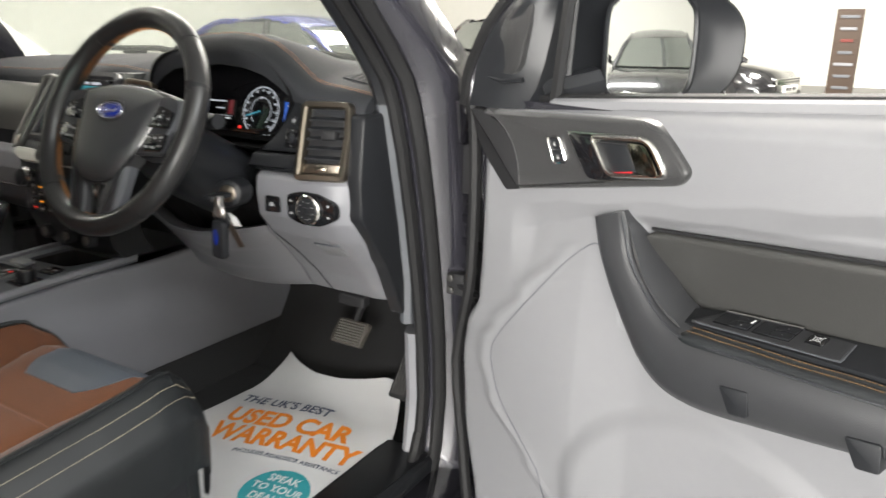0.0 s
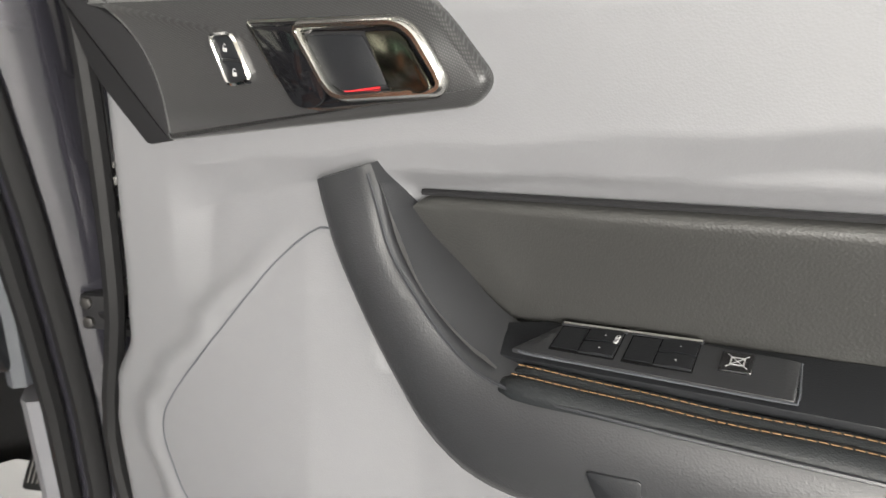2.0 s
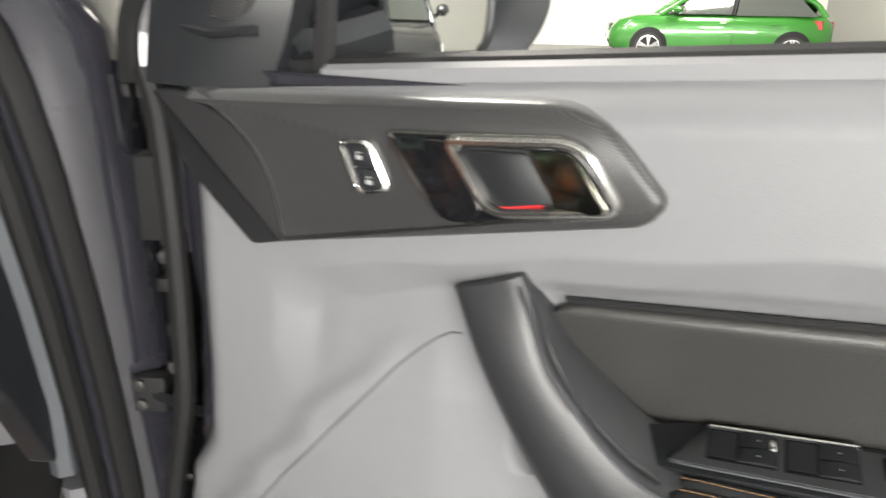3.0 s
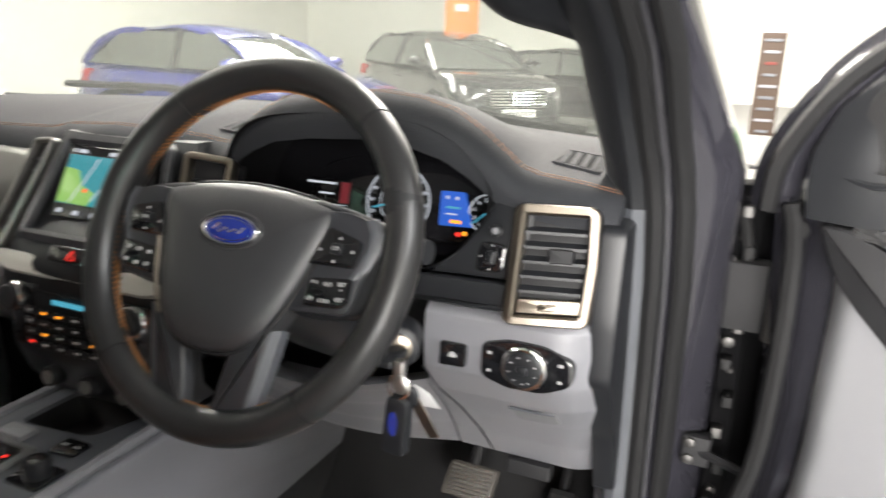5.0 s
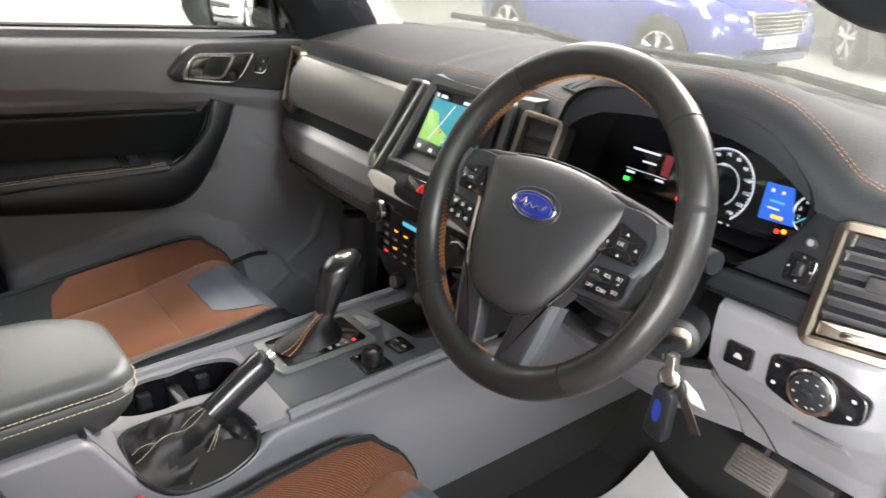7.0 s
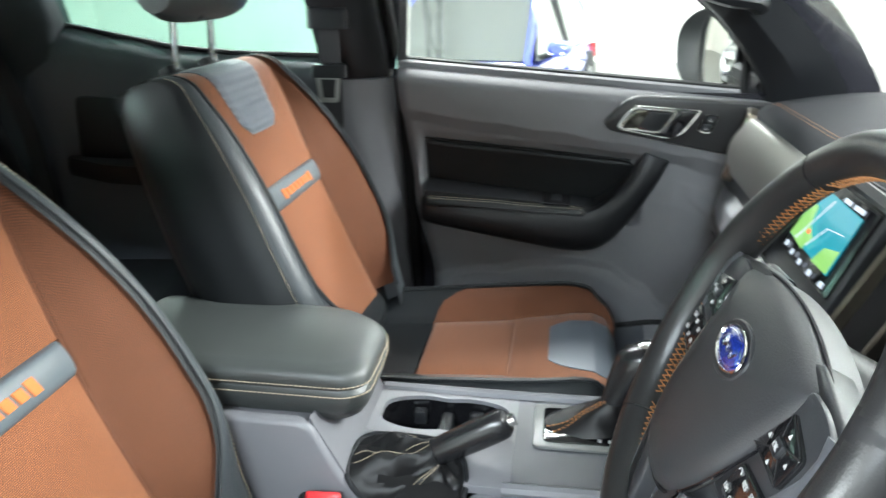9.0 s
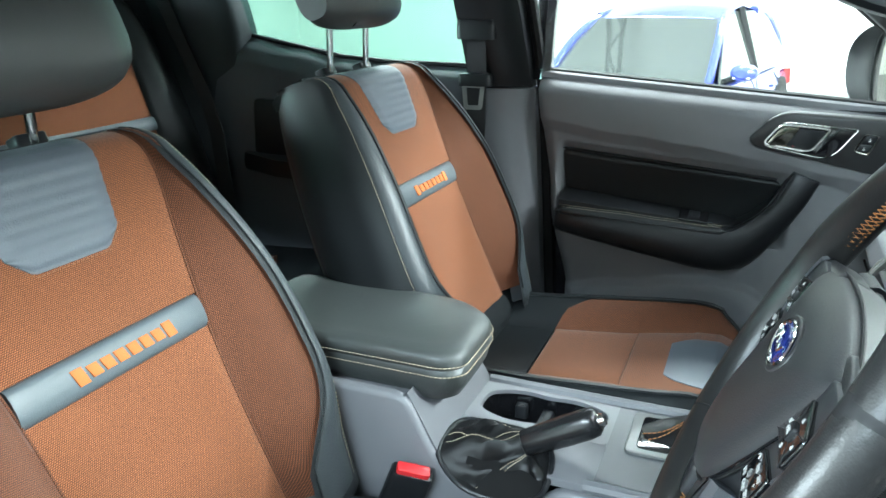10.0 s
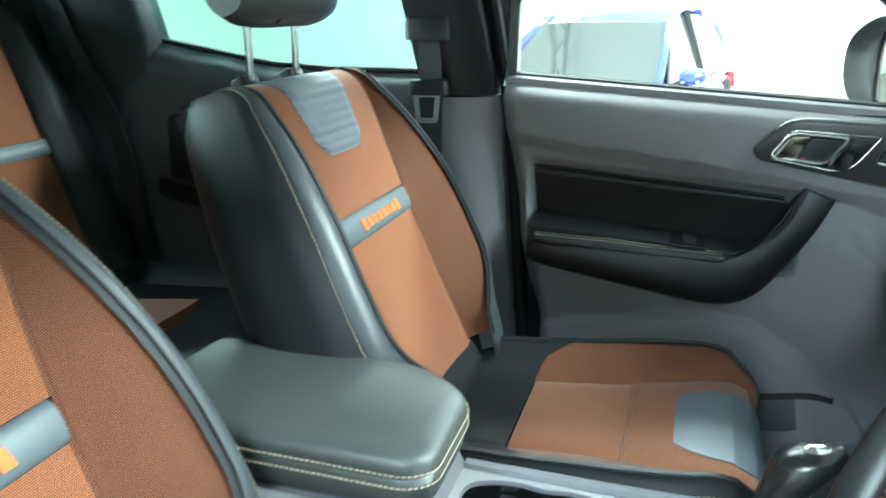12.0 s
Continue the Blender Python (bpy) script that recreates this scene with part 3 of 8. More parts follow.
        g.add(back.v, [f[::-1] for f in back.f])
        part("windscreen" if tab[0][0] > 0 else "rear_window", g, CARGLASS, base)
    # nose: grille, bumper opening, plate, wipers
    part("grille", Geo().prism(rounded([(-0.42, bonnet - 0.46), (0.42, bonnet - 0.46), (0.50, bonnet - 0.24), (-0.50, bonnet - 0.24)], 0.05), lambda a, b, d: put(L - 0.10 + d - 0.10 * abs(a), a, b), 0.0, 0.13, 0.01), GRILLE, base)
    gr = Geo()
    for k in range(5):
        z = bonnet - 0.43 + k * 0.042
        gr.tube([put(L + 0.032 - 0.05, -0.44, z), put(L + 0.036, 0, z), put(L + 0.032 - 0.05, 0.44, z)], 0.007, 5)
    part("grille_bar", gr, CHROME, base)
    part("grille_surround", Geo().tube([put(L + 0.03 - 0.10 * abs(a), a, b) for a, b in rounded([(-0.43, bonnet - 0.47), (0.43, bonnet - 0.47), (0.51, bonnet - 0.23), (-0.51, bonnet - 0.23)], 0.05)], 0.012, 6, True), CHROME, base)
    part("bumper_opening", Geo().prism(rounded([(-0.62, 0.30), (0.62, 0.30), (0.55, 0.42), (-0.55, 0.42)], 0.04), lambda a, b, d: put(L - 0.12 + d - 0.12 * abs(a), a, b), 0.0, 0.10, 0.01), GRILLE, base)
    plate = part("number_plate", Geo().prism(rounded([(-0.26, 0.47), (0.26, 0.47), (0.26, 0.58), (-0.26, 0.58)], 0.01), lambda a, b, d: put(L + d, a, b), 0.0, 0.045, 0.003), PLATE, base)
    for k in range(7):
        a = -0.20 + k * 0.066
        part("plate_bar", Geo().prism([(a - 0.02, 0.495), (a + 0.02, 0.495), (a + 0.02, 0.555), (a - 0.02, 0.555)], lambda p, q, d: put(L + 0.044 + d, p, q), 0.0, 0.004, 0.001), DARK, plate)
    return base


BLUE = material("deep_blue_car_paint", (0.022, 0.028, 0.17), 0.25, 0.2, coat=1.0, vary=0.03, scale=900)
BLUE2 = material("bright_blue_car_paint", (0.055, 0.072, 0.34), 0.22, 0.1, coat=1.0, vary=0.03, scale=900)
BLACKCAR = material("black_car_paint", (0.010, 0.010, 0.012), 0.16, 0.2, coat=1.0, vary=0.03, scale=900)
GREENCAR = material("vivid_green_car_paint", (0.035, 0.19, 0.025), 0.25, 0.2, coat=1.0, vary=0.03, scale=900)
DARKCAR = material("dark_grey_car_paint", (0.030, 0.031, 0.034), 0.22, 0.3, coat=1.0, vary=0.03, scale=900)
SILVERCAR = material("silver_car_paint", (0.45, 0.46, 0.48), 0.25, 0.6, coat=1.0, vary=0.03, scale=900)
parked_car("parked_suv", (-5.6, 7.55), -4, BLUE, "deep blue five-door sport utility car with chrome grille", 4.45, 1.84, 1.62, 1.08, 1.06)
parked_car("parked_suv", (-4.15, 11.35), -42, BLACKCAR, "black sport utility car with a tall chrome-edged grille", 4.66, 1.89, 1.66, 1.10, 1.08, wheel=0.37)
parked_car("parked_saloon", (-2.2, 13.6), -14, BLACKCAR, "low black hatchback parked against the white wall", 4.35, 1.80, 1.43, 0.95, 0.92, fast_back=0.2)
parked_car("parked_hatchback", (-7.1, -1.02), -12, BLUE2, "bright blue hatchback with blue door mirrors", 4.40, 1.82, 1.57, 0.88, 0.90)
parked_car("parked_hatchback", (6.6, 17.6), 172, GREENCAR, "vivid green five-door people carrier", 4.75, 1.85, 1.62, 1.05, 1.04)
parked_car("parked_suv", (6.9, 1.1), 186, DARKCAR, "dark grey sport utility car near the side wall", 4.5, 1.86, 1.66, 1.08, 1.06, wheel=0.36)
parked_car("parked_hatchback", (5.0, -6.0), 100, SILVERCAR, "silver hatchback parked behind the pick-up", 4.3, 1.80, 1.52, 1.0, 0.98)
parked_car("parked_hatchback", (-6.0, -6.6), 70, SILVERCAR, "silver hatchback parked behind the pick-up", 4.3, 1.80, 1.52, 1.0, 0.98)

# banners on the far wall
DULLRED = material("dull_red_print", (0.10, 0.022, 0.018), 0.6, spec=0.2)
BANNERO = material("orange_banner_cloth", (0.50, 0.13, 0.012), 0.8)
BANNERB = material("charcoal_banner_cloth", (0.036, 0.024, 0.017), 0.6, spec=0.2)


def banner(name, x, y, z0, z1, w, cloth, bars, label):
    base = thing(name, (x, y, GROUND), label, "banner", kind="")
    part("cloth", Geo().box((x - w / 2, y - 0.012, z0), (x + w / 2, y + 0.012, z1), 0.006), cloth, base)
    part("pole", Geo().tube([(x, y + 0.03, GROUND), (x, y + 0.03, z1)], 0.018, 8), STEEL, base)
    part("foot", Geo().box((x - w / 2, y - 0.10, GROUND), (x + w / 2, y + 0.14, GROUND + 0.03), 0.01), DARK, base)
    n = len(bars)
    for i, (mt, bw) in enumerate(bars):
        z = z1 - (i + 0.6) * (z1 - z0) / n
        part("printed_bar", Geo().box((x - w * bw / 2, y - 0.02, z - 0.16 * (z1 - z0) / n), (x + w * bw / 2, y - 0.0125, z + 0.08 * (z1 - z0) / n), 0.003), mt, base)
    return base


banner("standing_banner", 0.850, 10.05, 0.29, 1.59, 0.31, BANNERB, [(CONTOP, 0.7), (GREYLOW, 0.6), (DULLRED, 0.45), (CONTOP, 0.5), (GREYLOW, 0.7), (CONTOP, 0.6), (CONTOP, 0.6), (GREYLOW, 0.7), (CONTOP, 0.5)], "tall charcoal standing banner with red and grey bars")
banner("standing_banner", -5.3, 14.6, 0.6, 3.6, 0.75, BANNERO, [(PAPER, 0.4), (PAPER, 0.5), (PAPER, 0.4), (PAPER, 0.5), (PAPER, 0.35)], "tall orange standing banner with white bars")
# ---------------------------------------------------------------- cab of the pick-up
cab = thing("pickup_cab", (0, 0, GROUND), "dark grey pick-up truck cab with its driver's door open", "pick-up truck", kind="structure")
# floor, tunnel, bulkhead
part("cab_floor", Geo().box((-0.74, -1.75, 0.36), (0.74, 0.62, 0.468), 0.02), CARPET, cab, "black carpeted floor")
part("toe_board", Geo().grid(lambda a, b: (-0.74 + 1.48 * a, 0.50 + 0.32 * b, 0.462 + 0.42 * b * b + 0.10 * b), 8, 8, (0, 0.06, -0.06)), CARPET, cab, "black carpeted toe board")
part("bulkhead", Geo().box((-0.78, 0.80, 0.3), (0.78, 0.86, 1.22), 0.02), DARK, cab)
part("rear_wall", Geo().box((-0.74, -1.80, 0.4), (0.74, -1.72, 1.30), 0.02), DARK, cab)
roof = part("roof_panel", Geo().grid(lambda a, b: ((2 * a - 1) * 0.72, 0.02 - 1.80 * b, 1.745 - 0.05 * (2 * a - 1) ** 4 - 0.035 * (2 * b - 1) ** 2), 12, 12, (0, 0, -0.02)), PAINT, cab)
part("headlining", Geo().grid(lambda a, b: ((2 * a - 1) * 0.70, 0.0 - 1.76 * b, 1.715 - 0.06 * (2 * a - 1) ** 4 - 0.035 * (2 * b - 1) ** 2), 12, 12, (0, 0, -0.015)), HEADLINER, cab, "pale cloth headlining")
part("cowl_panel", Geo().box((-0.74, 0.60, 1.20), (0.74, 0.80, 1.245), 0.02), BLACK, cab)
part("bonnet", Geo().grid(lambda a, b: ((2 * a - 1) * (0.80 - 0.08 * b), 0.80 + 1.15 * b, 1.10 - 0.07 * b - 0.13 * b ** 3 - 0.10 * (2 * a - 1) ** 4), 14, 10, (0, 0, -0.03)), PAINT, cab)
part("cargo_bed", Geo().box((-0.85, -3.3, 0.55), (0.85, -1.86, 0.98), 0.04), PAINT, cab)
part("chassis", Geo().box((-0.55, -3.2, 0.12), (0.55, 1.7, 0.36), 0.03), DARK, cab)
part("nose", Geo().box((-0.80, 1.70, 0.35), (0.80, 2.02, 0.86), 0.08), PAINT, cab)
for sx in (-1, 1):
    part("front_wing", Geo().grid(lambda a, b: (sx * (0.92 - 0.10 * a ** 4), 0.60 + 1.3 * b, 0.55 + 0.46 * a - 0.10 * b * a), 6, 8, (-sx * 0.05, 0, 0)), PAINT, cab)
    for wy in (1.25, -2.15):
        wh = part("wheel", Geo().disc((sx * 0.66, wy, GROUND + 0.38), (sx, 0, 0), 0.38, 0.25, 32, 0.03), TYRE, cab)
        part("rim", Geo().disc((sx * 0.90, wy, GROUND + 0.38), (sx, 0, 0), 0.23, 0.02, 24, 0.01), ALLOY, wh)
    part("roof_rail", Geo().tube(smooth_path([(sx * 0.69, 0.10, 1.585), (sx * 0.66, -0.10, 1.67), (sx * 0.64, -0.6, 1.70), (sx * 0.64, -1.3, 1.69), (sx * 0.66, -1.72, 1.62)], 5), 0.05, 8), PAINT, cab)

# windscreen pillars: inner trim, rubber seal, painted hinge post
PIL = [(0.39, 0.33), (0.50, 0.368), (0.61, 0.383), (0.74, 0.378), (0.87, 0.362), (1.00, 0.342), (1.13, 0.315), (1.22, 0.295), (1.267, 0.281), (1.33, 0.236), (1.40, 0.17), (1.48, 0.075), (1.56, -0.05), (1.63, -0.20)]
for sx in (-1, 1):
    def pil_x(z):
        return interp([(0.3, 0.0), (1.15, 0.0), (1.40, 0.022), (1.65, 0.085)], z)[0]
    posts, seals, trims, edges = [], [], [], []
    for z, y in PIL:
        o = pil_x(z)
        dy = interp([(0.39, 0.0), (1.25, 0.0), (1.45, 0.02), (1.65, 0.05)], z)[0]
        X = interp([(0.39, 0.850), (0.80, 0.836), (1.15, 0.836), (1.26, 0.840), (1.33, 0.815), (1.39, 0.790), (1.45, 0.765), (1.56, 0.722), (1.63, 0.695)], z)[0]
        posts.append([Vector((sx * x, y + q, z + dz)) for x, q, dz in ((0.745 - o, 0.012, 0), (0.768 - o, 0.018, 0), (0.5 * (X + 0.770 - o), 0.034, 0), (X - 0.006, 0.050, 0), (X, 0.062, 0), (X + 0.002, 0.10, dy), (X - 0.02, 0.20, dy), (0.72 - o, 0.21, dy), (0.70 - o, 0.12, dy))])
        seals.append(Vector((sx * (0.752 - o), y + 0.004, z)))
        trims.append([Vector((sx * (x - o), y + q, z)) for x, q in ((0.742, -0.004), (0.728, -0.010), (0.716, -0.004), (0.690, 0.05), (0.700, 0.10), (0.742, 0.10))])
        edges.append(Vector((sx * (0.786 - o), y + 0.016, z)))
    part("hinge_post", Geo().loft(posts), PAINT, cab, "dark grey painted hinge post", sharp=50)
    part("door_seal", Geo().tube(seals, 0.013, 8), RUBBER, cab, "black rubber door seal")
    # added black band for the shaded step between seal and post
    part("gap_shade", Geo().tube(edges, 0.014, 8, flat=0.7), RUBBER, cab)
    low = [t for t in trims if t[0].z < 0.86]
    up = [t for t in trims if 0.86 <= t[0].z < 1.24]
    top = [t for t in trims if t[0].z >= 1.22]
    part("kick_trim", Geo().loft(low + [[p + Vector((0, -0.001, 0.012)) for p in low[-1]]]), GREYLOW, cab, "grey plastic kick trim")
    part("pillar_trim", Geo().loft([[p - Vector((0, 0.0, 0.09)) for p in up[0]]] + up), CONTOP, cab, "grey plastic lower pillar trim")
    wide = []
    for t in top:
        z = t[0].z
        k = interp([(1.22, 0.0), (1.32, 0.004), (1.65, 0.02)], z)[0]
        wide.append([t[0], t[1], t[2], t[3] - Vector((sx * k, 0, 0)), t[4] + Vector((-sx * k, 0.04, 0)), t[5]])
    part("windscreen_pillar_trim", Geo().loft(wide), BLACK, cab, "black windscreen pillar trim")
    # bolts and the hinge check
    g = Geo().disc((sx * 0.800, 0.396, 1.158), (sx * 0.5, -1, 0), 0.011, 0.012, 10, 0.002)
    part("bolt", g, STEEL, cab)
    # sill and its trims
    part("sill", Geo().box((min(sx * 0.72, sx * 0.90), -1.7, 0.30), (max(sx * 0.72, sx * 0.90), 0.46, 0.455), 0.025), PAINT, cab)
    part("sill_trim", Geo().box((min(sx * 0.66, sx * 0.79), -1.6, 0.44), (max(sx * 0.66, sx * 0.79), 0.385, 0.486), 0.012), BLACK, cab, "black plastic sill trim")
    part("sill_seal", Geo().tube(smooth_path([(sx * 0.752, 0.372, 0.53), (sx * 0.758, 0.335, 0.478), (sx * 0.78, 0.25, 0.462), (sx * 0.795, -0.1, 0.462), (sx * 0.795, -0.55, 0.462)], 6), 0.013, 8), RUBBER, cab)
    # grab handle on the windscreen pillar
    gp = smooth_path([(sx * 0.668, 0.225, 1.428), (sx * 0.636, 0.205, 1.438), (sx * 0.615, 0.150, 1.447), (sx * 0.608, 0.075, 1.475), (sx * 0.612, -0.01, 1.535), (sx * 0.640, -0.075, 1.60)], 5)
    part("grab_handle", Geo().tube(gp, 0.021, 10, flat=1.25), BLACK, cab, "black moulded pillar grab handle")
    # centre pillar, rear quarter
    back = 0.0 if sx < 0 else -0.10
    tabs = [(z, y + back) for z, y in ((0.44, -0.50), (0.60, -0.505), (0.74, -0.515), (1.0, -0.53), (1.265, -0.548))]
    part("centre_pillar_trim", Geo().loft([[(sx * x, y + q, z) for x, q in ((0.78, 0.035), (0.735, 0.03), (0.705, 0.0), (0.690, -0.06), (0.700, -0.13), (0.78, -0.15))] for z, y in tabs]), GREYLOW, cab, "grey plastic lower centre pillar trim")
    tabs = [(z, y + back) for z, y in ((1.268, -0.548), (1.40, -0.565), (1.55, -0.585), (1.69, -0.60))]
    part("centre_pillar", Geo().loft([[(sx * (x - 0.10 * (z - 1.268) / 0.42), y + q, z) for x, q in ((0.79, 0.028), (0.735, 0.024), (0.712, -0.004), (0.700, -0.06), (0.712, -0.12), (0.79, -0.14))] for z, y in tabs]), BLACK, cab, "black upper centre pillar")
    part("centre_seal", Geo().tube([p + Vector((0, back, 0)) for p in smooth_path([(sx * 0.765, -0.455, 0.50), (sx * 0.768, -0.475, 0.75), (sx * 0.768, -0.49, 1.0), (sx * 0.762, -0.508, 1.27), (sx * 0.73, -0.535, 1.48), (sx * 0.68, -0.56, 1.66)], 5)], 0.013, 8), RUBBER, cab)
    edge = [(0.50, -1.36), (0.90, -1.37), (1.10, -1.372), (1.25, -1.352), (1.376, -1.328), (1.455, -1.336), (1.56, -1.375), (1.68, -1.46)]
    part("rear_pillar", Geo().loft([[(sx * (x - 0.07 * max(0, z - 1.30) / 0.38), y + q, z) for x, q in ((0.80, 0.010), (0.738, 0.006), (0.722, -0.006), (0.716, -0.06), (0.706, -0.085), (0.690, -0.24), (0.80, -0.30))] for z, y in edge]), PILLAR, cab, "rear pillar trim in shade-darkened grey", sharp=50)
    if sx == 1:
        part("rear_door_panel", Geo().box((0.74, -1.72, 0.42), (0.86, -0.60, 1.30), 0.03), PAINT, cab)

# windscreen, its black edge and the wipers
part("windscreen", Geo().grid(lambda a, b: ((2 * a - 1) * (0.70 - 0.10 * b), 0.655 - 0.72 * b - 0.06 * (2 * a - 1) ** 2 * (1 - b), 1.235 + 0.455 * b), 12, 10, (0, 0.004, 0.004)), SCREENGLASS, cab, "clear laminated windscreen").visible_shadow = False
part("windscreen_edge", Geo().grid(lambda a, b: ((2 * a - 1) * 0.70, 0.640 - 0.06 * (2 * a - 1) ** 2 - 0.018 * b, 1.236 + 0.022 * b), 12, 2, (0, 0.004, 0.003)), DARK, cab)
for wx0, wx1 in ((0.62, -0.02), (-0.02, -0.60)):
    wp = thing("windscreen_wiper", (wx0, 0.68, 1.245), "black wiper lying along the windscreen's foot", "wiper", "windscreen wipers")
    part("arm", Geo().tube([(wx0, 0.70, 1.243), (wx0 - 0.2, 0.672, 1.268), ((wx0 + wx1) / 2, 0.655, 1.285)], 0.009, 6), BLACK, wp)
    part("blade", Geo().tube([(wx0 - 0.04, 0.665, 1.262), ((wx0 + wx1) / 2, 0.652, 1.287), (wx1, 0.648, 1.282)], 0.008, 6), RUBBER, wp)
    part("washer_jet", Geo().box((wx1 + 0.12, 0.652, 1.268), (wx1 + 0.19, 0.69, 1.290), 0.006), BLACK, wp)


# ---------------------------------------------------------------- doors
DOOR_AT = Vector((0.95, 0.262, 0))
OPEN = radians(-19.5)
DU, DN = Vector((math.cos(OPEN), math.sin(OPEN), 0)), Vector((math.sin(OPEN), -math.cos(OPEN), 0))


def driver_place(u, z, w):
    return DOOR_AT + DU * u + DN * w + Vector((0, 0, z))


def passenger_place(u, z, w):
    return Vector((-0.70 + w, 0.33 - u, z))


def edge_front(z):
    return interp([(0.48, -0.02), (0.70, -0.055), (0.80, -0.06), (0.85, -0.052), (0.914, -0.022), (0.99, -0.018), (1.17, -0.015), (1.25, -0.03)], z)[0]


def edge_rear(z):
    return interp([(0.48, 0.72), (0.77, 0.752), (1.0, 0.80), (1.27, 0.836)], z)[0]


def belt(u):
    return 1.234 + 0.074 * u


def front_door(at, label, driver):
    base = thing("front_door", at(0.0, 0.0, -0.08) + Vector((0, 0, 0.42)), label, "car door", "front doors")

    def P(a, b, d):
        return at(a, b, d)

    # outer skin and the steel frame
    g = Geo()
    rings = []
    for z, w in ((0.40, -0.12), (0.46, -0.155), (0.70, -0.175), (1.0, -0.168), (1.20, -0.135), (1.245, -0.115)):
        rings.append([P(-0.10, z, w + 0.06), P(-0.09, z, w), P(0.4, z, w - 0.008), P(0.93, z, w), P(0.94, z, w + 0.06), P(0.90, z, -0.035), P(0.86, z, -0.035), P(0.85, z, -0.085), P(0.25, z, -0.085), P(0.24, z, -0.035), P(edge_front(max(z, 0.48)) - 0.012, z, -0.035)])
    part("door_shell", g.loft(rings), PAINT, base, "dark grey metallic painted door shell", sharp=40)

    # rubber seal and grommet on the shell's hinge face
    part("edge_seal", Geo().tube(smooth_path([P(edge_front(max(z, 0.48)) - 0.045, z, -0.036) for z in (0.46, 0.6, 0.75, 0.9, 1.0, 1.1, 1.2, 1.24)], 3), 0.011, 8), RUBBER, base)
    part("grommet", Geo().disc(P(-0.062, 1.212, -0.036), P(0, 0, 1) - P(0, 0, 0), 0.012, 0.004, 20, 0.001), RUBBER, base)
    # grey inner trim: a broad moulded sheet
    def relief(u, z):
        w = 0.0
        w -= 0.03 * max(0, 1 - (u - edge_front(z)) / 0.03) ** 2
        w -= 0.02 * max(0, (u - edge_rear(z) + 0.03) / 0.03) ** 2
        top = belt(u)
        w -= 0.05 * max(0, (z - top + 0.035) / 0.035) ** 2
        # crisp fold under the soft upper part, running out towards the hinge side
        high = interp([(0.06, 1.088), (0.10, 1.098), (0.19, 1.115), (0.35, 1.141), (0.50, 1.1615), (0.62, 1.177), (0.84, 1.203)], u)[0]
        lowr = interp([(0.06, 1.040), (0.10, 1.056), (0.14, 1.073), (0.23, 1.0956), (0.32, 1.102), (0.43, 1.122), (0.61, 1.149), (0.84, 1.178)], u)[0]
        k = min(1, max(0, (high - z) / (high - lowr)))
        gone = min(1, max(0, (lowr - z) / 0.09)) if u < 0.32 else 0.0
        w -= 0.013 * k * min(1, max(0, (u - 0.072) / 0.040)) * (1 - gone * min(1, (0.32 - u) / 0.10))
        # deep recess behind the pull
        ins = min(1, max(0, (u - 0.285) / 0.02)) * min(1, max(0, (1.115 + 0.085 * (u - 0.3) - z) / 0.09)) * min(1, max(0, (z - 0.95) / 0.02))
        w -= 0.064 * ins * min(1, max(0, (0.785 - u) / 0.03))
        # shallow swelling of the lower panel
        w += 0.014 * math.exp(-((u - 0.16) / 0.16) ** 2 - ((z - 0.78) / 0.2) ** 2)
        # rounded fold along the lower panel's seam
        if 0.60 < z < 1.06:
            d = 0.75 * (interp([(0.60, 0.22), (0.665, 0.160), (0.748, 0.064), (0.815, 0.038), (0.845, 0.042), (0.885, 0.070), (0.952, 0.126), (1.036, 0.196), (1.072, 0.242)], z)[0] - u)
            w += min(1, (z - 0.60) / 0.05, (1.06 - z) / 0.05) * (0.0055 * math.exp(-((d - 0.014) / 0.013) ** 2) if d > -0.0 else 0.0016 * math.exp(-(d / 0.03) ** 2))
        # soft bulge over the map pocket
        e = 1 - ((u - 0.45) / 0.245) ** 2 - ((z - 0.665) / 0.20) ** 2
        k = min(1, max(0, (e + 0.06) / 0.34))
        if not driver:
            arc_z = interp([(0.05, 0.60), (0.10, 0.64), (0.185, 0.735), (0.219, 0.772), (0.273, 0.822), (0.356, 0.862), (0.427, 0.868), (0.49, 0.860), (0.62, 0.836), (0.80, 0.80)], u)[0]
            w += 0.013 * min(1, max(0, (arc_z - z) / 0.014))
        w += (0.011 if driver else 0.007) * k * k * (3 - 2 * k)
        return w

    def trim(a, b):
        z = 0.49 + (1.0) * b * (belt(0.4) - 0.49)
        u = edge_front(z) + a * (edge_rear(z) - edge_front(z))
        z = z + b * (belt(u) - belt(0.4))
        return P(u, z, relief(u, z))

    inner = part("door_trim", Geo().grid(trim, 150, 230, tuple(P(0, 0, -0.03) - P(0, 0, 0))), GREY, base, "grained grey plastic door trim", sharp=60)
    part("belt_cap", Geo().tube([P(u, belt(u) - 0.004, -0.052) for u in (0.10, 0.3, 0.5, 0.7, 0.834)], 0.014, 8), GREY, base)
    part("window_seal", Geo().tube([P(u, belt(u) + 0.004, -0.075) for u in (0.0, 0.3, 0.5, 0.7, 0.84)], 0.012, 8), RUBBER, base)
    # raised lower panel with its seam
    low = rounded([(0.242, 1.072), (0.196, 1.036), (0.126, 0.952), (0.070, 0.885), (0.042, 0.845), (0.038, 0.815), (0.064, 0.748), (0.16, 0.665), (0.20, 0.53), (0.70, 0.52), (0.72, 0.80), (0.44, 0.87), (0.34, 0.905), (0.27, 0.985)], 0.03)
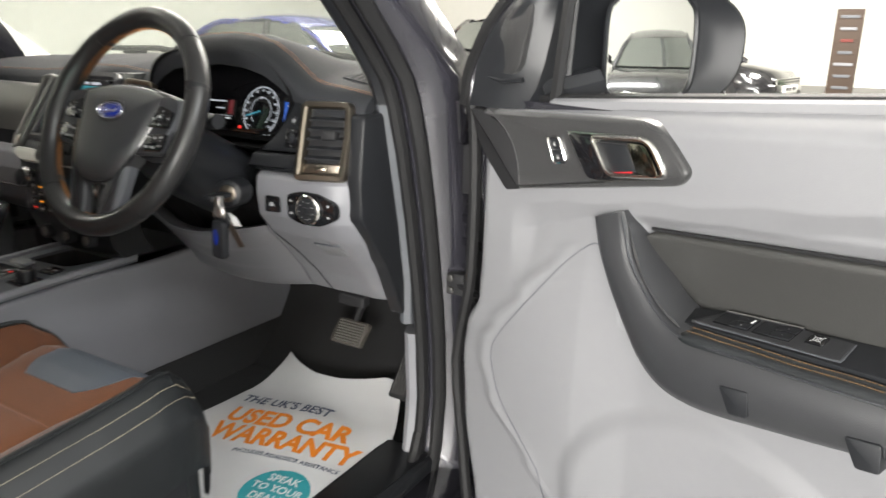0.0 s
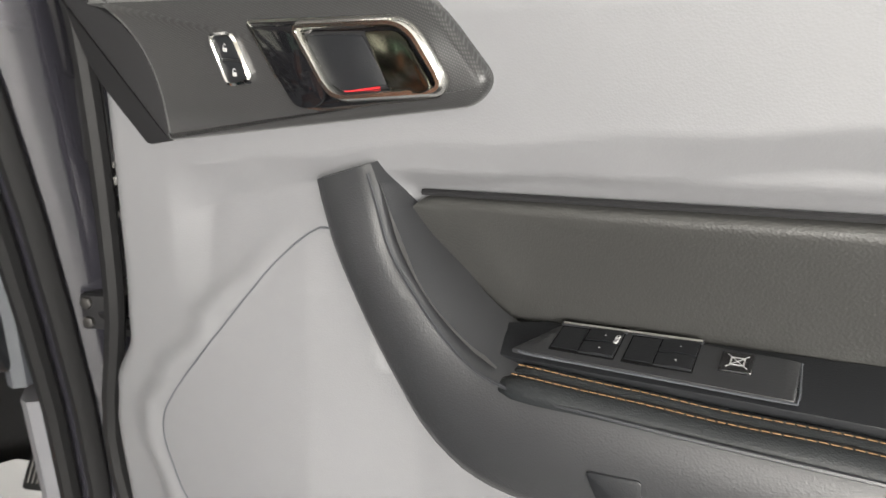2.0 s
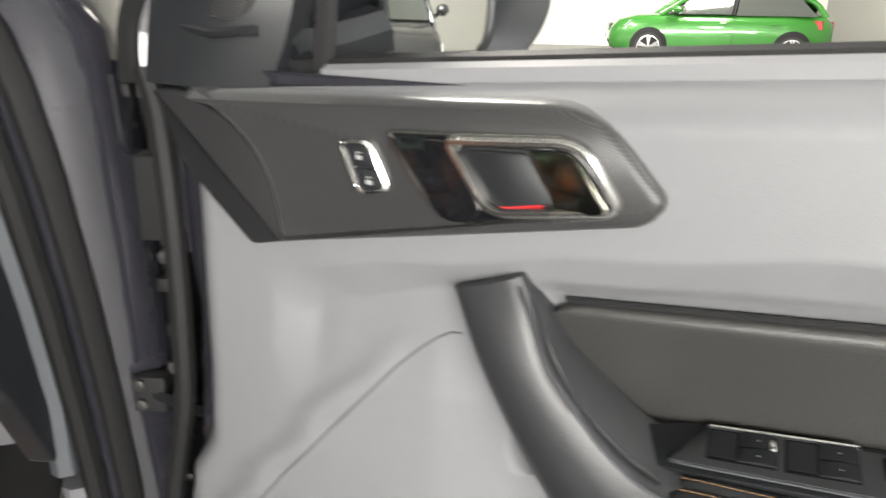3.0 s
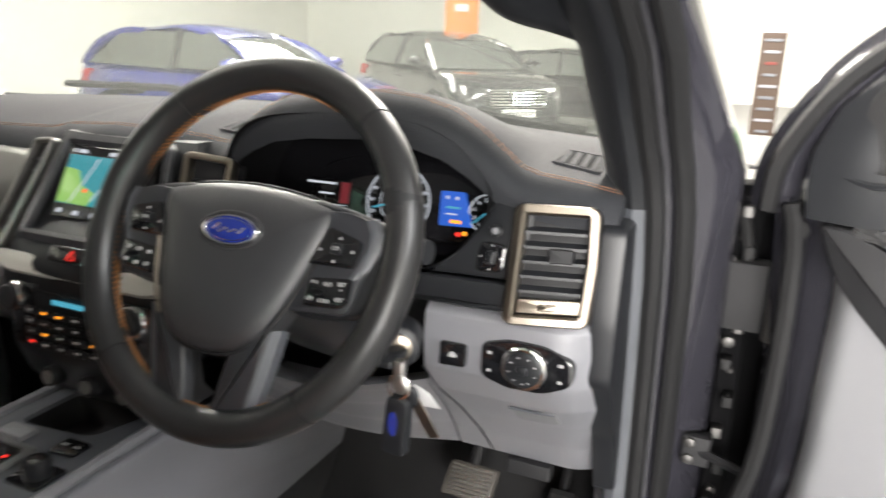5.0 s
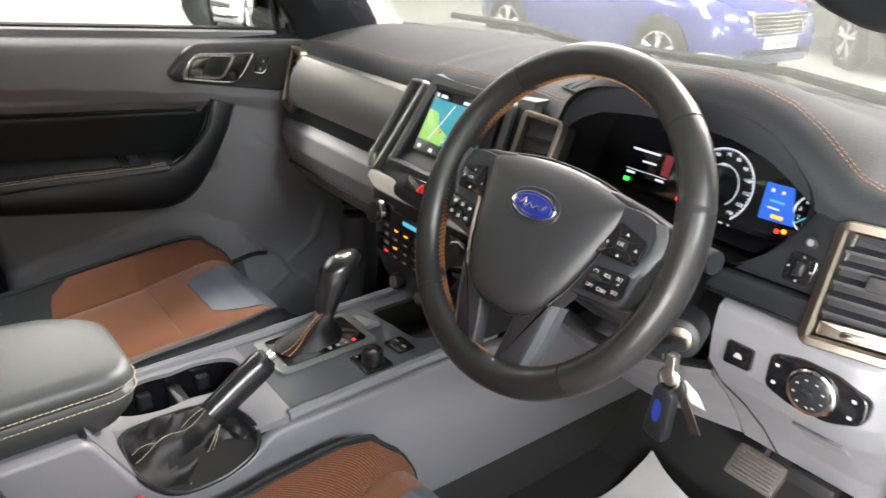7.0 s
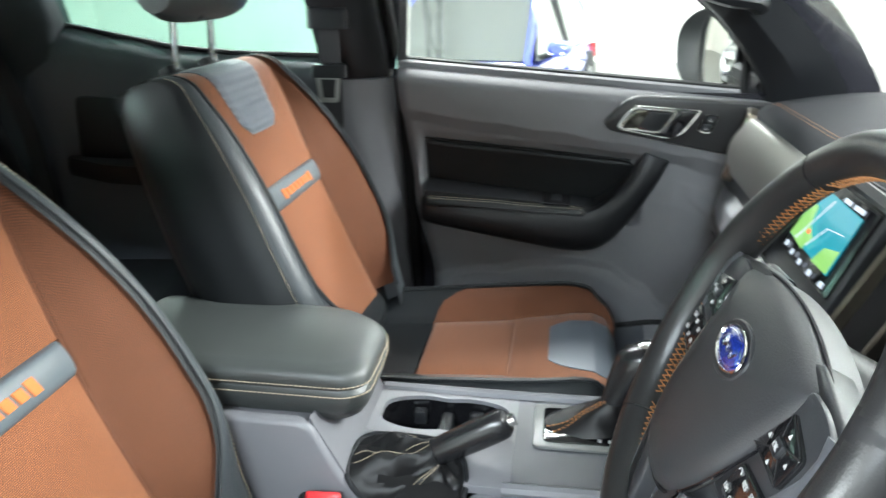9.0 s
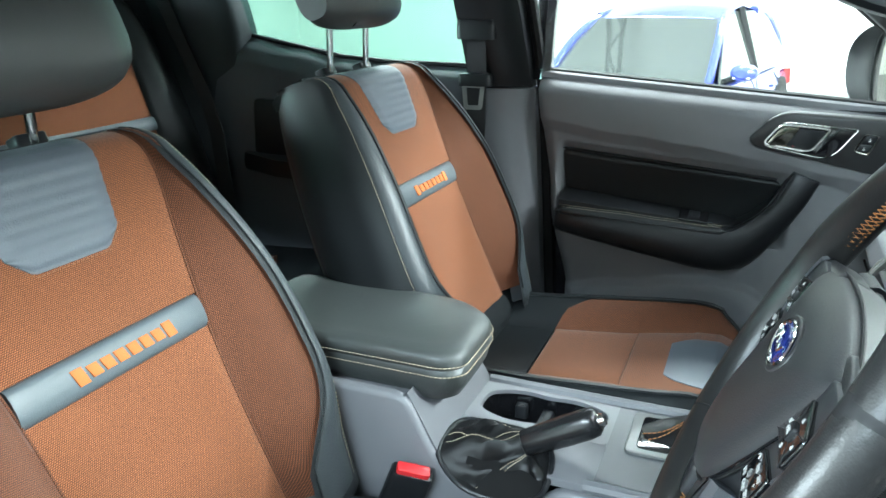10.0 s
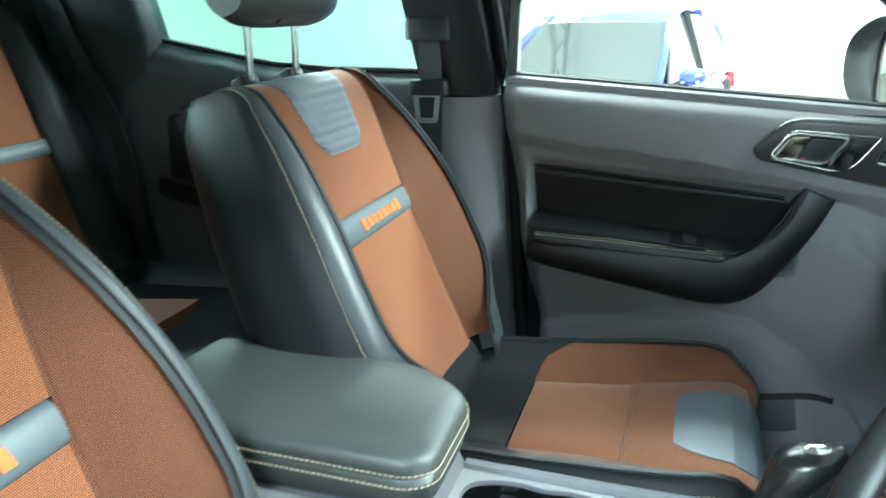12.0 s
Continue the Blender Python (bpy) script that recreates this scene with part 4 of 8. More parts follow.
    if driver:
        part("seam", Geo().tube([P(u, z, relief(u, z) + 0.0001) for u, z in low if u < 0.240 and 0.55 < z < 1.066], 0.0010, 5), CONTOP, base)
    if not driver:
        pk = rounded([(0.190, 0.722), (0.200, 0.682), (0.260, 0.648), (0.62, 0.628), (0.63, 0.690), (0.36, 0.708), (0.24, 0.728)], [0.012, 0.02, 0.03, 0.02, 0.02, 0.05, 0.03], 5)
        # no hollow here: the plate's dark colour gives the pocket's inner shade
        part("map_pocket", Geo().prism(pk, lambda a, b, d: P(a, b, d + 0.014), 0.0, 0.010, 0.003), CONTOP, base, "door pocket opening, a plate darkened for its shade")
        part("pocket_mouth", Geo().tube(smooth_path([P(0.195, 0.728, 0.025), P(0.24, 0.733, 0.026), P(0.36, 0.714, 0.027), P(0.62, 0.696, 0.026)], 5), 0.006, 6), DARK, base)
    # carbon look bezel round the inner handle
    bez = rounded([(-0.004, 1.2295), (0.16, 1.237), (0.328, 1.2445), (0.381, 1.186), (0.368, 1.168), (0.22, 1.1405), (0.0884, 1.1167), (0.0830, 1.1581), (0.0684, 1.1890), (0.040, 1.2150)], [0.002, 0.05, 0.036, 0.020, 0.02, 0.1, 0.002, 0.03, 0.03, 0.02], 6)
    bezel = part("handle_bezel", Geo().prism(bez, lambda a, b, d: P(a, b, d + 0.004 - 0.02 * max(0, (b - belt(a) + 0.022) / 0.022) ** 2), -0.022, 0.006, 0.006), CARBON, base, "dark carbon-look handle bezel", 50)
    tri = rounded([(-0.030, 1.2285), (-0.006, 1.2285), (0.0380, 1.2140), (0.0662, 1.1885), (0.0808, 1.1581), (0.0866, 1.1160), (0.0571, 1.1095), (-0.0057, 1.169)], [0.002, 0.002, 0.02, 0.03, 0.03, 0.002, 0.005, 0.04], 5)
    part("bezel_end", Geo().prism(tri, lambda a, b, d: P(a, b, d + 0.002), -0.02, 0.003, 0.003), DARK, base)
    # lock switch
    lk = rounded([(0.1455, 1.2045), (0.1700, 1.2070), (0.1860, 1.1735), (0.1620, 1.1675)], 0.007)
    lock = part("lock_switch", Geo().sweep([P(a, b, 0.0115) for a, b in lk], [(-0.0012, -0.003), (0.0022, -0.003), (0.0022, 0.001), (0.0010, 0.0028), (-0.0012, 0.0015)], P(0, 0, 1) - P(0, 0, 0)), CHROME, base, "chrome-framed lock switch")
    for z0, z1 in ((1.1875, 1.2040), (1.1700, 1.1865)):
        k0, k1 = (1.205 - z1) / 0.035, (1.205 - z0) / 0.035
        q = [(0.1472 + 0.0160 * k0, z1), (0.1680 + 0.0160 * k0, z1), (0.1680 + 0.0160 * k1, z0), (0.1472 + 0.0160 * k1, z0)]
        key = part("rocker", Geo().prism(rounded(q, 0.003), lambda a, b, d: P(a, b, d + 0.0100), 0.0, 0.0025, 0.001), BLACK, lock)
        cz, cu = (z0 + z1) / 2, sum(a for a, b in q) / 4
        part("padlock_mark", Geo().prism([(cu - 0.0018, cz - 0.0030), (cu + 0.0018, cz - 0.0030), (cu + 0.0018, cz), (cu - 0.0018, cz)], lambda a, b, d: P(a, b, d + 0.0125), 0.0, 0.0006, 0.0002), WHITEMARK, key)
        part("shackle_mark", Geo().tube([P(cu - 0.0013, cz, 0.0128), P(cu - 0.0012, cz + 0.0020, 0.0128), P(cu, cz + 0.0030, 0.0128), P(cu + 0.0012, cz + 0.0020, 0.0128)], 0.0004, 4), WHITEMARK, key)
    # handle: dark cup, chrome lever frame
    cup = rounded([(0.183, 1.2155), (0.319, 1.2235), (0.351, 1.174), (0.226, 1.1525)], [0.006, 0.014, 0.012, 0.03], 6)
    part("handle_cup", Geo().prism(cup, lambda a, b, d: P(a, b, d + 0.0095), 0.0, 0.0022, 0.001), GLOSS, bezel)
    part("cup_line", Geo().sweep([P(a, b, 0.0105) for a, b in cup], [(-0.0008, 0), (0.0012, 0), (0.0012, 0.0022), (-0.0008, 0.0018)], P(0, 0, 1) - P(0, 0, 0)), LEVER, bezel)
    hol = rounded([(0.236, 1.210), (0.311, 1.214), (0.336, 1.178), (0.258, 1.169)], 0.010, 5)
    part("handle_hollow", Geo().prism(hol, lambda a, b, d: P(a, b, d + 0.0117), 0.0, 0.0012, 0.0005), DARK, bezel)
    palm = rounded([(0.2385, 1.2085), (0.2860, 1.2105), (0.3080, 1.1785), (0.2700, 1.1712), (0.2540, 1.1790)], [0.008, 0.003, 0.003, 0.006, 0.012], 5)
    part("palm_plate", Geo().prism(palm, lambda a, b, d: P(a, b, d + 0.0128), 0.0, 0.0022, 0.001), BLACK, bezel)
    part("red_flash", Geo().tube([P(0.268, 1.1708, 0.0142), P(0.300, 1.1765, 0.0142)], 0.0008, 5), RED, bezel)
    part("red_flash", Geo().tube([P(0.2395, 1.2055, 0.0142), P(0.2440, 1.1960, 0.0142), P(0.2490, 1.1880, 0.0142)], 0.0008, 5), RED, bezel)
    lev = rounded([(0.2315, 1.2135), (0.3220, 1.2200), (0.3515, 1.1790), (0.2625, 1.1670)], [0.006, 0.016, 0.012, 0.014], 6)
    part("release_lever", Geo().sweep([P(a, b, 0.012) for a, b in lev], [(-0.0045, 0), (0.0030, 0), (0.0030, 0.005), (0.0012, 0.0085), (-0.0015, 0.0085), (-0.0045, 0.004)], P(0, 0, 1) - P(0, 0, 0)), LEVER, bezel, "satin chrome release lever")
    blade = rounded([(0.2870, 1.2125), (0.3180, 1.2150), (0.3450, 1.1800), (0.3350, 1.1752), (0.3085, 1.1765)], [0.003, 0.010, 0.008, 0.006, 0.003], 4)
    part("lever_blade", Geo().prism(blade, lambda a, b, d: P(a, b, d + 0.013 + 0.16 * (a - 0.30)), 0.0, 0.003, 0.001), DARKCHROME, bezel)
    part("lever_panel", Geo().prism(rounded([(0.1865, 1.2125), (0.2300, 1.2140), (0.2600, 1.1680), (0.2500, 1.1590), (0.2290, 1.1565)], [0.005, 0.003, 0.006, 0.01, 0.016], 4), lambda a, b, d: P(a, b, d + 0.0112 + 0.10 * max(0, a - 0.19)), 0.0, 0.002, 0.001), GLOSS, bezel)
    # leather insert, and the black wall that leads down to it from the pull
    def ins_left(z):
        return interp([(0.98, 0.378), (0.998, 0.366), (1.035, 0.331), (1.07, 0.308), (1.10, 0.298)], z)[0]

    def ins(a, b):
        z = 0.982 + 0.111 * b
        left = ins_left(z) - 0.006 + 0.024 * max(0, (b - 0.82) / 0.18) ** 2
        uu = left + a * (0.770 - left)
        z += b * 0.083 * (uu - 0.30)
        swell = math.sin(math.pi * min(1, 0.12 + b * 0.88)) ** 0.6 * min(1, 9 * a) * min(1, 8 * (1 - a))
        return P(uu, z, -0.054 + 0.005 * swell + 0.0370 * b ** 1.9 - 0.007 * max(0, (b - 0.93) / 0.07) ** 2)
    # the driver's insert has the lit, paler leather, the passenger's the plain one
    part("leather_insert", Geo().grid(ins, 40, 24, tuple(P(0, 0, -0.008) - P(0, 0, 0))), LITINSERT if driver else LEATHER, base, "black padded leather insert", 60)
    part("insert_line", Geo().tube([P(0.300 + a * 0.475, 1.0965 + 0.083 * a * 0.475, -0.0215) for a in (0.03, 0.25, 0.5, 0.75, 1)], 0.0026, 6), DARK, base)
    wall = [((0.290, 1.113, 0.004), (0.300, 1.097, -0.022)), ((0.303, 1.096, 0.012), (0.304, 1.083, -0.026)), ((0.318, 1.066, 0.018), (0.326, 1.045, -0.029)), ((0.343, 1.033, 0.022), (0.350, 1.017, -0.032)), ((0.375, 1.008, 0.026), (0.378, 0.992, -0.036)), ((0.40, 0.996, 0.028), (0.40, 0.980, -0.040))]
    fa, fb = smooth_path([Vector(a) for a, b in wall], 5), smooth_path([Vector(b) for a, b in wall], 5)
    part("insert_wall", Geo().loft([[P(*(a * (1 - k) + b * k + Vector((-0.004, 0, 0.004)) * math.sin(math.pi * k))) for k in (0, 0.2, 0.4, 0.6, 0.8, 1)] + [P(*(b - Vector((0.012, 0, 0.01)))), P(*(a - Vector((0.012, 0, 0.02))))] for a, b in zip(fa, fb)]), CARBON, base)
    # pull handle running into the armrest
    st = [(0.235, 1.102, 0.286, 1.121, 0.010), (0.2445, 1.080, 0.300, 1.096, 0.018), (0.258, 1.050, 0.316, 1.062, 0.025), (0.284, 1.004, 0.344, 1.031, 0.031), (0.313, 0.960, 0.368, 1.010, 0.035), (0.343, 0.922, 0.394, 0.997, 0.039),
          (0.385, 0.897, 0.428, 0.993, 0.043), (0.445, 0.893, 0.465, 0.995, 0.046), (0.53, 0.906, 0.54, 0.997, 0.048), (0.65, 0.926, 0.65, 1.000, 0.046), (0.76, 0.944, 0.755, 1.002, 0.036), (0.782, 0.955, 0.776, 0.996, 0.015)]
    rings = []
    for ua, za, ub, zb, h in st:
        sec = [(0.0, -0.03), (0.0, 0.25 * h), (0.06, 0.62 * h), (0.22, 0.92 * h), (0.5, h), (0.78, 0.98 * h), (0.93, 0.85 * h), (1.0, 0.55 * h), (1.0, -0.045)]
        rings.append([(ua + (ub - ua) * k, za + (zb - za) * k, w) for k, w in sec])
    fine = []
    for i in range(len(rings[0])):
        fine.append(smooth_path([Vector(r[i]) for r in rings], 4))
    rings2 = [[P(*fine[i][j]) for i in range(len(fine))] for j in range(len(fine[0]))]
    # driver's armrest in a paler black for the sheen it catches
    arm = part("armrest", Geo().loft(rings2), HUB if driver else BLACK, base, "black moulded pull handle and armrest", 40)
    part("bright_edge", Geo().tube([P(fine[6][j][0] + 0.001, fine[6][j][1] + 0.001, fine[6][j][2] + 0.001) for j in range(len(fine[6])) if 1 <= j <= 42], 0.0016, 6), BEZEL, arm)
    # padded leather edge with two rows of stitches
    def lip(a):
        return 0.9935 + interp([(0.40, -0.004), (0.433, -0.003), (0.525, -0.0005), (0.631, 0.005), (0.77, 0.008)], a)[0]
    sec = [(0.002, -0.01), (0.006, 0.0045), (0.014, 0.0075), (0.0205, 0.0070), (0.0225, 0.0045), (0.0245, 0.0060), (0.032, 0.0062), (0.0385, 0.0030), (0.041, -0.004), (0.036, -0.012)]
    ends = [(0.402, 0.25), (0.406, 0.6), (0.415, 0.9)] + [(0.43 + 0.03 * k, 1.0) for k in range(11)] + [(0.757, 0.7), (0.765, 0.2)]
    part("arm_pad", Geo().loft([[P(a, lip(a) - 0.004 + (dz + 0.004) * k, 0.020 + (dw - 0.020) * (0.5 + 0.5 * k)) for dw, dz in sec] for a, k in ends]), LEATHER, arm, "black leather arm pad", 60)
    for dw, dz in ((0.0165, 0.0077), (0.0290, 0.0066)):
        thread([P(0.412 + 0.345 * t / 20, lip(0.412 + 0.345 * t / 20) + dz, dw) for t in range(21)], arm, GOLDTHREAD if driver else PALETHREAD, r=0.00045 if driver else 0.0004, dash=0.0045, gap=0.0015)

    # armrest top with the window switches, sloping up to the insert
    def top(a, b, d):
        return P(a, 0.9985 + 0.05 * (a - 0.5) + b * (0.0135 + 0.04 * (a - 0.5)) + d, 0.030 - b * 0.074)
    part("armrest_top", Geo().prism([(0.378, 0.45), (0.392, 0.30)] + [(0.41 + 0.03 * k, 0.28) for k in range(13)] + [(0.77, 0.32)] + [(0.77 - 0.04 * k, 1.0) for k in range(10)] + [(0.372, 0.85), (0.370, 0.5)], top, -0.012, 0.001, 0.001), BLACK, arm)
    if driver:
        sw = part("switch_panel", Geo().prism(rounded([(0.400, 0.36), (0.500, 0.35), (0.583, 0.34), (0.583, 0.86), (0.50, 0.93), (0.425, 0.95)], [0.02, 0.2, 0.012, 0.012, 0.2, 0.02]), top, 0.0, 0.004, 0.0015), HUB, arm, "black window switch panel")
        for k, (a0, a1) in enumerate(((0.446, 0.470), (0.497, 0.521))):
            # flat plate, near black for the shade of a sunken switch well
            part("well_shade", Geo().prism(rounded([(a0 - 0.021, 0.46), (a1 + 0.001, 0.46), (a1 + 0.001, 0.90), (a0 - 0.021, 0.90)], 0.004, 3), top, 0.0036, 0.0044, 0.0003), HOOD, sw)
            for b0, b1 in ((0.48, 0.665), (0.695, 0.88)):
                key = part("window_switch", Geo().loft([[top(a, b, d) for a, b, d in ((a0, b0, 0.004), (a1, b0, 0.004), (a1, b0, 0.0058), (a1 - 0.010, b0, 0.0066), (a0, b0, 0.0052))], [top(a, b, d) for a, b, d in ((a0, b1, 0.004), (a1, b1, 0.004), (a1, b1, 0.0058), (a1 - 0.010, b1, 0.0066), (a0, b1, 0.0052))]]), BLACK, sw)
                part("dot_mark", Geo().disc(top((a0 + a1) / 2 + 0.001, (b0 + b1) / 2, 0.0058), (0, 0, 1), 0.0010, 0.0008, 8, 0.0003), WHITEMARK, key)
            part("finger_scoop", Geo().loft([[top(a0 - 0.020, b, 0.0046), top(a0 - 0.012, b, 0.0036 + 0.0012), top(a0 - 0.001, b, 0.0048), top(a0 - 0.001, b, 0.0036), top(a0 - 0.020, b, 0.0036)] for b in (0.50, 0.88)]), BLACK, sw)
            part("well_rim", Geo().loft([[top(a, 0.905, 0.0036), top(a, 0.905, 0.0052), top(a, 0.945, 0.0058), top(a, 0.965, 0.0036)] for a in (a0 - 0.022, a0, a1 + 0.002)]), BEZEL, sw)
        part("panel_edge", Geo().tube(smooth_path([top(a, b, 0.0030) for a, b in ((0.404, 0.40), (0.412, 0.345), (0.45, 0.335), (0.50, 0.33), (0.575, 0.325), (0.584, 0.36), (0.584, 0.60), (0.583, 0.86))], 4), 0.0008, 5), CONTOP, sw)
        part("well_line", Geo().tube([top(a, 0.925, 0.0058) for a in (0.425, 0.47, 0.522)], 0.0009, 5), TITAN, sw)
        words("switch_word", "AUTO", 0.0046, axes(top(0.4680, 0.74, 0.0066), -DN, -DU, (0, 0, 1)), WHITEMARK, sw)
        lc = part("child_lock_switch", Geo().prism(rounded([(0.536, 0.56), (0.556, 0.56), (0.556, 0.82), (0.536, 0.82)], 0.003), top, 0.0036, 0.006, 0.001), GLOSS, sw)
        part("lock_out_mark", Geo().sweep([top(a, b, 0.0062) for a, b in ((0.5425, 0.64), (0.5505, 0.64), (0.5505, 0.74), (0.5425, 0.74))], [(-0.0004, 0), (0.0004, 0), (0.0004, 0.0004), (-0.0004, 0.0004)], (0, 0, 1)), WHITEMARK, lc)
        for b0, b1 in ((0.60, 0.78), (0.78, 0.60)):
            part("cross_mark", Geo().tube([top(0.5400, b0, 0.0064), top(0.5530, b1, 0.0064)], 0.00025, 4), WHITEMARK, lc)
    else:
        sw = part("window_switch", Geo().prism(rounded([(0.44, 0.15), (0.50, 0.15), (0.50, 0.85), (0.44, 0.85)], 0.006), top, 0.0, 0.005, 0.001), GLOSS, arm)
        part("switch_key", Geo().prism(rounded([(0.458, 0.3), (0.482, 0.3), (0.482, 0.7), (0.458, 0.7)], 0.004), top, 0.0045, 0.009, 0.001), BLACK, sw)
    # shallow finger recesses on the armrest's front
    if driver:
        for ua in (0.472, 0.615):
            part("grip_recess", Geo().prism(rounded([(ua, 0.952), (ua + 0.036, 0.957), (ua + 0.040, 0.925), (ua + 0.016, 0.921)], 0.004), lambda a, b, d: P(a, b, d), 0.030, 0.0485, 0.001), BLACK, arm)
    # sail with the tweeter grille
    sail = [(1.232, -0.056, -0.014, 0.056, -0.034), (1.262, -0.064, -0.028, 0.056, -0.060), (1.30, -0.066, -0.040, 0.060, -0.072), (1.35, -0.048, -0.052, 0.066, -0.080), (1.40, -0.004, -0.064, 0.072, -0.084), (1.45, 0.045, -0.075, 0.080, -0.088), (1.475, 0.062, -0.080, 0.082, -0.090)]
    rings = [[P(a + 0.010, z, wa - 0.04), P(a, z, wa - 0.01), P(a + 0.006, z, wa + 0.004), P(0.72 * a + 0.28 * b, z, 0.72 * wa + 0.28 * wb + 0.014), P(0.45 * a + 0.55 * b, z, 0.45 * wa + 0.55 * wb + 0.020), P(0.2 * a + 0.8 * b, z, 0.2 * wa + 0.8 * wb + 0.016), P(b, z, wb + 0.004), P(b, z, wb - 0.03)] for z, a, wa, b, wb in sail]
    sl = part("mirror_sail", Geo().loft(rings), BLACK, base, "black plastic mirror sail with tweeter", 45)
    tw = rounded([(-0.034, 1.287), (0.034, 1.282), (0.044, 1.392), (0.018, 1.400), (-0.018, 1.36)], [0.02, 0.02, 0.03, 0.03, 0.03], 5)
    part("tweeter_grille", Geo().prism(tw, lambda a, b, d: P(a, b, d + interp([(1.28, -0.0340), (1.35, -0.0460), (1.41, -0.0570)], b)[0] - 0.16 * abs(a - 0.005)), -0.01, 0.0035, 0.002), weaves["grille"], sl, "fine black speaker mesh")
    part("grille_lip", Geo().tube([P(-0.040, 1.278, -0.0330), P(0.005, 1.272, -0.0290), P(0.042, 1.276, -0.0400)], 0.004, 6), BLACK, sl)
    # window frame
    fr = smooth_path([P(-0.102, 1.225, -0.070), P(-0.098, 1.28, -0.074), P(-0.066, 1.345, -0.080), P(-0.028, 1.392, -0.086), P(0.035, 1.442, -0.092), P(0.13, 1.515, -0.105), P(0.25, 1.59, -0.125), P(0.38, 1.64, -0.138), P(0.55, 1.675, -0.150), P(0.72, 1.675, -0.150), P(0.82, 1.645, -0.140), P(0.842, 1.50, -0.108), P(0.845, 1.28, -0.065)], 5)
    part("window_frame", Geo().tube(fr, 0.024, 8, flat=1.4), PAINT, base)
    part("frame_seal", Geo().tube([p + (P(0, 0, 0.022) - P(0, 0, 0)) for p in fr[:-6]], 0.012, 6), RUBBER, base)
    part("quarter_post", Geo().tube([P(0.084, belt(0.08), -0.070), P(0.090, 1.40, -0.085), P(0.100, 1.50, -0.105)], 0.010, 6), RUBBER, base)
    if not driver:
        part("window_glass", Geo().grid(lambda a, b: P(0.09 + 0.75 * a, 1.26 + (0.24 + 0.15 * min(1, a * 2.2)) * b, -0.085 - 0.065 * b), 8, 6, tuple(P(0, 0, -0.004) - P(0, 0, 0))), CLEAR, base).visible_shadow = False
    # outside mirror: dark shell, convex glass turned towards the driver
    LEAN = 0.26
    def shell(a, b, d):
        """a: outwards along the glass, b: height, d: forwards of the glass."""
        return P(0.062 + LEAN * a - d, b - (0.0 if driver else 0.020), -0.110 - a)
    outl = rounded([(0.0, 1.226), (0.255, 1.216), (0.318, 1.27), (0.322, 1.375), (0.25, 1.425), (0.012, 1.432)], [0.035, 0.06, 0.09, 0.08, 0.12, 0.04], 6)
    mid = (0.160, 1.328)
    rings = []
    for d, k in ((0.030, 0.70), (0.020, 0.80), (0.004, 0.90), (-0.006, 0.965), (-0.004, 1.0), (0.012, 1.01), (0.05, 0.97), (0.085, 0.86), (0.108, 0.66), (0.118, 0.35)):
        rings.append([shell(mid[0] + (a - mid[0]) * k - (0.02 * (d / 0.1) if a < 0.03 else 0), mid[1] + (b - mid[1]) * k, d - 0.036 * max(0.0, (a - 0.20) / 0.12)) for a, b in outl])
    mr = part("door_mirror", Geo().loft(rings), BLACK, base, "black electric door mirror", 50)

    def glass(a, b):
        x, y = 2 * a - 1, 2 * b - 1
        r = 1 - 0.16 * (x * y) ** 4
        aa, zz = 0.163 + 0.090 * x * r, 1.322 + 0.088 * y * r
        return shell(aa, zz, 0.0 - 0.006 + ((aa - 0.18) ** 2 + (zz - 1.322) ** 2) / 3.0)
    part("mirror_glass", Geo().grid(glass, 26, 26, tuple(shell(0, 0, 0.004) - shell(0, 0, 0))), MIRROR, mr, "silvered convex mirror glass", 80)
    edge_ = [glass(a, b) + (shell(0, 0, -0.001) - shell(0, 0, 0)) for a, b in [(k / 12, 0) for k in range(12)] + [(1, k / 12) for k in range(12)] + [(1 - k / 12, 1) for k in range(12)] + [(0, 1 - k / 12) for k in range(12)]]
    part("glass_rim", Geo().tube(edge_, 0.0045, 6, True), BLACK, mr)
    part("mirror_arm", Geo().tube([P(0.04, 1.252, -0.08), P(0.06, 1.258, -0.12), P(0.085, 1.27, -0.17)], 0.026, 8), BLACK, mr)
    return base


weaves = {"grille": weave("speaker_mesh", (0.004, 0.004, 0.004), (0.045, 0.045, 0.047), 0.0022, 0.5)}
driver_door = front_door(driver_place, "open driver's door, grey trim with black leather insert", True)
passenger_door = front_door(passenger_place, "closed passenger door, grey trim with black leather insert", False)
# hinge check strap between post and open door
chk = part("door_check", Geo().box((0.808, 0.385, 0.852), (0.846, 0.412, 0.895), 0.004), DARK, cab, "blackened steel door check strap")
part("strap", Geo().tube([(0.83, 0.392, 0.872), (0.88, 0.372, 0.868), (0.945, 0.352, 0.862)], 0.007, 6), DARK, chk)
for dz in (0.861, 0.886):
    part("bolt", Geo().disc((0.818, 0.386, dz), (0, -1, 0), 0.008, 0.006, 6, 0.002), TARNISH, chk)
for hz in (0.66, 1.10):
    hg = part("hinge", Geo().box((0.835, 0.392, hz - 0.045), (0.885, 0.43, hz + 0.045), 0.004), DARK, cab)
    part("pin", Geo().tube([(0.895, 0.385, hz - 0.05), (0.895, 0.385, hz + 0.05)], 0.011, 8), TARNISH, hg)
# wing end in deep black, as the shade in the gap leaves it
part("wing_end", Geo().box((0.866, 0.455, 0.40), (0.925, 0.62, 1.235), 0.006), HOOD, cab)
